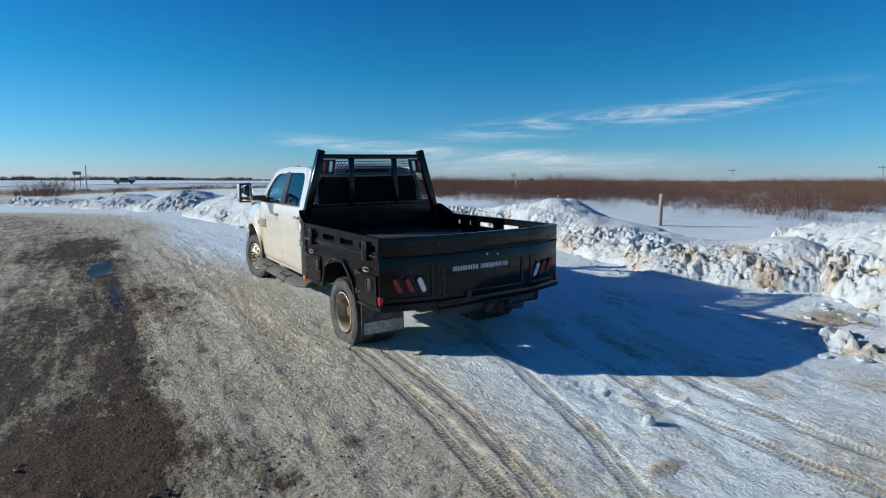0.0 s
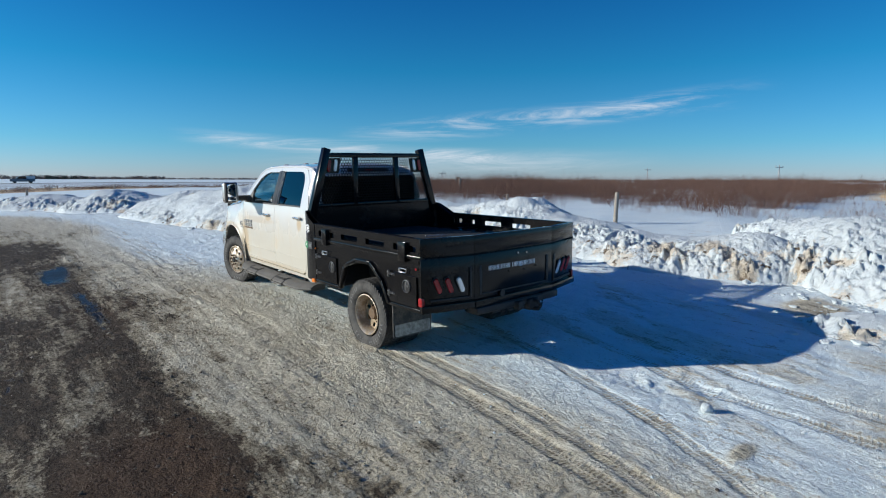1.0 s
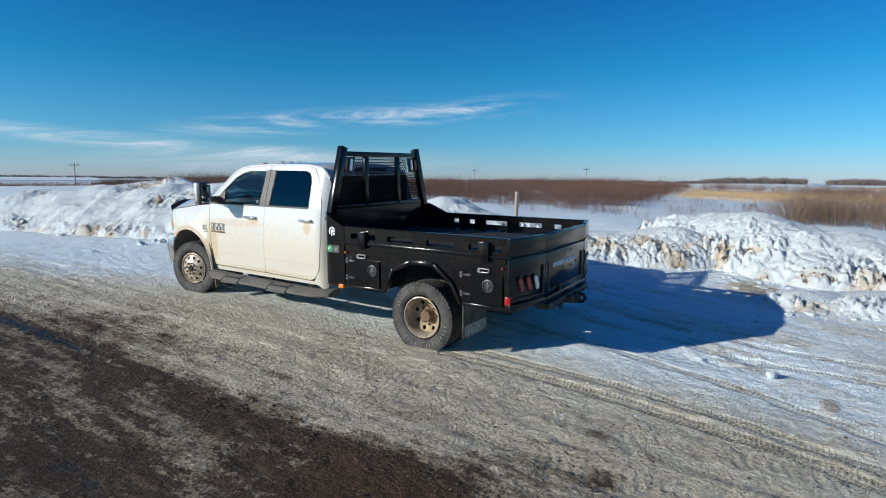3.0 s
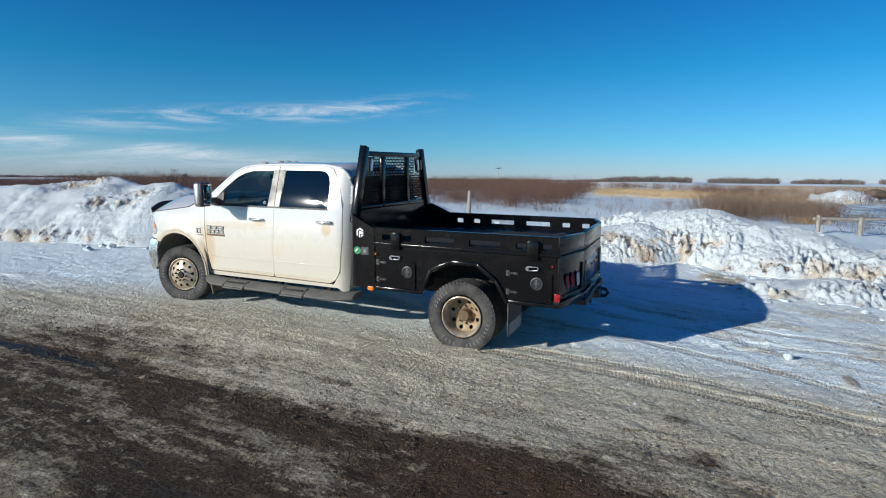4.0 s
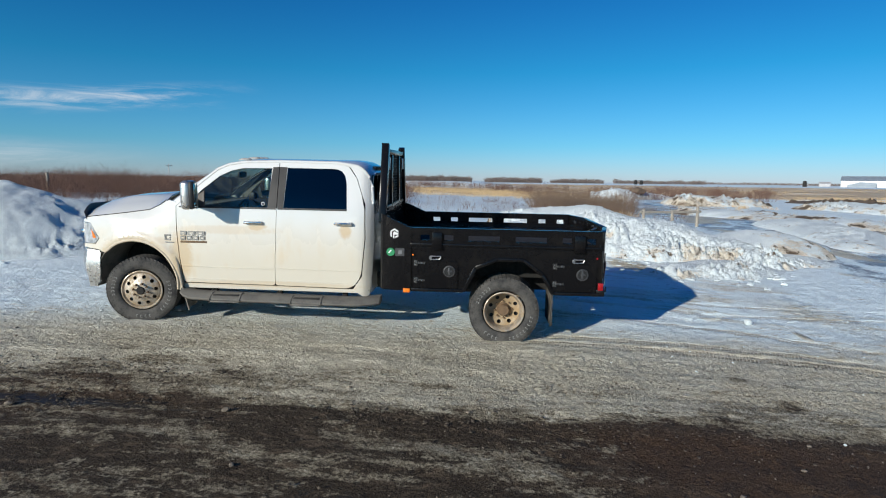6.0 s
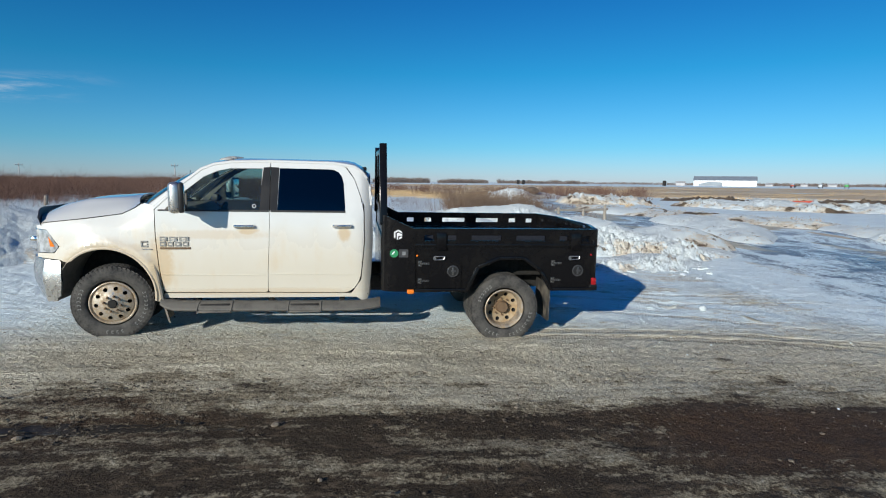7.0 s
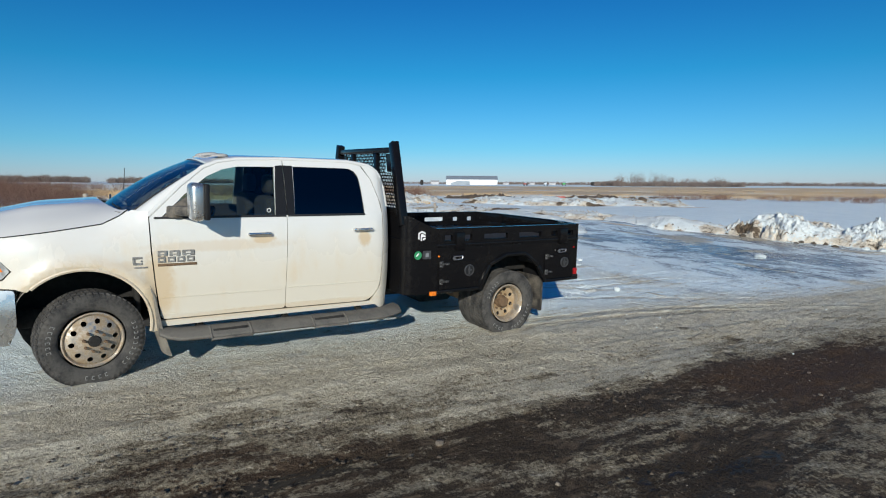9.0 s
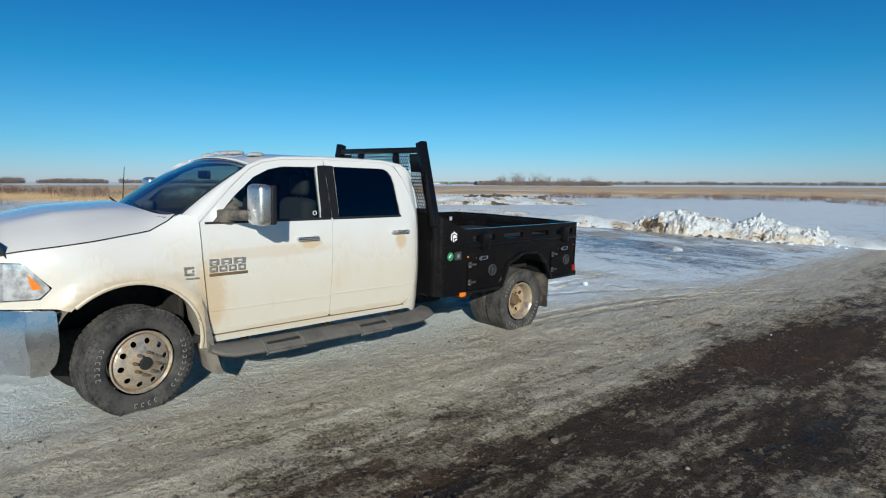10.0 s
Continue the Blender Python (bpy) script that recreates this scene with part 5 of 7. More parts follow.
def seat(x, y, wide=0.52):
    bm = bmesh.new()
    box(bm, (x - wide / 2, y - 0.25, 0.95), (x + wide / 2, y + 0.27, 1.13), 0.06, 3)
    s = part("seat", bm, M_SEAT, truck, "dark cloth seat")
    b = bmesh.new()
    box(b, (x - wide / 2, y - 0.37, 1.08), (x + wide / 2, y - 0.20, 1.70), 0.07, 3)
    part("backrest", b, M_SEAT, s)
    h = bmesh.new()
    box(h, (x - 0.14, y - 0.36, 1.72), (x + 0.14, y - 0.25, 1.92), 0.05, 3)
    tube(h, [(x - 0.05, y - 0.3, 1.66), (x - 0.05, y - 0.3, 1.76)], 0.008, 6)
    tube(h, [(x + 0.05, y - 0.3, 1.66), (x + 0.05, y - 0.3, 1.76)], 0.008, 6)
    part("headrest", h, M_SEAT, s)


for x, y in ((-0.42, 3.02), (0.42, 3.02), (-0.42, 2.05), (0.42, 2.05)):
    seat(x, y)
wheel_c = Vector((-0.42, 3.36, 1.42))
wm = Matrix.Translation(wheel_c) @ Matrix.Rotation(radians(-62), 4, "X")
bm = tube(bmesh.new(), [wm @ Vector((0.185 * math.cos(a), 0.185 * math.sin(a), 0)) for a in [2 * math.pi * k / 28 for k in range(29)]], 0.017, 8, False)
sw = part("steering_wheel", bm, M_DARK, truck)
bm = bmesh.new()
tube(bm, [wm @ Vector((-0.18, 0, 0)), wm @ Vector((0.18, 0, 0))], 0.02, 6)
tube(bm, [wm @ Vector((0, 0, 0)), wm @ Vector((0, -0.18, 0))], 0.02, 6)
tube(bm, [wm @ Vector((0, 0, 0.02)), wm @ Vector((0, 0, -0.22))], 0.05, 8)
part("wheel_spokes", bm, M_DARK, sw)
bm = boxed((-0.12, 3.46, 1.86), (0.12, 3.50, 1.94), 0.02)
part("rear_view_mirror", bm, M_BLACKMAT, truck)


# towing mirrors
def side_mirror(s):
    arm = bmesh.new()
    beam(arm, (s * 0.90, 3.74, 1.592), (s * 1.22, 3.56, 1.60), 0.07, 0.085, bevel=0.022)
    beam(arm, (s * 0.89, 3.72, 1.57), (s * 1.02, 3.66, 1.58), 0.12, 0.10, bevel=0.03)
    mr = part("side_mirror", arm, M_PLASTIC, truck, "towing mirror with chrome cap")
    shell = bmesh.new()
    box(shell, (s * 1.185, 3.505, 1.53), (s * 1.415, 3.625, 1.85), 0.045, 4)
    part("mirror_cap", shell, M_MIRCAP, mr, "chrome mirror cap")
    # the glass is turned in towards the driver
    toe = pose(s * 1.30, 3.495, 0, 0, 0, -s * 15)
    part("mirror_bezel", boxed((-0.106, 0.0, 1.538), (0.106, 0.045, 1.842), 0.012), M_BLACKMAT, mr, m=toe)
    part("mirror_glass", boxed((-0.080, -0.006, 1.625), (0.080, 0.002, 1.820), 0.002), M_MIRROR, mr, m=toe)
    part("mirror_glass", boxed((-0.080, -0.006, 1.562), (0.080, 0.002, 1.607), 0.002), M_MIRROR, mr, m=toe)


for s in (-1, 1):
    side_mirror(s)

# antenna and roof wiring bump seen over the roof's front
part("roof_antenna", tube(bmesh.new(), [(0.72, 4.0, 1.58), (0.72, 3.97, 1.95)], [0.006, 0.003], 6), M_BLACKMAT, truck)


# running boards: a flat-topped bar with two hoop steps
def running_board(s):
    prof = [(-0.12, 0.020), (-0.11, 0.034), (0.01, 0.034), (0.055, 0.020), (0.098, -0.012), (0.102, -0.030), (0.085, -0.046), (0.04, -0.052), (-0.10, -0.048), (-0.12, -0.020)]
    path = [(3.86, 0.95, 0.535), (3.80, 1.00, 0.513), (3.70, 1.045, 0.495), (3.4, 1.06, 0.488), (1.95, 1.06, 0.470), (1.72, 1.05, 0.468), (1.58, 1.01, 0.474), (1.46, 0.96, 0.482)]
    bm = bmesh.new()
    rings = [[bm.verts.new((s * (x + a), y, z + b)) for a, b in prof] for y, x, z in path]
    for p, q in zip(rings, rings[1:]):
        for k in range(len(prof)):
            bm.faces.new((p[k], p[(k + 1) % len(prof)], q[(k + 1) % len(prof)], q[k]))
    bm.faces.new(rings[0])
    bm.faces.new(rings[-1][::-1])
    rb = part("running_board", bm, M_STEP, truck, "mud-coated running board bar")
    for y0, zt in ((3.27, 0.485), (2.31, 0.474)):
        # a dark block stands in for the pocket's shade, its tread hung lower between two clamps
        tread = part("step_tread", boxed((s * 1.085, y0 - 0.17, zt - 0.052), (s * 1.178, y0 + 0.17, zt - 0.030), 0.006), M_STEP, rb, "ribbed step tread")
        part("step_pocket_shade", boxed((s * 1.062, y0 - 0.155, zt - 0.040), (s * 1.122, y0 + 0.155, zt + 0.030), 0.004), M_DARK, tread)
        for k in range(7):
            part("tread_rib", boxed((s * 1.105, y0 - 0.15 + 0.046 * k, zt - 0.032), (s * 1.174, y0 - 0.132 + 0.046 * k, zt - 0.025), 0.002, 1), M_STEP, tread)
        for q in (-1, 1):
            cl = bmesh.new()
            tube(cl, [(s * 1.03, y0 + q * 0.175, zt + 0.038), (s * 1.085, y0 + q * 0.175, zt + 0.034), (s * 1.14, y0 + q * 0.178, zt + 0.004), (s * 1.178, y0 + q * 0.178, zt - 0.028), (s * 1.170, y0 + q * 0.178, zt - 0.058)], 0.009, 8)
            part("step_clamp", cl, M_STEP, tread)
    for y0 in (3.5, 2.7, 1.9):
        br = bmesh.new()
        beam(br, (s * 0.72, y0, 0.57), (s * 1.02, y0, 0.46), 0.06, 0.03)
        part("bracket", br, M_DARK, rb)


for s in (-1, 1):
    running_board(s)


# wheels
def tyre_mesh(r, w):
    prof = [(-0.40, 0.62), (-0.47, 0.66), (-0.50, 0.76), (-0.495, 0.86), (-0.465, 0.955), (-0.41, 0.985), (0.41, 0.985), (0.465, 0.955), (0.495, 0.86), (0.50, 0.76), (0.47, 0.66), (0.40, 0.62)]
    bm = lathe_x([(x * w, k * r) for x, k in prof], 64)
    rnd = random.Random(4)
    rows = ((-0.40, 0.15), (-0.21, 0.16), (0.0, 0.16), (0.21, 0.16), (0.40, 0.15))
    n = 54
    for j, (c, bw) in enumerate(rows):
        for i in range(n):
            a = 2 * math.pi * (i + 0.5 * (j % 2)) / n
            m = Matrix.Rotation(a, 4, "X") @ Matrix.Translation((c * w, 0, r * 0.985)) @ Matrix.Rotation(0.35 * (1 if j % 2 else -1) + 0.1 * rnd.random(), 4, "Z")
            ww, hh = bw * w, 2 * math.pi * r / n * 0.86
            k = 0.93 if j in (0, 4) else 1.0
            lo = [m @ Vector((x, y, -0.006)) for x, y in ((-ww / 2, -hh / 2), (ww / 2, -hh / 2), (ww / 2, hh / 2), (-ww / 2, hh / 2))]
            hi = [m @ Vector((x * 0.9, y * 0.92, r * 0.013 * k)) for x, y in ((-ww / 2, -hh / 2), (ww / 2, -hh / 2), (ww / 2, hh / 2), (-ww / 2, hh / 2))]
            a_ = [bm.verts.new(p) for p in lo]
            b_ = [bm.verts.new(p) for p in hi]
            bm.faces.new(b_)
            for q in range(4):
                bm.faces.new((a_[q], a_[(q + 1) % 4], b_[(q + 1) % 4], b_[q]))
    # shoulder lugs
    for side in (-1, 1):
        for i in range(n):
            a = 2 * math.pi * (i + 0.25) / n
            m = Matrix.Rotation(a, 4, "X")
            box_v = [m @ Vector(p) for p in ((side * w * 0.468, -0.012, r * 0.966), (side * w * 0.468, 0.012, r * 0.966), (side * w * 0.499, 0.011, r * 0.915), (side * w * 0.499, -0.011, r * 0.915),
                                             (side * w * 0.44, -0.011, r * 0.95), (side * w * 0.44, 0.011, r * 0.95), (side * w * 0.485, 0.010, r * 0.885), (side * w * 0.485, -0.010, r * 0.885))]
            v = [bm.verts.new(p) for p in box_v]
            for q in ((0, 1, 2, 3), (0, 3, 7, 4), (1, 5, 6, 2), (0, 4, 5, 1), (3, 2, 6, 7)):
                bm.faces.new([v[t] for t in q])
    return bm


def disc_face(r, holes, hole_r, hole_at, shape, n=48):
    """A wheel disc with round hand holes, dished by shape(radius)."""
    bm = bmesh.new()

    def loop(pts):
        vs = [bm.verts.new((0, a, b)) for a, b in pts]
        return [bm.edges.new((vs[i], vs[(i + 1) % len(vs)])) for i in range(len(vs))]

    # rings keep the dish round; the holes lie in the middle ring
    inner, outer = hole_at - hole_r * 1.35, hole_at + hole_r * 1.35
    es = loop(circle(0, 0, outer, n)) + loop(circle(0, 0, inner, n))
    for i in range(holes):
        a = 2 * math.pi * (i + 0.5) / holes
        es += loop(circle(hole_at * math.cos(a), hole_at * math.sin(a), hole_r, 14))
    bmesh.ops.triangle_fill(bm, edges=es, use_beauty=True, normal=(1, 0, 0))

    def ring(r0, r1):
        a = [bm.verts.new((0, *p)) for p in circle(0, 0, r0, n)]
        b = [bm.verts.new((0, *p)) for p in circle(0, 0, r1, n)]
        for k in range(n):
            bm.faces.new((a[k], a[(k + 1) % n], b[(k + 1) % n], b[k]))

    rs = [outer + (r - outer) * k / 3 for k in range(4)]
    for a, b in zip(rs, rs[1:]):
        ring(a, b)
    rs = [0.045 + (inner - 0.045) * k / 3 for k in range(4)]
    for a, b in zip(rs, rs[1:]):
        ring(a, b)
    bmesh.ops.remove_doubles(bm, verts=bm.verts, dist=1e-5)
    for v in bm.verts:
        v.co.x = shape(math.hypot(v.co.y, v.co.z))
    return thicken(bm, (0.010, 0, 0))


def wheel(name, s, x, y, z, front, lettered=True, spin=0.0, steer=0.0):
    """A tyre with its rim; s is the side that the wheel faces."""
    R, W = 0.405, 0.245
    tyre = part(name, tyre_mesh(R, W), M_TYRE, truck, angle=40, m=pose(x, y, z, spin, 0, steer + (0 if s < 0 else 180)))
    rim_r = 0.226
    out = -W * 0.40
    bar = lathe_x([(out - 0.012, rim_r + 0.010), (out - 0.016, rim_r), (out - 0.004, rim_r - 0.012), (out + 0.02, rim_r - 0.022), (0.0, rim_r - 0.035), (W * 0.40, rim_r - 0.02), (W * 0.42, rim_r + 0.006)], 48)
    part("rim", thicken(bar, (0.003, 0, 0)), M_RIM, tyre)
    if front:
        shape = lambda q: float(np.interp(q, [0.04, 0.095, 0.11, 0.16, 0.20, 0.214], [-0.155, -0.150, -0.135, -0.125, -0.105, -0.085]))
        part("wheel_disc", disc_face(0.214, 10, 0.022, 0.163, shape), M_RIM, tyre, "polished disc with ten round holes")
        hub_x = -0.158
    else:
        shape = lambda q: float(np.interp(q, [0.04, 0.11, 0.125, 0.175, 0.20, 0.21], [0.045, 0.040, 0.030, 0.012, 0.0, -0.02]))
        part("wheel_disc", disc_face(0.210, 8, 0.024, 0.156, shape), M_RIMR, tyre, "deep dished disc caked with mud")
        hub_x = 0.035
    part("drum", lathe_x([(0.06, 0.0), (0.06, 0.20), (0.11, 0.20), (0.11, 0.0)], 32), M_DARK, tyre)
    k = 0.012 if front else 0.075
    hub = lathe_x([(hub_x - k, 0.0), (hub_x - k, 0.040), (hub_x - k + 0.010, 0.048), (hub_x + 0.03, 0.056), (hub_x + 0.03, 0.068)], 20) if front else lathe_x([(hub_x - k, 0.0), (hub_x - k, 0.060), (hub_x - k + 0.012, 0.068), (hub_x - 0.02, 0.070), (hub_x - 0.018, 0.078), (hub_x + 0.03, 0.08)], 24)
    hb = part("hub", hub, M_DARK if front else M_HUB, tyre, "rusty hub")
    for i in range(8):
        a = 2 * math.pi * i / 8
        r0 = 0.083 if front else 0.103
        m = pose(hub_x - 0.002, r0 * math.cos(a), r0 * math.sin(a))
        bm = lathe_x([(-0.024, 0.0), (-0.024, 0.010), (0.004, 0.013), (0.012, 0.013)], 6)
        part("lug_nut", bm, M_HUB, tyre, m=m)
    if lettered:
        for a0, a1, n in ((55, 130, 9), (-115, -70, 6), (150, 185, 4)):
            for i in range(n):
                b = bmesh.new()
                for lo, hi in (((-0.0025, -0.009, -0.017), (0.004, -0.004, 0.017)), ((-0.0025, -0.009, 0.011), (0.004, 0.010, 0.017)), ((-0.0025, -0.009, -0.017), (0.004, 0.010, -0.011))):
                    box(b, lo, hi)
                m = Matrix.Rotation(radians(a0 + (a1 - a0) * (i + 0.5) / n), 4, "X") @ Matrix.Translation((-W * 0.499, 0, R * 0.80))
                part("sidewall_mark", b, M_LETTER, tyre, smooth=False, m=m)
    return tyre


wheel("front_wheel", -1, -0.885, AX_F, HUB_F + 0.002, True, spin=12, steer=11)
wheel("front_wheel", 1, 0.885, AX_F, HUB_F + 0.002, True, False, steer=11)
wheel("rear_outer_wheel", -1, -1.005, AX_R, HUB_R - 0.004, False, spin=40)
wheel("rear_inner_wheel", -1, -0.735, AX_R, HUB_R - 0.004, False, False)
wheel("rear_inner_wheel", 1, 0.735, AX_R, HUB_R - 0.004, False, False)
wheel("rear_outer_wheel", 1, 1.005, AX_R, HUB_R - 0.004, False, False)

# chassis under the body
for s in (-1, 1):
    bm = boxed((s * 0.42, -1.05, 0.55), (s * 0.50, 4.9, 0.72), 0.01)
    part("frame_rail", bm, M_DARK, truck)
for y, z in ((AX_R, HUB_R), (AX_F, HUB_F)):
    bm = tube(bmesh.new(), [(-0.80, y, z), (-0.25, y, z), (-0.12, y, z), (0.12, y, z), (0.25, y, z), (0.80, y, z)], [0.05, 0.06, 0.16, 0.16, 0.06, 0.05], 14)
    part("axle", bm, M_HUB, truck)
part("exhaust_pipe", tube(bmesh.new(), [(0.35, 3.2, 0.42), (0.40, 1.2, 0.45), (0.62, 0.65, 0.48)], 0.05, 10), M_HUB, truck)
part("drive_shaft", tube(bmesh.new(), [(0.0, 2.9, 0.5), (0.0, 0.1, 0.43)], 0.05, 10), M_DARK, truck)
part("fuel_tank", boxed((-0.40, 1.7, 0.44), (0.0, 3.1, 0.62), 0.05, 3), M_DARK, truck)
for s in (-1, 1):
    line = [(3.985, 0.97), (3.945, 0.86), (3.915, 0.70), (3.892, 0.56), (3.855, 0.42), (3.825, 0.31)]

    def flap_fn(u, v):
        y = float(np.interp(v, np.linspace(0, 1, 6), [p[0] for p in line]))
        z = float(np.interp(v, np.linspace(0, 1, 6), [p[1] for p in line]))
        return (s * (0.72 + (0.285 + 0.02 * v) * u), y - 0.05 * u ** 3 + 0.012 * math.sin(math.pi * u), z - 0.02 * u * v)

    part("front_mud_flap", thicken(grid(flap_fn, 8, 14), (0, -0.014, 0)), M_LINER, truck, "dusty moulded mud flap")


# ---------------------------------------------------------------- flatbed
BW, BR = 1.168, -1.09                      # half width and rear end of the sides
Z0, ZD, ZT, ZW = 0.648, 1.185, 1.368, 1.512  # underside, deck edge, rail top, wing top
TAILX, TAILY = 0.60, -1.235               # the tail's bends
bed = part("flatbed_deck", plate([(-BW + 0.165, 1.44), (BW - 0.165, 1.44), (BW - 0.05, 1.37), (BW - 0.012, 1.08), (BW - 0.01, BR), (TAILX, TAILY + 0.01), (-TAILX, TAILY + 0.01), (-BW + 0.01, BR), (-BW + 0.012, 1.08), (-BW + 0.05, 1.37)], "xy", ZD - 0.045, 0.035), M_DECK, truck, "glossy black steel deck")
SLOTS = [(0.975, 0.870), (0.705, 0.600), (0.430, 0.075), (-0.10, -0.455), (-0.625, -0.735), (-0.90, -1.005)]


def wing_in(y):
    """How far the wing plate lies inside the bed's side at a place along it."""
    return float(np.interp(y, [1.075, 1.20, 1.30, 1.38, 1.42, 1.445, 1.452], [0.0, 0.008, 0.020, 0.038, 0.062, 0.105, 0.16]))


def bed_side(s):
    x = s * BW
    lo = min(x, x - s * 0.045)
    holes = [rounded(rect(b, 1.228, a, 1.292), 0.008, 2) for a, b in SLOTS]
    rail = part("side_rail", plate(rect(BR, ZD + 0.006, 1.085, ZT), "yz", x - s * 0.006, s * 0.006 * 0 - s * 0.006, holes), M_BLACK, truck, "black side rail with slots")
    # folded lips top and bottom, and the inner skin
    bm = bmesh.new()
    box(bm, (min(x, x - s * 0.05), BR, ZT - 0.004), (max(x, x - s * 0.05), 1.085, ZT + 0.004), 0.003, 1)
    part("rail_lip", bm, M_BLACK, rail)
    inner = part("rail_inner", plate(rect(BR + 0.02, ZD + 0.04, 1.085, ZT - 0.004), "yz", x - s * 0.046, -s * 0.005, holes), M_BLACK, rail)
    # strip added to stop sun leaking between deck and rail
    part("deck_side_light_seal", boxed((x - s * 0.062, BR + 0.01, ZD - 0.06), (x - s * 0.052, 1.36, ZD + 0.046), 0.002, 1), M_BLACK, rail)
    part("rub_bar", boxed((x - s * 0.03, BR, ZD - 0.022), (x + s * 0.012, 1.085, ZD + 0.012), 0.006), M_BLACK, rail)
    for y0, y1 in ((0.728, 0.838), (-0.875, -0.755)):
        bm = bmesh.new()
        box(bm, (x - s * 0.01, y0, ZD - 0.055), (x + s * 0.034, y1, ZT - 0.045), 0.006)
        part("stake_pocket", bm, M_BLACK, rail)
    # front wing plate, rolled inwards towards the cab
    def wing_fn(u, v):
        y = 1.075 + 0.376 * (1 - (1 - u) ** 1.6)
        top = float(np.interp(y, [1.075, 1.41, 1.46], [ZT - 0.012, ZW, ZW]))
        return (s * (BW - wing_in(y)), y, Z0 - 0.006 + (top - Z0 + 0.006) * v)

    wg = part("front_wing_plate", thicken(grid(wing_fn, 14, 6), (-s * 0.014, 0, 0)), M_BLACK, truck, "black steel front wing plate")
    inner = plate([(1.41, ZD), (1.0, ZD), (1.0, ZT - 0.03), (1.075, ZT - 0.012), (1.39, ZW - 0.01), (1.41, ZW - 0.01)], "yz", x - s * 0.095, s * 0.01)
    part("wing_gusset", inner, M_BLACK, wg)
    if s < 0:
        xo = x + wing_in(1.27) - 0.007
        bm = bmesh.new()
        cy, cz = 1.272, 1.297
        # a hexagon outline broken by two bars
        band = [[(-0.046, 0.030), (-0.046, -0.030), (-0.030, -0.040), (-0.030, 0.022)],
                [(-0.046, 0.030), (-0.030, 0.022), (0.0, 0.040), (0.046, 0.014), (0.046, 0.032), (0.0, 0.058)],
                [(-0.014, 0.014), (-0.014, -0.050), (0.0, -0.058), (0.0, -0.012), (0.046, -0.012), (0.046, 0.004), (0.0, 0.026)],
                [(0.012, -0.052), (0.046, -0.032), (0.046, -0.020), (0.030, -0.020), (0.012, -0.032)]]
        for q in band:
            add = plate([(cy - u, cz + v) for u, v in q], "yz", xo, -0.003)
            tmp = bpy.data.meshes.new("tmp")
            add.to_mesh(tmp)
            add.free()
            bm.from_mesh(tmp)
            bpy.data.meshes.remove(tmp)
        part("maker_mark", bm, M_WHITE, wg, "white geometric maker's mark", smooth=False)
        part("round_sticker", plate(circle(1.315, 1.085, 0.047, 24), "yz", xo + 0.004, -0.003), M_GREEN, wg, "round green sticker")
        part("sticker_arrow", plate([(1.345, 1.075), (1.315, 1.11), (1.30, 1.105), (1.33, 1.07)], "yz", xo + 0.0005, -0.002), M_WHITE, wg)
        part("square_sticker", plate(rounded(rect(1.155, 1.04, 1.262, 1.132), 0.01), "yz", xo - 0.006, -0.003), M_LATCH, wg, "dark square sticker with pale print")
        part("sticker_mark", plate(rect(1.185, 1.065, 1.225, 1.105), "yz", xo - 0.0095, -0.002), M_GREY, wg)
    # under-deck boxes with the wheel cut-out between them
    cut = [(0.475, Z0), (0.345, 0.925), (0.10, 1.030), (-0.20, 1.030), (-0.415, 0.870), (-0.545, Z0)]
    skin = plate([(1.07, Z0)] + cut + [(BR, Z0), (BR, ZD - 0.02), (1.07, ZD - 0.02)], "yz", x - s * 0.012, -s * 0.012)
    sk = part("skirt", skin, M_BLACK, truck, "black steel skirt with wheel cut-out")
    bm = bmesh.new()
    for a, b in zip(cut, cut[1:]):
        beam(bm, (x - s * 0.005, *a), (x - s * 0.005, *b), 0.055, 0.045, up=(0, 0.01, 1), bevel=0.012)
    part("arch_trim", bm, M_BLACK, sk, "bent tube round the wheel arch")
    for y0, y1 in ((1.075, 0.475), (-0.545, BR)):
        bm = boxed((x - s * 0.05, y1, Z0 - 0.012), (x + s * 0.010, y0, Z0 + 0.028), 0.01)
        part("lower_rail", bm, M_BLACK, sk)
        bm = boxed((x - s * 0.45, y1 + 0.03, Z0 + 0.01), (x - s * 0.03, y0 - 0.02, ZD - 0.03), 0.01)
        part("tool_box", bm, M_BLACKMAT, sk)
    # fender liner over the dual tyres
    ln = bmesh.new()
    for a, b in zip(cut[1:], cut[2:-1]):
        beam(ln, (x - s * 0.30, a[0], a[1] + 0.01), (x - s * 0.30, b[0], b[1] + 0.01), 0.54, 0.01, up=(0, 0.01, 1), bevel=0)
    part("wheel_tub", ln, M_DARK, sk)
    for name, y0, y1, hy, ly in (("front", 1.045, 0.545, 1.0, 0.64), ("rear", -0.535, -1.02, -0.575, -0.862)):
        z1, zb = 1.075 if name == "front" else 1.07, Z0 + 0.035
        d = plate(rounded(rect(y1, zb, y0, z1 - 0.08), 0.015, 3), "yz", x - s * 0.006, s * 0.012)
        door = part("box_door", d, M_BLACK, sk, "tool box door")
        for hz in (0.775, 0.975):
            hz_ = hz - 0.005
            bm = bmesh.new()
            box(bm, (x + s * 0.004, hy - 0.085, hz_ - 0.012), (x + s * 0.012, hy + 0.01, hz_ + 0.012), 0.002, 1)
            box(bm, (x + s * 0.004, hy + 0.012, hz_ - 0.032), (x + s * 0.012, hy + 0.045, hz_ + 0.032), 0.002, 1)
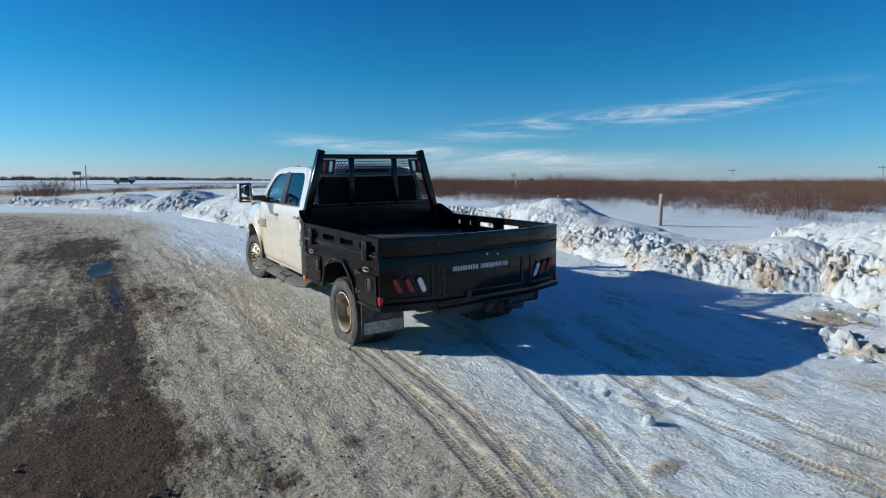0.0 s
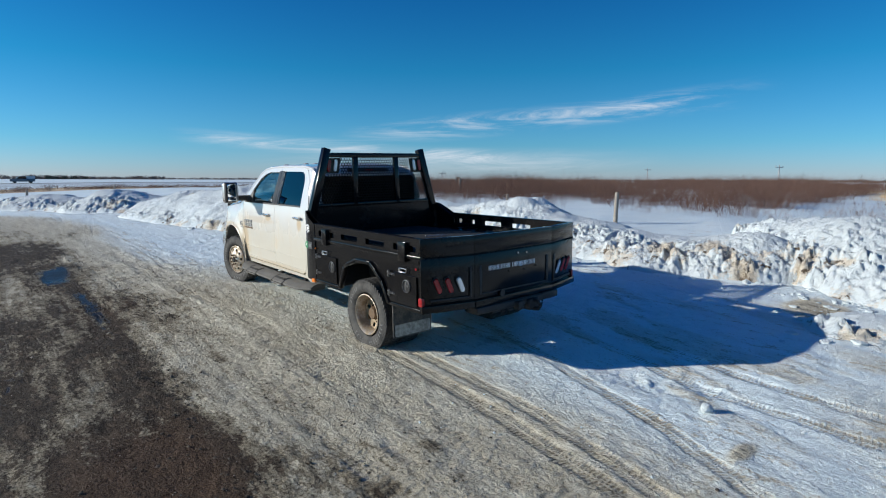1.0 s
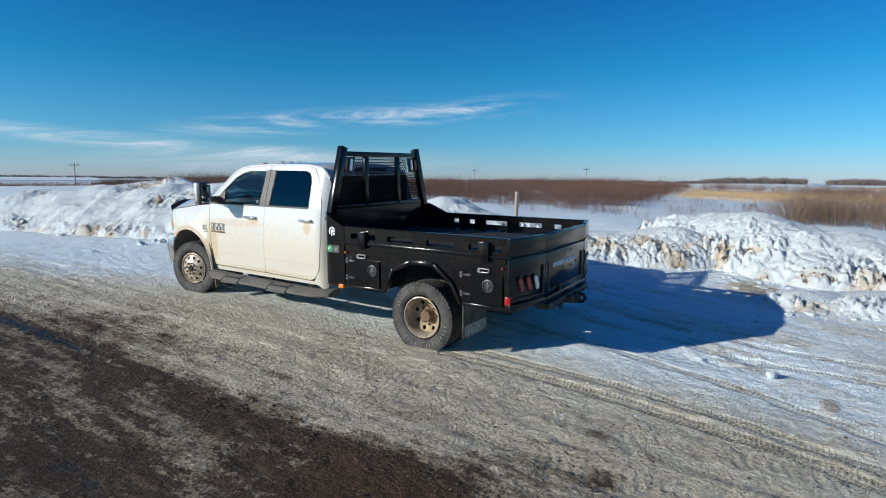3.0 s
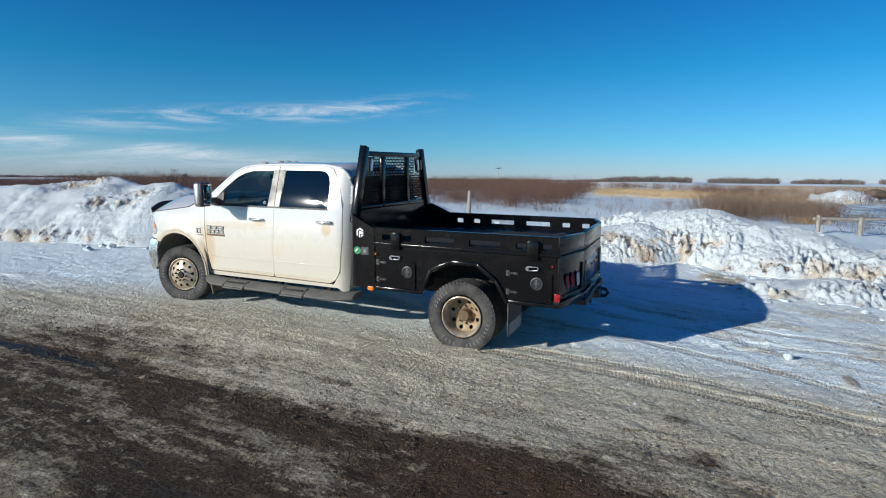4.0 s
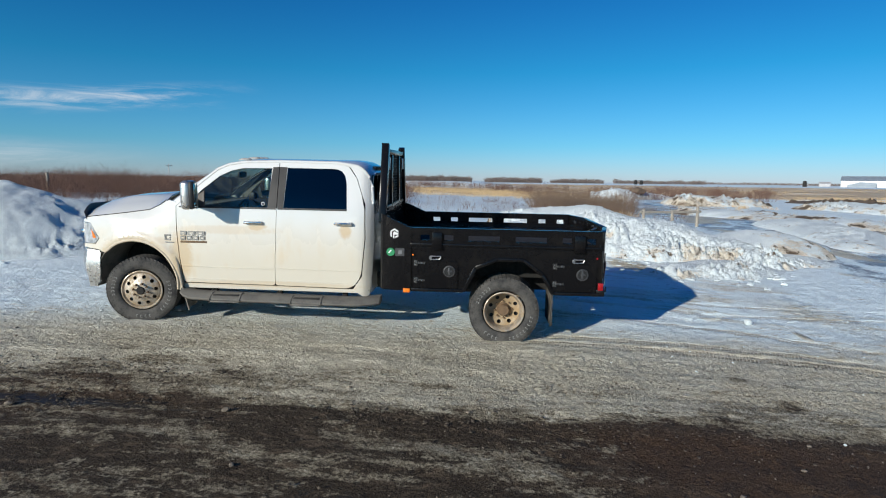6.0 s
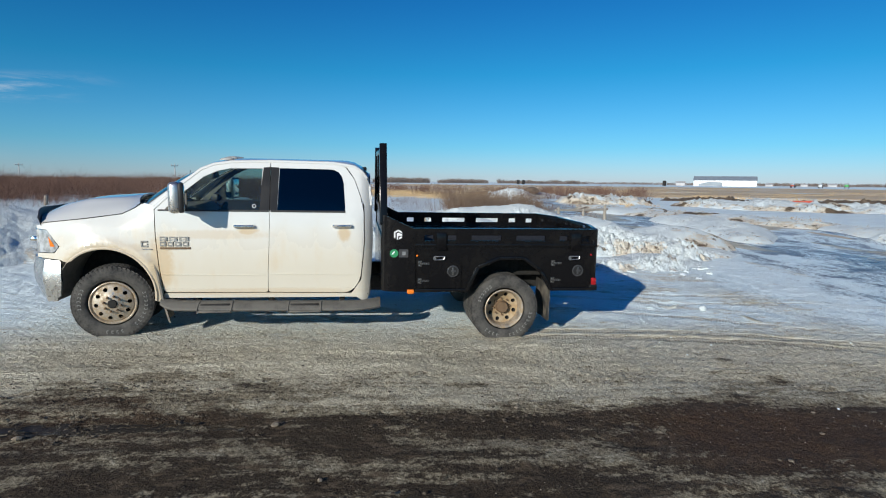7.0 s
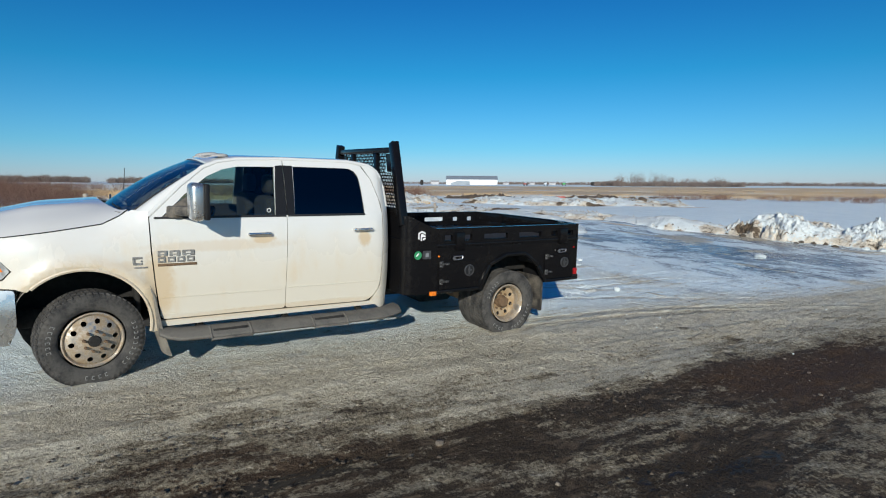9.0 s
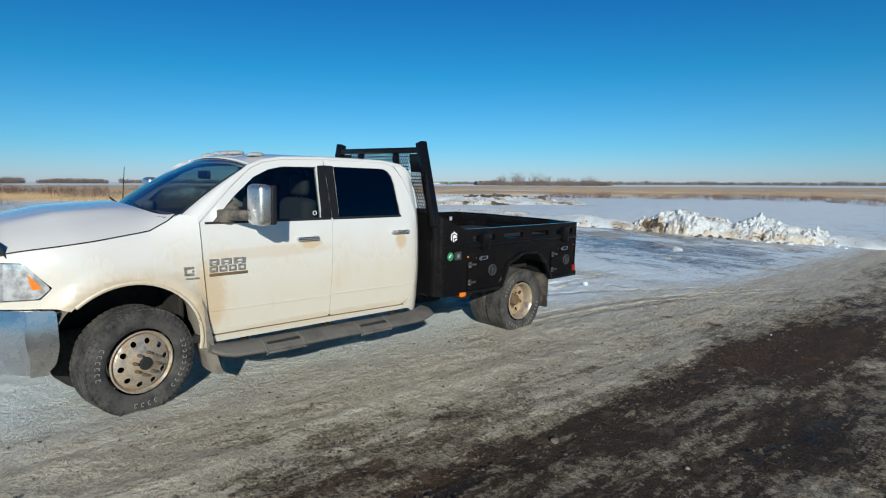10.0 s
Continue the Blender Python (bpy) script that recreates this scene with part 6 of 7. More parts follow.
            tube(bm, [(x + s * 0.012, hy + 0.008, hz_ - 0.034), (x + s * 0.012, hy + 0.008, hz_ + 0.034)], 0.008, 8)
            for dy in (-0.07, -0.035):
                tube(bm, [(x + s * 0.008, hy + dy, hz_), (x + s * 0.017, hy + dy, hz_)], 0.005, 6)
            part("strap_hinge", bm, M_HINGE, door)
            ed = bmesh.new()
            for dz in (-0.03, 0.03):
                tube(ed, [(x + s * 0.013, hy + 0.03, hz_ + dz * 0.6), (x + s * 0.018, hy + 0.03, hz_ + dz * 0.6)], 0.006, 8)
            tube(ed, [(x + s * 0.013, hy - 0.05, hz_), (x + s * 0.019, hy - 0.05, hz_)], 0.006, 8)
            part("hinge_bolts", ed, M_STEEL, door)
        lz = 0.880
        ring = lathe_x([(0.0, 0.068), (-0.010, 0.066), (-0.012, 0.058), (0.004, 0.052)], 28)
        part("latch_ring", ring, M_LATCH, door, m=pose(x + s * 0.007, ly, lz, 0, 0, 0 if s < 0 else 180))
        bm = plate(circle(ly, lz, 0.058, 24), "yz", x + s * 0.004, s * 0.004)
        part("latch_cup", bm, M_BLACKMAT, door)
        bm = bmesh.new()
        box(bm, (x + s * 0.006, ly - 0.011, lz - 0.045), (x + s * 0.016, ly + 0.011, lz + 0.045), 0.005)
        box(bm, (x + s * 0.006, ly - 0.035, lz - 0.008), (x + s * 0.016, ly + 0.02, lz + 0.010), 0.004)
        part("latch_handle", bm, M_LATCH, door)
        # spring bolt that holds the rail
        by = ly + 0.165 if name == "front" else ly + 0.055
        bm = bmesh.new()
        tube(bm, [(x + s * 0.014, by - 0.065, 1.052), (x + s * 0.014, by + 0.05, 1.052), (x + s * 0.014, by + 0.062, 1.04), (x + s * 0.014, by + 0.062, 1.022), (x + s * 0.014, by + 0.05, 1.012), (x + s * 0.014, by - 0.055, 1.018), (x + s * 0.014, by - 0.062, 1.03), (x + s * 0.014, by - 0.07, 1.052)], 0.006, 6)
        tube(bm, [(x + s * 0.004, by + 0.05, 1.03), (x + s * 0.020, by + 0.05, 1.03)], 0.017, 10)
        part("spring_bolt", bm, M_STEEL, sk, "bare steel spring bolt")
    # lamps on the side
    part("amber_marker", boxed((x - s * 0.01, 1.085, Z0 - 0.025), (x + s * 0.02, 1.165, Z0 + 0.022), 0.006), M_AMBER, sk, "amber side marker lamp")
    part("tail_marker", boxed((x - s * 0.03, BR - 0.014, 0.705), (x + s * 0.006, BR + 0.045, 0.79), 0.008), M_RED, sk, "red corner marker lamp")
    for y, z in ((1.055, 1.062), (-1.02, 1.07)):
        part("small_marker", lathe_x([(0.0, 0.012), (-0.008, 0.010), (-0.011, 0.0)], 12), M_AMBER if y > 0 else M_RED, sk, m=pose(x + s * 0.002, y, z, 0, 0, 0 if s < 0 else 180))
    # mud flap behind the dual tyres
    fl = plate(rounded(rect(min(s * 0.62, s * 1.13), 0.255, max(s * 0.62, s * 1.13), 0.70), 0.03), "xz", -0.55, 0.012)
    f = part("rear_mud_flap", fl, M_PLASTIC, truck, "black mud flap with a steel foot plate")
    if s < 0:
        part("flap_plate", plate(rounded(rect(min(s * 0.64, s * 1.11), 0.27, max(s * 0.64, s * 1.11), 0.40), 0.02), "xz", -0.559, 0.006), M_FLAP, f, "scuffed steel foot plate")


for s in (-1, 1):
    bed_side(s)
# added black plate darkens the gap behind the cab; subframe closes between the boxes
part("cab_gap_blackout", boxed((-BW + 0.165, 1.440, Z0 - 0.005), (BW - 0.165, 1.455, ZD + 0.07), 0.002, 1), M_BLACK, truck, "black plate added to darken the gap behind the cab")
part("bed_subframe", boxed((-0.75, -1.05, 0.75), (0.75, 1.45, 1.18), 0.01), M_DARK, truck)

# tail: upper board, lower skirt with lamps, bumper lip
PLAN = [(-BW, BR), (-TAILX, TAILY), (TAILX, TAILY), (BW, BR)]


def tail_sheet(z0, z1, out, thick, name, mat, label=""):
    bm = bmesh.new()
    for (ax, ay), (bx, by) in zip(PLAN, PLAN[1:]):
        a, b = Vector((ax, ay - out, (z0 + z1) / 2)), Vector((bx, by - out, (z0 + z1) / 2))
        beam(bm, a, b, thick, z1 - z0, bevel=0.003)
    return part(name, bm, mat, truck, label)


tail_sheet(ZD + 0.010, ZT, -0.012, 0.024, "tail_board", M_BLACK, "black tail board")
# strips added behind the tail board to block the same sun leak
tail_sheet(ZD - 0.06, ZD + 0.046, -0.042, 0.012, "deck_end_light_seal", M_BLACK)
tail_sheet(ZT - 0.006, ZT + 0.004, -0.02, 0.05, "tail_lip", M_BLACK)
tail = tail_sheet(Z0 + 0.05, ZD - 0.012, -0.010, 0.02, "tail_skirt", M_BLACK, "black tail skirt with recessed lamp panels")
tail_sheet(Z0 - 0.01, Z0 + 0.06, -0.02, 0.09, "tail_bumper", M_BLACK, "black step bumper lip")


def on_tail(s, t, z, out=0.0):
    """A place on the angled part of the tail, t from the corner (0) to the bend (1)."""
    a, b = Vector((s * BW, BR, z)), Vector((s * TAILX, TAILY, z))
    n = Vector((-s * (TAILY - BR), -(BW - TAILX), 0)).normalized()
    n = n if n.y < 0 else -n
    return a.lerp(b, t) + n * (out - 0.0), n


for s in (-1, 1):
    # raised frame round the lamp panel
    bm = bmesh.new()
    for t0, t1, z0, z1 in ((0.16, 0.93, 0.745, 0.765), (0.90, 0.94, 0.745, 1.06)):
        a, n = on_tail(s, t0, (z0 + z1) / 2, 0.006)
        b, _ = on_tail(s, t1, (z0 + z1) / 2, 0.006)
        beam(bm, a, b, 0.014, z1 - z0, bevel=0.003)
    part("lamp_panel_frame", bm, M_BLACKMAT, tail)
    for k, mat in enumerate((M_RED, M_RED, M_LENS)):
        t = 0.30 + 0.215 * k
        c, n = on_tail(s, t, 0.895 - 0.003 * k, 0.004)
        lean = 0.45
        d = Vector((0, 0, 1)) * math.cos(lean) + Vector((s * abs(n.y), 0, 0)) * math.sin(lean)
        lamp = bmesh.new()
        pts = []
        for sgn, start in ((1, 0), (-1, math.pi)):
            for j in range(9):
                a = start + math.pi * j / 8
                pts.append((0.029 * math.cos(a), 0.058 * sgn + 0.029 * math.sin(a)))
        ax = d.cross(n).normalized()
        v0 = [lamp.verts.new(c + ax * p + d * q) for p, q in pts]
        v1 = [lamp.verts.new(c + ax * p * 0.8 + d * q * 0.92 + n * 0.014) for p, q in pts]
        lamp.faces.new(v1)
        for j in range(len(pts)):
            lamp.faces.new((v0[j], v0[(j + 1) % len(pts)], v1[(j + 1) % len(pts)], v1[j]))
        part("tail_lamp", lamp, mat, tail, "red oval tail lamp" if mat is M_RED else "clear oval reversing lamp")
        rim = bmesh.new()
        o = [c + ax * p * 1.18 + d * q * 1.10 + n * 0.004 for p, q in pts]
        tube(rim, o + [o[0]], 0.006, 6, False)
        part("lamp_grommet", rim, M_BLACKMAT, tail)

# centre of the tail: ramp door frame, worn silver lettering bars, hitch
yc = TAILY
bm = bmesh.new()
for lo, hi in (((-0.52, yc - 0.008, 0.755), (0.52, yc + 0.01, 0.772)), ((0.50, yc - 0.008, 0.755), (0.535, yc + 0.01, 1.06)), ((-0.535, yc - 0.008, 0.755), (-0.50, yc + 0.01, 1.06))):
    box(bm, lo, hi, 0.003)
part("plate_panel_frame", bm, M_BLACKMAT, tail)
x = -0.40
for k in range(19):
    wide = 0.010 if k in (4, 6, 9, 16) else 0.026
    if k == 9:
        x += 0.022
    bm = boxed((x, yc - 0.006, 0.990), (x + 0.006, yc + 0.003, 1.040), 0)
    if wide > 0.02:
        box(bm, (x + wide - 0.006, yc - 0.006, 0.990), (x + wide, yc + 0.003, 1.040))
        box(bm, (x, yc - 0.006, 1.012), (x + wide, yc + 0.003, 1.018))
    part("lettering_bar", bm, M_LETTERS, tail, smooth=False)
    x += wide + 0.014
part("plate_lamp", boxed((0.05, yc - 0.016, 0.985), (0.10, yc + 0.004, 1.005), 0.004), M_LENS, tail)
for x, z in ((-0.10, 0.955), (0.14, 0.945), (0.33, 0.965), (0.03, 1.135), (0.17, 1.125)):
    part("bolt_head", lathe_x([(-0.012, 0.0), (-0.012, 0.010), (0.0, 0.011)], 6), M_BLACKMAT if z < 1 else M_STEEL, tail, m=pose(x, yc, z, 0, 0, 90))
sock = plate(circle(-0.22, 0.735, 0.035, 20), "xz", yc - 0.010, -0.02)
part("trailer_socket", sock, M_BLACKMAT, tail)
hitch = part("hitch_receiver", boxed((-0.045, yc - 0.10, 0.53), (0.045, yc + 0.25, 0.62), 0.01), M_BLACKMAT, truck, "black tow hitch receiver")
part("step_bumper", boxed((-0.60, yc - 0.045, 0.560), (0.60, yc + 0.10, 0.636), 0.015, 3), M_BLACKMAT, truck, "black step bumper under the tail")
part("hitch_plate", boxed((-0.36, yc - 0.02, 0.53), (0.36, yc + 0.05, 0.66), 0.01), M_BLACKMAT, hitch)
part("pintle_body", boxed((0.14, yc - 0.09, 0.49), (0.30, yc + 0.06, 0.62), 0.02), M_BLACKMAT, hitch)
part("pintle_jaw", tube(bmesh.new(), [(0.22, yc - 0.06, 0.60), (0.22, yc - 0.14, 0.59), (0.22, yc - 0.17, 0.55), (0.22, yc - 0.14, 0.51), (0.22, yc - 0.06, 0.50)], 0.022, 8), M_BLACKMAT, hitch)
for x in (-0.20, 0.38):
    ring = [(x + 0.035 * math.cos(a), yc - 0.03, 0.545 + 0.045 * math.sin(a)) for a in [2 * math.pi * k / 14 for k in range(15)]]
    part("chain_loop", tube(bmesh.new(), ring, 0.009, 6, False), M_BLACKMAT, hitch)
part("bumper_step", boxed((0.40, yc - 0.05, 0.57), (0.66, yc + 0.06, 0.645), 0.012), M_BLACKMAT, truck)
part("spare_carrier", boxed((0.30, -1.05, 0.47), (0.95, -0.62, 0.60), 0.04, 3), M_DARK, truck)
# strap lying on the deck's rear edge and deck anchor
cord = [(-1.02 + 0.016 * k, -0.98 + 0.012 * math.sin(k * 1.9) - 0.006 * k, ZT + 0.012 + 0.006 * math.cos(k * 2.3)) for k in range(14)]
part("tie_wire", tube(bmesh.new(), cord, 0.005, 6), M_STEEL, truck, "loose silvery tie wire")

# headache rack
RY = 1.43
rack_b, rack_t = 1.08, 0.765
ZB, ZTOP = 1.20, 2.308
posts = []
for s in (-1, 1):
    bm = beam(bmesh.new(), (s * (rack_b - 0.055), RY, 1.40), (s * rack_t, RY, ZTOP), 0.10, 0.085, up=(0, 1, 0), bevel=0.008)
    posts.append(part("rack_post", bm, M_BLACK, truck, "leaning black steel rack post"))
rack = part("headboard", plate([(-1.06, ZB), (1.06, ZB), (0.965, 1.545), (-0.965, 1.545)], "xz", RY - 0.01, 0.02), M_BLACK, truck, "solid black headboard plate")


def rack_x(z):
    return rack_b + (rack_t - rack_b) * (z - ZB) / (ZTOP - ZB)


part("rack_top_bar", beam(bmesh.new(), (-rack_x(2.222), RY, 2.222), (rack_x(2.222), RY, 2.222), 0.07, 0.062, bevel=0.006), M_BLACK, rack)
part("rack_mid_bar", beam(bmesh.new(), (-rack_x(1.56), RY, 1.56), (rack_x(1.56), RY, 1.56), 0.05, 0.05, bevel=0.006), M_BLACK, rack)
for s in (-1, 1):
    part("rack_upright", beam(bmesh.new(), (s * 0.355, RY, 1.545), (s * 0.335, RY, 2.20), 0.075, 0.05, up=(0, 1, 0), bevel=0.006), M_BLACK, rack)
    lb = part("lamp_plate", plate(rounded([(s * 0.56, 2.185), (s * (rack_x(2.185) - 0.03), 2.185), (s * (rack_x(1.98) - 0.03), 1.98), (s * 0.60, 1.98)], 0.02), "xz", RY - 0.014, 0.008), M_BLACK, rack)
    for k, mat in ((0, M_RED), (1, M_LENS)):
        c = Vector((s * (0.745 - 0.095 * k), RY - 0.022, 2.085))
        d = Vector((-s * 0.16, 0, 1)).normalized()
        ax = Vector((d.z, 0, -d.x))
        pts = []
        for sgn, start in ((1, 0), (-1, math.pi)):
            for j in range(9):
                a = start + math.pi * j / 8
                pts.append((0.026 * math.cos(a), 0.055 * sgn + 0.026 * math.sin(a)))
        bm = bmesh.new()
        v0 = [bm.verts.new(c + ax * p + d * q) for p, q in pts]
        v1 = [bm.verts.new(c + ax * p * 0.8 + d * q * 0.92 + Vector((0, -0.012, 0))) for p, q in pts]
        bm.faces.new(v1)
        for j in range(len(pts)):
            bm.faces.new((v0[j], v0[(j + 1) % len(pts)], v1[(j + 1) % len(pts)], v1[j]))
        part("rack_lamp", bm, mat, rack, "red oval stop lamp" if mat is M_RED else "clear oval work lamp")


def hex_mesh(inside):
    """Expanded steel sheet of hexagon cells, where inside(x, z) says that the sheet goes on."""
    bm = bmesh.new()
    r = 0.024
    dx, dz = r * math.sqrt(3), r * 1.5
    for j in range(-2, 38):
        for i in range(-30, 31):
            cx = i * dx + (dx / 2 if j % 2 else 0)
            cz = 1.56 + j * dz
            if not inside(cx, cz):
                continue
            o = circle(cx, cz, r, 6, math.pi / 6)
            n = circle(cx, cz, r * 0.70, 6, math.pi / 6)
            a = [bm.verts.new((p, RY - 0.002, q)) for p, q in o]
            b = [bm.verts.new((p, RY - 0.002, q)) for p, q in n]
            c = [bm.verts.new((p, RY + 0.004, q)) for p, q in n]
            for k in range(6):
                m = (k + 1) % 6
                bm.faces.new((a[k], a[m], b[m], b[k]))
                bm.faces.new((b[k], b[m], c[m], c[k]))
    return bm


part("rack_mesh", hex_mesh(lambda x, z: abs(x) < 0.315 and 1.57 < z < 2.205), M_MESH, rack, "black expanded steel mesh")
for s in (-1, 1):
    part("rack_mesh", hex_mesh(lambda x, z: 0.385 < s * x < rack_x(z) - 0.055 and 1.57 < z < 2.205 and not (s * x > 0.575 and z > 1.965)), M_MESH, rack)


# ---------------------------------------------------------------- loose snow, stones and clods
def rock(seed, r, squash=0.7, rough=0.25, sub=2):
    bm = bmesh.new()
    bmesh.ops.create_icosphere(bm, subdivisions=sub, radius=r)
    off = Vector((seed * 3.7, seed * 1.3, seed * 7.1))
    for v in bm.verts:
        n = noise.noise(v.co / r * 0.9 + off) + 0.5 * noise.noise(v.co / r * 2.3 + off)
        v.co *= 1 + rough * n
        v.co.z *= squash
    return bm


def place(bm, x, y, lift=0.0, turn=0.0):
    bmesh.ops.transform(bm, matrix=pose(x, y, gz(x, y) + lift, 0, 0, turn), verts=bm.verts)
    return bm


ob = part("snowball", place(rock(1, 0.05, 0.85, 0.28, 3), 0.012, -3.338, 0.034), M_SNOW)
tagged(ob, "fist-sized lump of clean white snow on packed snow", "snow lump")
for x, y, r in ((1.5, -10.6, 0.13), (2.6, -4.6, 0.06), (2.3, -4.75, 0.05), (3.55, -2.6, 0.06)):
    ob = part("snow_lump", place(rock(9 + x, r, 0.6, 0.5, 3), x, y, r * 0.3), M_SNOW)
    tagged(ob, "loose lump of snow lying on the icy yard", "snow lump", group="loose snow lumps")
ob = part("snow_block", place(rock(6, 0.36, 0.55, 0.45, 3), 2.05, 9.1, 0.10, 20), M_SNOW)
tagged(ob, "broken block of snow lying before the tall snow pile", "snow block")
for k, (x, y, r) in enumerate([(-3.306, 2.34, 0.028), (-4.099, -1.36, 0.020), (-4.09, 1.96, 0.018), (-3.72, -1.95, 0.018), (-3.35, -2.2, 0.016), (-2.62, 2.9, 0.022), (-3.42, 4.05, 0.026), (-3.1, 0.4, 0.018)]):
    ob = part("stone", place(rock(20 + k, r, 0.55, 0.55), x, y, r * 0.1), M_STONE)
    tagged(ob, "small pale stone lying on the muddy gravel", "stone", group="stones on the drive")


def scatter(name, n, seed, where, size, mat, label, category, squash=0.65):
    """Many small lumps as one object; where(rnd) gives a place."""
    rnd = random.Random(seed)
    base = []
    for k in range(5):
        bm = rock(seed + k, 1.0, squash, 0.6, 1)
        bm.verts.ensure_lookup_table()
        base.append((np.array([v.co[:] for v in bm.verts]), np.array([[v.index for v in f.verts] for f in bm.faces])))
        bm.free()
    V, F, c = [], [], 0
    for _ in range(n):
        x, y = where(rnd)
        r = size[0] + (size[1] - size[0]) * rnd.random() ** 2.5
        v, f = base[rnd.randrange(5)]
        a = rnd.random() * 6.28
        rot = np.array([[math.cos(a), -math.sin(a), 0], [math.sin(a), math.cos(a), 0], [0, 0, 1]])
        V.append((v * r) @ rot.T + np.array([x, y, gz(x, y) + r * 0.15]))
        F.append(f + c)
        c += len(v)
    ob = raw(name, np.concatenate(V), np.concatenate(F), mat, smooth=False)
    return tagged(ob, label, category, kind="stuff")


EDGE = [(3.0, 6.0), (3.4, 2.6), (4.0, 1.0), (4.7, -0.3), (4.95, -1.7), (4.3, -2.9), (2.6, -3.6), (2.9, -4.6), (3.4, -5.6)]


def by_edge(rnd):
    k = rnd.random() * (len(EDGE) - 1)
    i = int(k)
    t = k - i
    a, b = EDGE[i], EDGE[i + 1]
    return a[0] + (b[0] - a[0]) * t + rnd.gauss(0.45, 0.3), a[1] + (b[1] - a[1]) * t + rnd.gauss(0, 0.35)


scatter("snow_clods", 700, 101, by_edge, (0.01, 0.075), M_SNOW, "broken snow clods along the foot of the bank", "snow clods")
scatter("snow_clods", 160, 131, lambda r: (r.uniform(-1.5, 7.5), -15.6 - r.random() * 1.8 + r.gauss(0, 0.4)), (0.02, 0.15), M_SNOW, "broken snow clods round the far snow row", "snow clods")
scatter("soil_clods", 120, 141, lambda r: (r.gauss(3.2, 1.3), -16.0 + r.gauss(0, 0.45)), (0.03, 0.13), M_MUDCLOD, "dark lumps of frozen soil in the far snow row", "soil clods")
scatter("snow_clods", 140, 151, lambda r: (r.gauss(2.2, 0.9), r.uniform(8.2, 15)), (0.02, 0.13), M_SNOW, "broken snow clods before the tall snow pile", "snow clods")
scatter("gravel", 800, 171, lambda r: (r.uniform(-5.6, -3.0), r.gauss(-1.0, 2.6)), (0.002, 0.008), M_STONE, "fine pale gravel on the muddy drive", "gravel")
scatter("mud_clods", 1100, 191, lambda r: (r.gauss(-2.7, 1.0), r.uniform(-6, 9)), (0.004, 0.017), M_MUDCLOD, "small dark clods of frozen mud", "mud clods", 0.5)
scatter("mud_clods", 900, 231, lambda r: ((-3.25 + r.gauss(0, 0.13), r.uniform(-2.5, 6)) if r.random() < 0.6 else (-2.75 + r.gauss(0, 0.2), r.gauss(3.6, 0.8))), (0.004, 0.018), M_MUDCLOD, "lumps of frozen mud along the soaked strip", "mud clods", 0.5)
scatter("ice_crumbs", 500, 211, lambda r: (r.gauss(0.2, 1.0), r.uniform(-6, -0.5)), (0.003, 0.014), M_SNOW, "crumbs of ice thrown up beside the tyre tracks", "ice crumbs", 0.6)

# snow heaps and soil farther off
snow_bank("snow_mound", [(7.2, -7.0, 0.55, 1.7), (8.6, -7.9, 0.3, 1.5)], 65, "smooth rounded heap of drifted snow", 0.02, 0.07, 0.07, "snow mound", soft=0.6)
snow_bank("snow_mound", [(14.0, -11.6, 0.30, 1.6), (10.6, -11.2, 0.34, 1.5), (8.2, -10.2, 0.16, 1.0)], 125, "low rounded heap of drifted snow in the yard", 0.02, 0.06, 0.10, "snow mound", soft=0.5)
snow_bank("snow_mound", [(34, -15.5, 0.6, 2.2), (33, -18.5, 0.42, 2.0)], 75, "snow heap with brown soil showing through", 0.25, 0.16, 0.35, "snow mound")
snow_bank("snow_mound", [(28, -22, 0.42, 2.6), (22, -26, 0.5, 2.8), (19, -30, 0.25, 2.4)], 85, "long low heap of white snow with a boulder", 0.05, 0.16, 0.25, "snow mound")
snow_bank("snow_mound", [(46, -13, 0.9, 2.6), (49, -17, 0.5, 2.4)], 95, "distant white snow heap", 0.03, 0.2, 0.3, "snow mound")
snow_bank("snow_mound", [(11.5, -15.2, 0.3, 1.4), (16, -13.5, 0.25, 1.6), (22, -11.5, 0.3, 1.8)], 105, "low snow ridge along a ploughed track", 0.06, 0.12, 0.12, "snow ridge")
snow_bank("soil_mound", [(50, -20, 0.16, 2.0), (48.5, -25, 0.20, 2.2)], 115, "strip of dark churned soil and rubble", 0.0, 0.2, 0.3, "soil heap", M_SOIL)
snow_bank("soil_mound", [(41.5, -27.5, 0.14, 1.5), (39.5, -31.5, 0.20, 1.7)], 145, "strip of churned soil and debris at the yard's far edge", 0.0, 0.16, 0.5, "soil heap", M_SOIL)
snow_bank("soil_mound", [(36.0, -38.5, 0.16, 1.6), (34.5, -42.0, 0.22, 1.8)], 146, "low heap of dark frozen soil at the yard's far edge", 0.0, 0.16, 0.4, "soil heap", M_SOIL)
scatter("soil_clods", 170, 251, lambda r: ((40.5 - 0.42 * (q := r.uniform(-2, 20))) + r.gauss(0, 1.0), -29.0 - q), (0.05, 0.28), M_MUDCLOD, "dark lumps of soil and debris strewn along the far yard edge", "soil clods")
scrap = part("scrap_beam", boxed((-1.6, -0.14, 0.0), (1.6, 0.14, 0.24), 0.02), M_REDIRON, m=pose(35.2, -34.4, gz(35.2, -34.4), 0, 2, 28))
tagged(scrap, "faded red steel scrap lying on churned soil", "scrap")
ob = part("boulder", place(rock(41, 0.35, 0.7, 0.3, 2), 19.6, -28.6, 0.35), M_SOIL)
tagged(ob, "dark boulder on a snow heap", "boulder")
ob = part("boulder", place(rock(44, 0.7, 0.5, 0.3, 2), 45.5, -15.0, 0.75), M_SOIL)
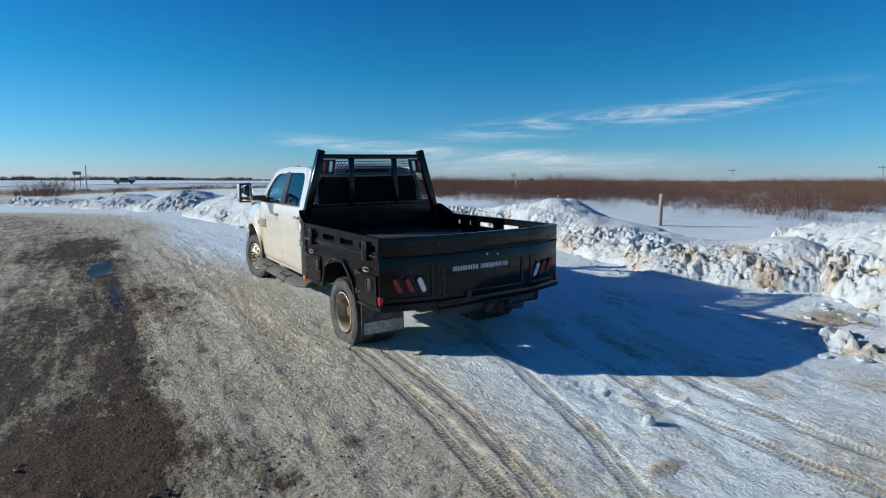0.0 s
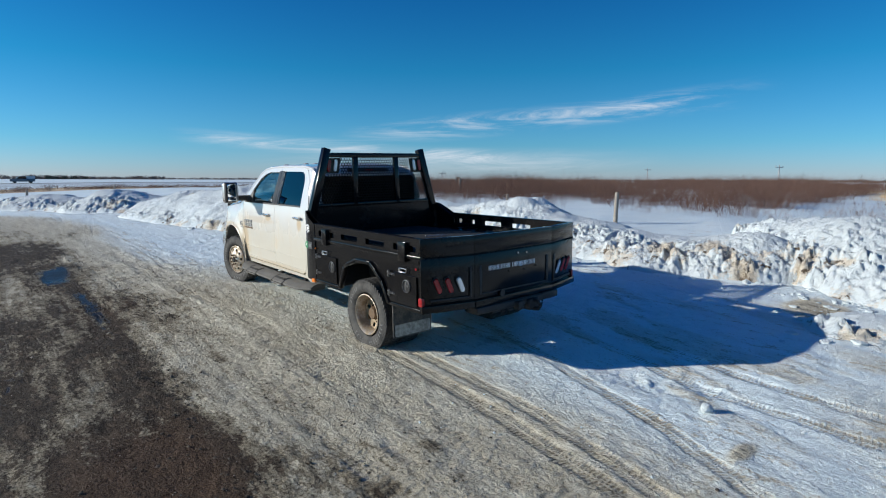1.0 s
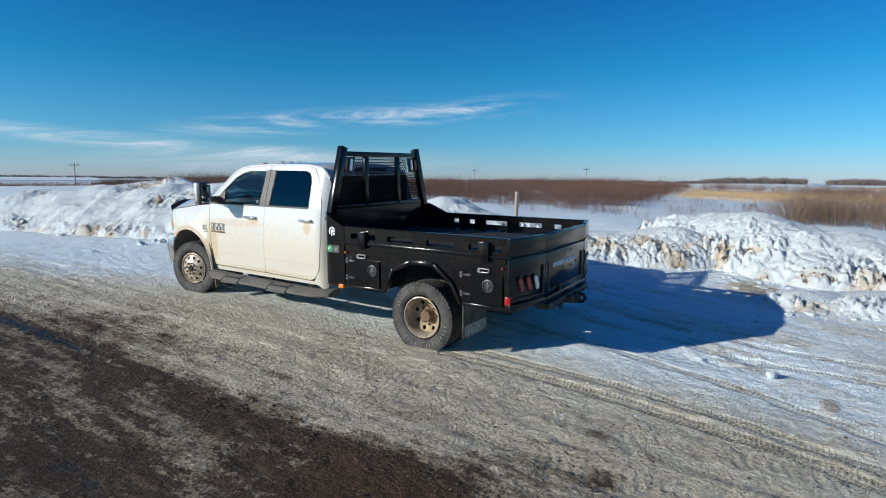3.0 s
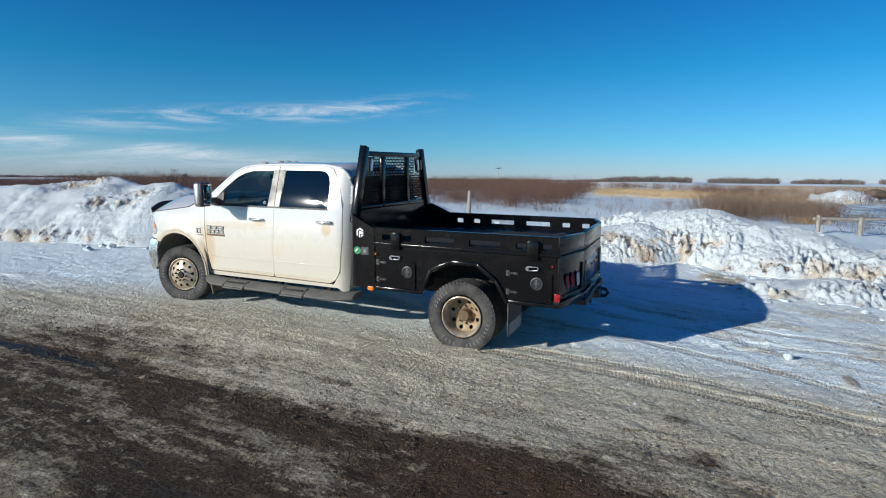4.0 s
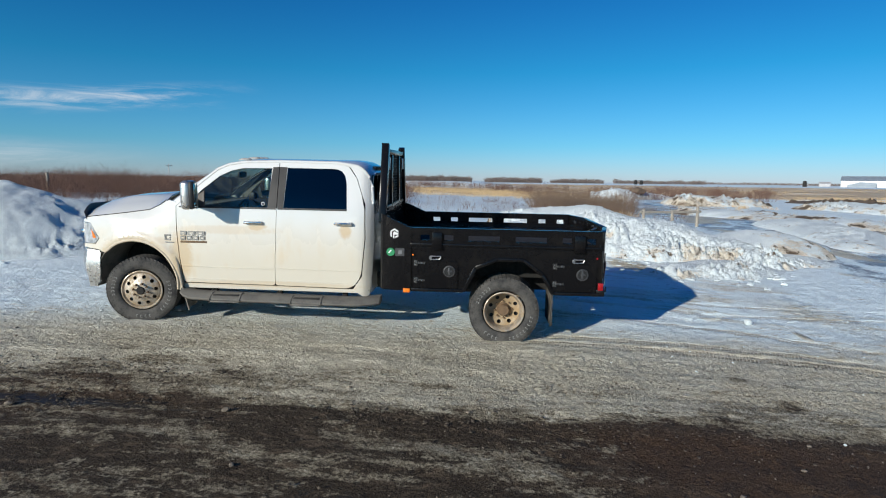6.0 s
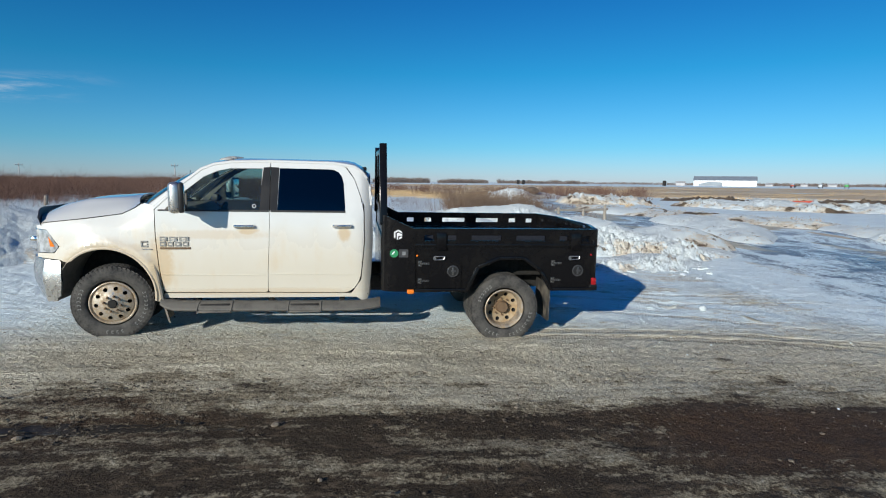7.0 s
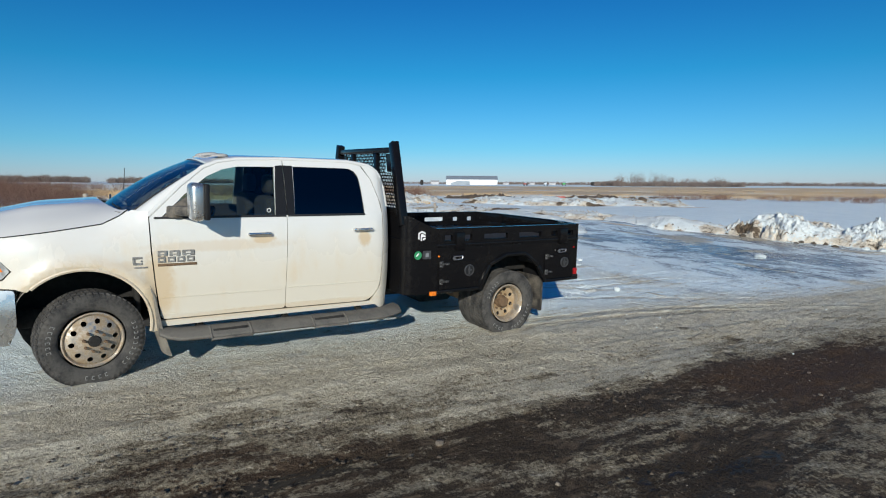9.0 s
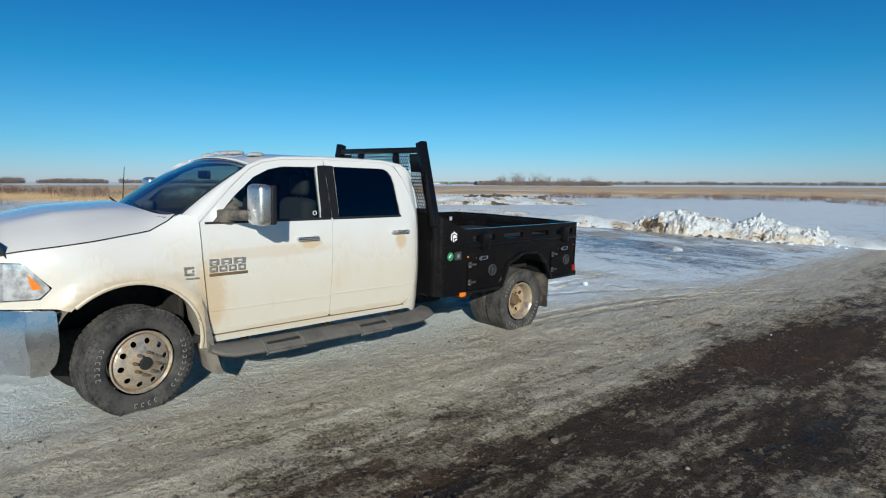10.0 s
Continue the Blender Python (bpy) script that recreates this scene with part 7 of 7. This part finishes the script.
tagged(ob, "dark flat boulder in a distant snow heap", "boulder")


# ---------------------------------------------------------------- fence
def fence_post(x, y, h, r=0.065, tilt=0.0):
    bm = bmesh.new()
    tube(bm, [(0, 0, -0.2), (0, 0, h * 0.5), (0.01, 0, h - 0.015), (0.01, 0, h)], [r, r * 0.97, r * 0.95, r * 0.8], 12)
    ob = part("fence_post", bm, M_WOODPOST, m=pose(x, y, gz(x, y), tilt, tilt * 0.6, 0))
    return tagged(ob, "weathered grey wooden fence post in snow", "fence post", group="fence posts")


for x, y, h, t in ((10.33, 4.33, 0.92, 1.0), (18.0, 20.0, 0.95, -1.0), (-2.0, 33.5, 0.75, 0.5), (3.6, 41, 0.75, -2), (14.2, 12.5, 0.35, 2.0)):
    fence_post(x, y, h, tilt=t)
rail_fence = empty("rail_fence", pose(0, 0, 0))
tagged(rail_fence, "short weathered post-and-rail fence standing in drifted snow", "fence")
FP = [(12.78, -5.74, 0.55), (13.1, -6.85, 0.52), (13.44, -7.87, 0.66)]
for x, y, h in FP:
    z = gz(x, y)
    part("post", tube(bmesh.new(), [(x, y, z - 0.2), (x, y, z + h * 0.5), (x + 0.01, y, z + h)], [0.06, 0.058, 0.055], 10), M_WOODPOST, rail_fence)
zz = gz(13.1, -6.8) + 0.45
part("rail", tube(bmesh.new(), [(12.74, -5.6, zz + 0.02), (13.1, -6.8, zz), (13.48, -8.0, zz + 0.03)], 0.045, 8), M_WOODPOST, rail_fence)


# ---------------------------------------------------------------- shrubs, grass and woods
def twigs(name, plants, mat, label, category, lean=0.55, width=0.010, seed=7, kids=2):
    """Bare shrubs or grass tufts as one object. plants: (x, y, height, spread, stems)."""
    rng = np.random.default_rng(seed)
    P = np.array([p[:5] for p in plants], dtype=float)
    rep = np.repeat(np.arange(len(P)), P[:, 4].astype(int))
    n = len(rep)
    p = P[rep]
    ang = rng.uniform(0, 2 * np.pi, n)
    rad = np.sqrt(rng.uniform(0, 1, n)) * p[:, 3] * 0.45
    bx, by = p[:, 0] + rad * np.cos(ang), p[:, 1] + rad * np.sin(ang)
    bz = base_z(bx, by) - 0.03
    h = p[:, 2] * rng.uniform(0.55, 1.05, n)
    ln = lean * rng.uniform(0.1, 1.0, n) * (0.4 + rad / np.maximum(p[:, 3] * 0.45, 0.01))
    a2 = ang + rng.normal(0, 0.6, n)
    tip = np.stack([bx + np.cos(a2) * ln * h, by + np.sin(a2) * ln * h, bz + h], -1)
    base = np.stack([bx, by, bz], -1)
    segs = [(base, tip, np.full(n, 1.0))]
    for k in range(kids):
        t = rng.uniform(0.25, 0.8, n)[:, None]
        s = base + (tip - base) * t
        a3 = rng.uniform(0, 2 * np.pi, n)
        L = h * rng.uniform(0.2, 0.45, n)
        e = s + np.stack([np.cos(a3) * L * 0.7, np.sin(a3) * L * 0.7, L * 0.8], -1)
        segs.append((s, e, np.full(n, 0.6)))
    A = np.concatenate([s[0] for s in segs])
    B = np.concatenate([s[1] for s in segs])
    W = np.concatenate([s[2] for s in segs]) * width
    th = rng.uniform(0, np.pi, len(A))
    side = np.stack([np.cos(th), np.sin(th), np.zeros(len(A))], -1) * W[:, None]
    V = np.stack([A - side, A + side, B], 1).reshape(-1, 3)
    F = np.arange(len(V)).reshape(-1, 3)
    ob = raw(name, V, F, mat)
    return tagged(ob, label, category, kind="stuff")


def polar(cx, cy, az, d):
    return cx + d * math.sin(radians(az)), cy + d * math.cos(radians(az))


rnd = random.Random(77)
belt = []
while len(belt) < 2600:
    az, d = rnd.uniform(26, 83), 22 + 95 * rnd.random() ** 1.25
    x, y = polar(-5, 0, az, d)
    dens = float(fbm(np.array(x * 0.09), np.array(y * 0.09), 301, 3))
    near = smooth01(np.array(d), 23, 30)
    if rnd.random() > (0.15 + 0.85 * near) * (0.35 + 1.2 * dens):
        continue
    if az > 82 and rnd.random() < (az - 80) / 4:
        continue
    if az < 34 and d < 60:
        continue
    h = (0.60 + 0.85 * rnd.random() ** 1.5) * (0.65 + 0.35 * near) * (0.45 + 1.1 * dens)
    belt.append((x, y, h, 0.9 + 1.0 * rnd.random(), 40))
twigs("shrub_belt", belt, M_TWIG, "dense belt of bare reddish-brown willow shrubs", "shrubs", lean=0.9, width=0.0055, kids=6)
edge = []
for _ in range(300):
    az, d = rnd.uniform(50, 112), rnd.uniform(19, 36)
    x, y = polar(-5, 0, az, d)
    if y < -9 and x < 15:
        continue
    edge.append((x, y, rnd.uniform(0.2, 0.6), 0.5 + 0.6 * rnd.random(), 12))
twigs("scattered_shrubs", edge, M_TWIG, "sparse low bare shrubs standing in snow", "shrubs", lean=0.9, width=0.004, seed=8, kids=6)
pale = []
for _ in range(60):
    az, d = rnd.uniform(97.4, 105.6), rnd.gauss(29.5, 3.0)
    x, y = polar(-7.4, 0.5, az, d)
    pale.append((x, y, rnd.uniform(0.5, 1.4), 1.3, 64))
twigs("willow_thicket", pale, twig_mat("pale_willow_twigs", (0.11, 0.072, 0.052), (0.27, 0.195, 0.14)), "pale leaning willow thicket with dry grass", "shrubs", lean=0.85, width=0.0055, seed=9, kids=5)
mid = []
for _ in range(420):
    az, d = rnd.uniform(84, 118), rnd.uniform(36, 110)
    x, y = polar(-5, 0, az, d)
    if fbm(np.array(x * 0.06), np.array(y * 0.06), 311, 3) < 0.47:
        continue
    mid.append((x, y, rnd.uniform(0.7, 1.5), 1.6, 30))
for _ in range(130):
    x, y = polar(-5, 0, rnd.uniform(142, 172), rnd.uniform(54, 72))
    mid.append((x, y, rnd.uniform(0.3, 0.7), 1.8, 30))
twigs("shrub_patches", mid, M_TWIG, "patches of bare brown shrubs on the snowy plain", "shrubs", lean=0.9, kids=4, width=0.011, seed=10)
north = []
for _ in range(620):
    x, y = rnd.uniform(-60, 75), rnd.uniform(92, 138)
    north.append((x, y, rnd.uniform(0.4, 1.0), 2.2, 24))
for _ in range(22):
    x, y = polar(-3.6, -6, rnd.gauss(-2.6, 0.7), rnd.gauss(72, 2))
    north.append((x, y, rnd.uniform(1.0, 2.6), 2.4, 18))
twigs("roadside_shrubs", north, M_TWIG, "bare brown shrubs along the highway ditch", "shrubs", lean=0.9, kids=4, width=0.014, seed=11)
grass = []
for _ in range(8000):
    az, d = rnd.uniform(82, 172), 62 + 240 * rnd.random() ** 1.6
    x, y = polar(-5, 0, az, d)
    if fbm(np.array(x * 0.03), np.array(y * 0.03), 321, 3) < 0.36:
        continue
    grass.append((x, y, rnd.uniform(0.12, 0.32), 3.0, 16))
twigs("dry_grass", grass, M_STRAW, "pale golden dry grass across the plain", "grass", lean=1.0, width=0.016, seed=12, kids=0)
reeds = []
for _ in range(900):
    az, d = rnd.uniform(82.5, 101), 44 + 34 * rnd.random()
    x, y = polar(-7, -1, az, d)
    reeds.append((x, y, rnd.uniform(0.15, 0.40), 2.0, 20))
twigs("reed_strip", reeds, M_STRAW, "strip of golden dry reeds beyond the willow shrubs", "grass", lean=0.7, width=0.008, seed=14, kids=0)
tuft = []
for cx, cy, sp in ((24, -13, 1.6), (17, -14.5, 1.3), (14, -16.2, 1.6), (31, -17.5, 1.5), (21, -27, 1.8), (26, -31, 2.4), (17.5, -6.3, 0.5)):
    for _ in range(40):
        tuft.append((rnd.gauss(cx, sp), rnd.gauss(cy, sp * 0.5), rnd.uniform(0.12, 0.35), 0.3, 18))
twigs("grass_tufts", tuft, M_STRAW, "tufts of dry straw grass poking out of the snow", "grass", lean=0.8, width=0.008, seed=13, kids=0)


def far_woods(name, bands, mat, label, seed, width=0.5, kids=2):
    """Woods on the skyline: (azimuth from, to, distance, height, count)."""
    r = random.Random(seed)
    trees = []
    for a0, a1, d, h, n in bands:
        ph = r.random() * 9
        for _ in range(n):
            az = r.uniform(a0, a1)
            k = 0.55 + 0.6 * float(fbm(np.array(az * 1.1 + ph), np.array(d * 0.01), 331 + seed, 4))
            x, y = polar(-5, 0, az, d * r.uniform(0.97, 1.05))
            trees.append((x, y, h * k * r.uniform(0.7, 1.05), h * 0.55, 5))
    return twigs(name, trees, mat, label, "woods", lean=0.35, width=width, seed=seed, kids=kids)


far_woods("far_woods", [(-14, 14, 1500, 12, 900), (14, 27, 1700, 7, 350), (26, 60, 900, 3.6, 1100), (60, 84, 800, 4.5, 800)], M_FARWOOD, "dark bare woods on the skyline", 21, 0.8)
far_woods("far_woods", [(82, 90, 620, 8, 800), (91.5, 97, 640, 8, 520), (98, 103, 700, 6.5, 380), (104, 112, 900, 8, 600), (112, 121, 1300, 7, 420)], M_FARWOOD, "separate bare groves on the skyline", 22, 0.2, 4)
far_woods("far_woods", [(126, 137, 1000, 6, 600), (137, 150, 420, 4.8, 800), (150, 180, 900, 7, 1300), (121, 132, 1200, 7, 420)], M_FARWOOD, "bare woods beyond the golden field", 23, 0.2, 5)
far_woods("tall_trees", [(138.6, 139.4, 330, 9.5, 5), (140.2, 142.8, 330, 10.5, 14), (143.5, 149, 340, 7.5, 26)], M_FARWOOD, "tall bare poplars at a far field edge", 24, 0.07, 18)
far_woods("spruce_row", [(-11, -9, 1450, 11, 40), (5, 8, 1450, 10, 40), (101, 101.8, 1000, 9, 8)], M_SPRUCE, "dark spruces on the skyline", 25, 1.2)


# ---------------------------------------------------------------- highway and what stands along it
def highway():
    n = 60
    xs = np.linspace(-700, 900, n)
    prof = [(-15, -0.8), (-6.2, 0.22), (-5.6, 0.30), (5.6, 0.34), (6.2, 0.26), (15, -0.8)]
    V, F = [], []
    for i, x in enumerate(xs):
        for dy, dz in prof:
            V.append((x, 184 + dy + 0.01 * x, gz(x, 150) + dz + 0.33))
    k = len(prof)
    for i in range(n - 1):
        for j in range(k - 1):
            F.append((i * k + j, (i + 1) * k + j, (i + 1) * k + j + 1, i * k + j + 1))
    bank = raw("highway", V, F, M_SNOW, smooth=False)
    tagged(bank, "raised highway embankment with snowy shoulders", "road", kind="structure")
    V2 = []
    for x in xs:
        for dy in (-5.4, 5.4):
            V2.append((x, 184 + dy + 0.01 * x, gz(x, 150) + 0.665 + (0.02 if dy > 0 else 0)))
    F2 = [(2 * i, 2 * i + 2, 2 * i + 3, 2 * i + 1) for i in range(n - 1)]
    road = raw("road_surface", V2, F2, M_ASPHALT, bank)
    for off in (-5.0, 0.0):
        V3 = []
        for x in xs:
            for dy in (-0.1, 0.1):
                V3.append((x, 184 + off + dy + 0.01 * x, gz(x, 150) + 0.685 + off * 0.002))
        raw("road_line", V3, F2, M_WHITE, bank)


highway()


def far_car(x, y, z):
    """A crew pickup with a box cap, heading along -x."""
    root = empty("pickup_with_cap", pose(x, y, z))
    tagged(root, "dark grey pickup with a silver box cap on the highway", "car")
    outline = [(-2.75, 0.45), (-2.80, 0.85), (-2.70, 1.05), (-1.55, 1.15), (-0.85, 1.80), (-0.6, 1.86), (0.75, 1.86), (0.85, 1.20), (0.9, 0.42)]
    body = part("body", plate(outline, "xz", -0.95, 1.9), M_CARPAINT, root, smooth=False)
    part("box", boxed((0.9, -0.95, 0.45), (2.75, 0.95, 1.15), 0.05), M_CARPAINT, root)
    part("cap", boxed((0.88, -0.92, 1.15), (2.72, 0.92, 1.92), 0.08, 3), M_BARNROOF, root, "silver box cap")
    for s in (-0.955, 0.945):
        part("side_window", plate([(-1.30, 1.18), (-0.78, 1.72), (0.70, 1.74), (0.74, 1.2)], "xz", s, 0.01), M_TINT, body)
    for wx in (-1.75, 1.75):
        for wy in (-0.92, 0.72):
            bm = lathe_x([(0, 0.0), (0, 0.38), (0.2, 0.38), (0.2, 0.0)], 20)
            part("wheel", bm, M_TYRE, root, m=pose(wx, wy, 0.39, 0, 0, 90) @ pose(0, 0, 0))


far_car(7.1, 186.3, gz(7, 184) + 0.68)


M_POLE = plain("silvered_pole_wood", (0.34, 0.32, 0.31), 0.9, 0, 0.15, 6)


def pole(x, y, h, arm=True, w=0.11):
    root = empty("utility_pole", pose(x, y, gz(x, y)))
    tagged(root, "wooden utility pole with a crossarm on the plain", "utility pole", group="utility poles")
    part("mast", tube(bmesh.new(), [(0, 0, -0.5), (0, 0, h)], [w * 1.2, w * 0.8], 10), M_POLE, root)
    if arm:
        part("crossarm", beam(bmesh.new(), (-0.8, 0.5, h - 0.5), (0.8, -0.5, h - 0.5), 0.12, 0.14), M_POLE, root)
        for k in (-0.7, 0.0, 0.7):
            part("insulator", tube(bmesh.new(), [(k, -k * 0.62, h - 0.45), (k, -k * 0.62, h - 0.18)], 0.06, 8), M_POLE, root)


for x, y, h in ((-2.7, 144, 5.6), (55.7, 133, 4.8), (97, 116.5, 4.0), (151, 86, 5.0), (128, 42, 4.2)):
    pole(x, y, h, arm=x > 0)
sign = empty("road_sign", pose(*polar(-3.6, -6.03, -0.3, 140), 0.5))
tagged(sign, "grey back of a road sign on two posts beside the highway", "road sign")
part("board", boxed((-0.75, -0.03, 2.3), (0.75, 0.03, 3.0), 0.02), M_BARNDOOR, sign)
for x in (-0.5, 0.5):
    part("post", boxed((x - 0.06, 0.03, -0.4), (x + 0.06, 0.15, 2.8), 0.01), M_WOODPOST, sign)


def tank(az, d, h, r):
    x, y = polar(-5, 0, az, d)
    bm = tube(bmesh.new(), [(0, 0, -0.5), (0, 0, h * 0.85), (0, 0, h * 0.95), (0, 0, h)], [r, r, r * 0.8, r * 0.2], 16)
    ob = part("storage_tank", bm, M_DARK, m=pose(x, y, gz(x, y)))
    tagged(ob, "black upright storage tank far out on the plain", "tank", group="black tanks")


for az, d, h, r in ((42.0, 360, 3.6, 1.2), (106.0, 520, 4.0, 1.3), (106.5, 520, 3.8, 1.4), (119.8, 500, 4.4, 1.4), (136.8, 520, 3.4, 1.6), (137.3, 520, 3.8, 1.5), (137.9, 520, 3.2, 1.7)):
    tank(az, d, h, r)


# ---------------------------------------------------------------- far barn and farm machinery
def barn():
    bx, by = polar(-7.4, 2.37, 124.95, 560)
    root = empty("metal_barn", pose(bx, by, gz(bx, by), 0, 0, 55))
    tagged(root, "long white metal barn with a pale roof and a low lean-to", "barn")
    L, W, H, R = 49, 24, 4.9, 8.6
    # long side faces the yard, along local x
    part("wall", boxed((-L / 2, -W / 2, -1), (L / 2, W / 2, H), 0.05), M_BARN, root)
    bm = bmesh.new()
    for lo in (-1, 1):
        beam(bm, (-L / 2 - 0.5, lo * W / 4, (H + R) / 2 + 0.1), (L / 2 + 0.5, lo * W / 4, (H + R) / 2 + 0.1), W / 2 * 1.04, 0.25, up=(0, lo * (R - H) / (W / 2), 1), bevel=0)
    part("roof", bm, M_BARNDOOR, root, "grey metal roof")
    gable = plate([(-W / 2, H), (W / 2, H), (0, R)], "yz", -L / 2, L)
    part("gable", gable, M_BARN, root)
    for k in range(5):
        x = -18 + k * 8
        part("big_door", boxed((x - 2.2, W / 2 - 0.02, 0), (x + 2.2, W / 2 + 0.08, 4.2), 0.02), M_BARN, root)
    part("lean_to", plate([(2, -1), (20, -1), (20, 1.8), (12, 4.2), (2, 3.6)], "xz", W / 2 + 0.2, 9), M_BARNDOOR, root, "grey arched lean-to")
    bpy.context.view_layer.update()


barn()


def machine(az, d, mat, word, sx=4.0, h=2.6):
    x, y = polar(-5, 0, az, d)
    root = empty("farm_machine", pose(x, y, gz(x, y), 0, 0, az))
    tagged(root, word, "farm machine", group="far machinery")
    part("body", boxed((-sx / 2, -1, 0.9), (sx / 2, 1, h * 0.65), 0.15), mat, root)
    part("cab", boxed((-sx / 4, -0.9, h * 0.65), (sx / 5, 0.9, h), 0.15), M_BARNDOOR, root)
    for wx in (-sx * 0.32, sx * 0.32):
        for wy in (-1.2, 0.9):
            part("wheel", lathe_x([(0, 0), (0, 0.8), (0.35, 0.8), (0.35, 0)], 18), M_TYRE, root, m=pose(wx, wy, 0.8, 0, 0, 90))


machine(130.2, 420, M_REDIRON, "faded red farm machine standing in a far yard", 4.5)
machine(134.0, 420, M_GREENIRON, "green farm tractor standing in a far yard", 6.0, 3.4)
machine(132.2, 430, M_BARN, "white farm truck standing in a far yard", 5.0, 2.6)


M_SHED = plain("weathered_shed_siding", (0.40, 0.40, 0.41), 0.6, 0, 0.12, 0.4)


def shed(az, d, w, h):
    x, y = polar(-5, 0, az, d)
    root = empty("farm_shed", pose(x, y, gz(x, y), 0, 0, -az))
    tagged(root, "small white farm building on the far plain", "shed", group="far sheds")
    part("wall", boxed((-w / 2, -3, -0.5), (w / 2, 3, h), 0.05), M_SHED, root)
    part("roof", plate([(-3.4, h), (3.4, h), (0, h + 1.6)], "yz", -w / 2 - 0.3, w + 0.6), M_SHED, root)


for az, d, w, h in ((121.2, 640, 9, 3), (128.4, 700, 7, 1.8), (131.0, 780, 7, 2), (133.0, 800, 9, 2.2), (146.0, 1000, 12, 4), (94.0, 900, 10, 4)):
    shed(az, d, w, h)
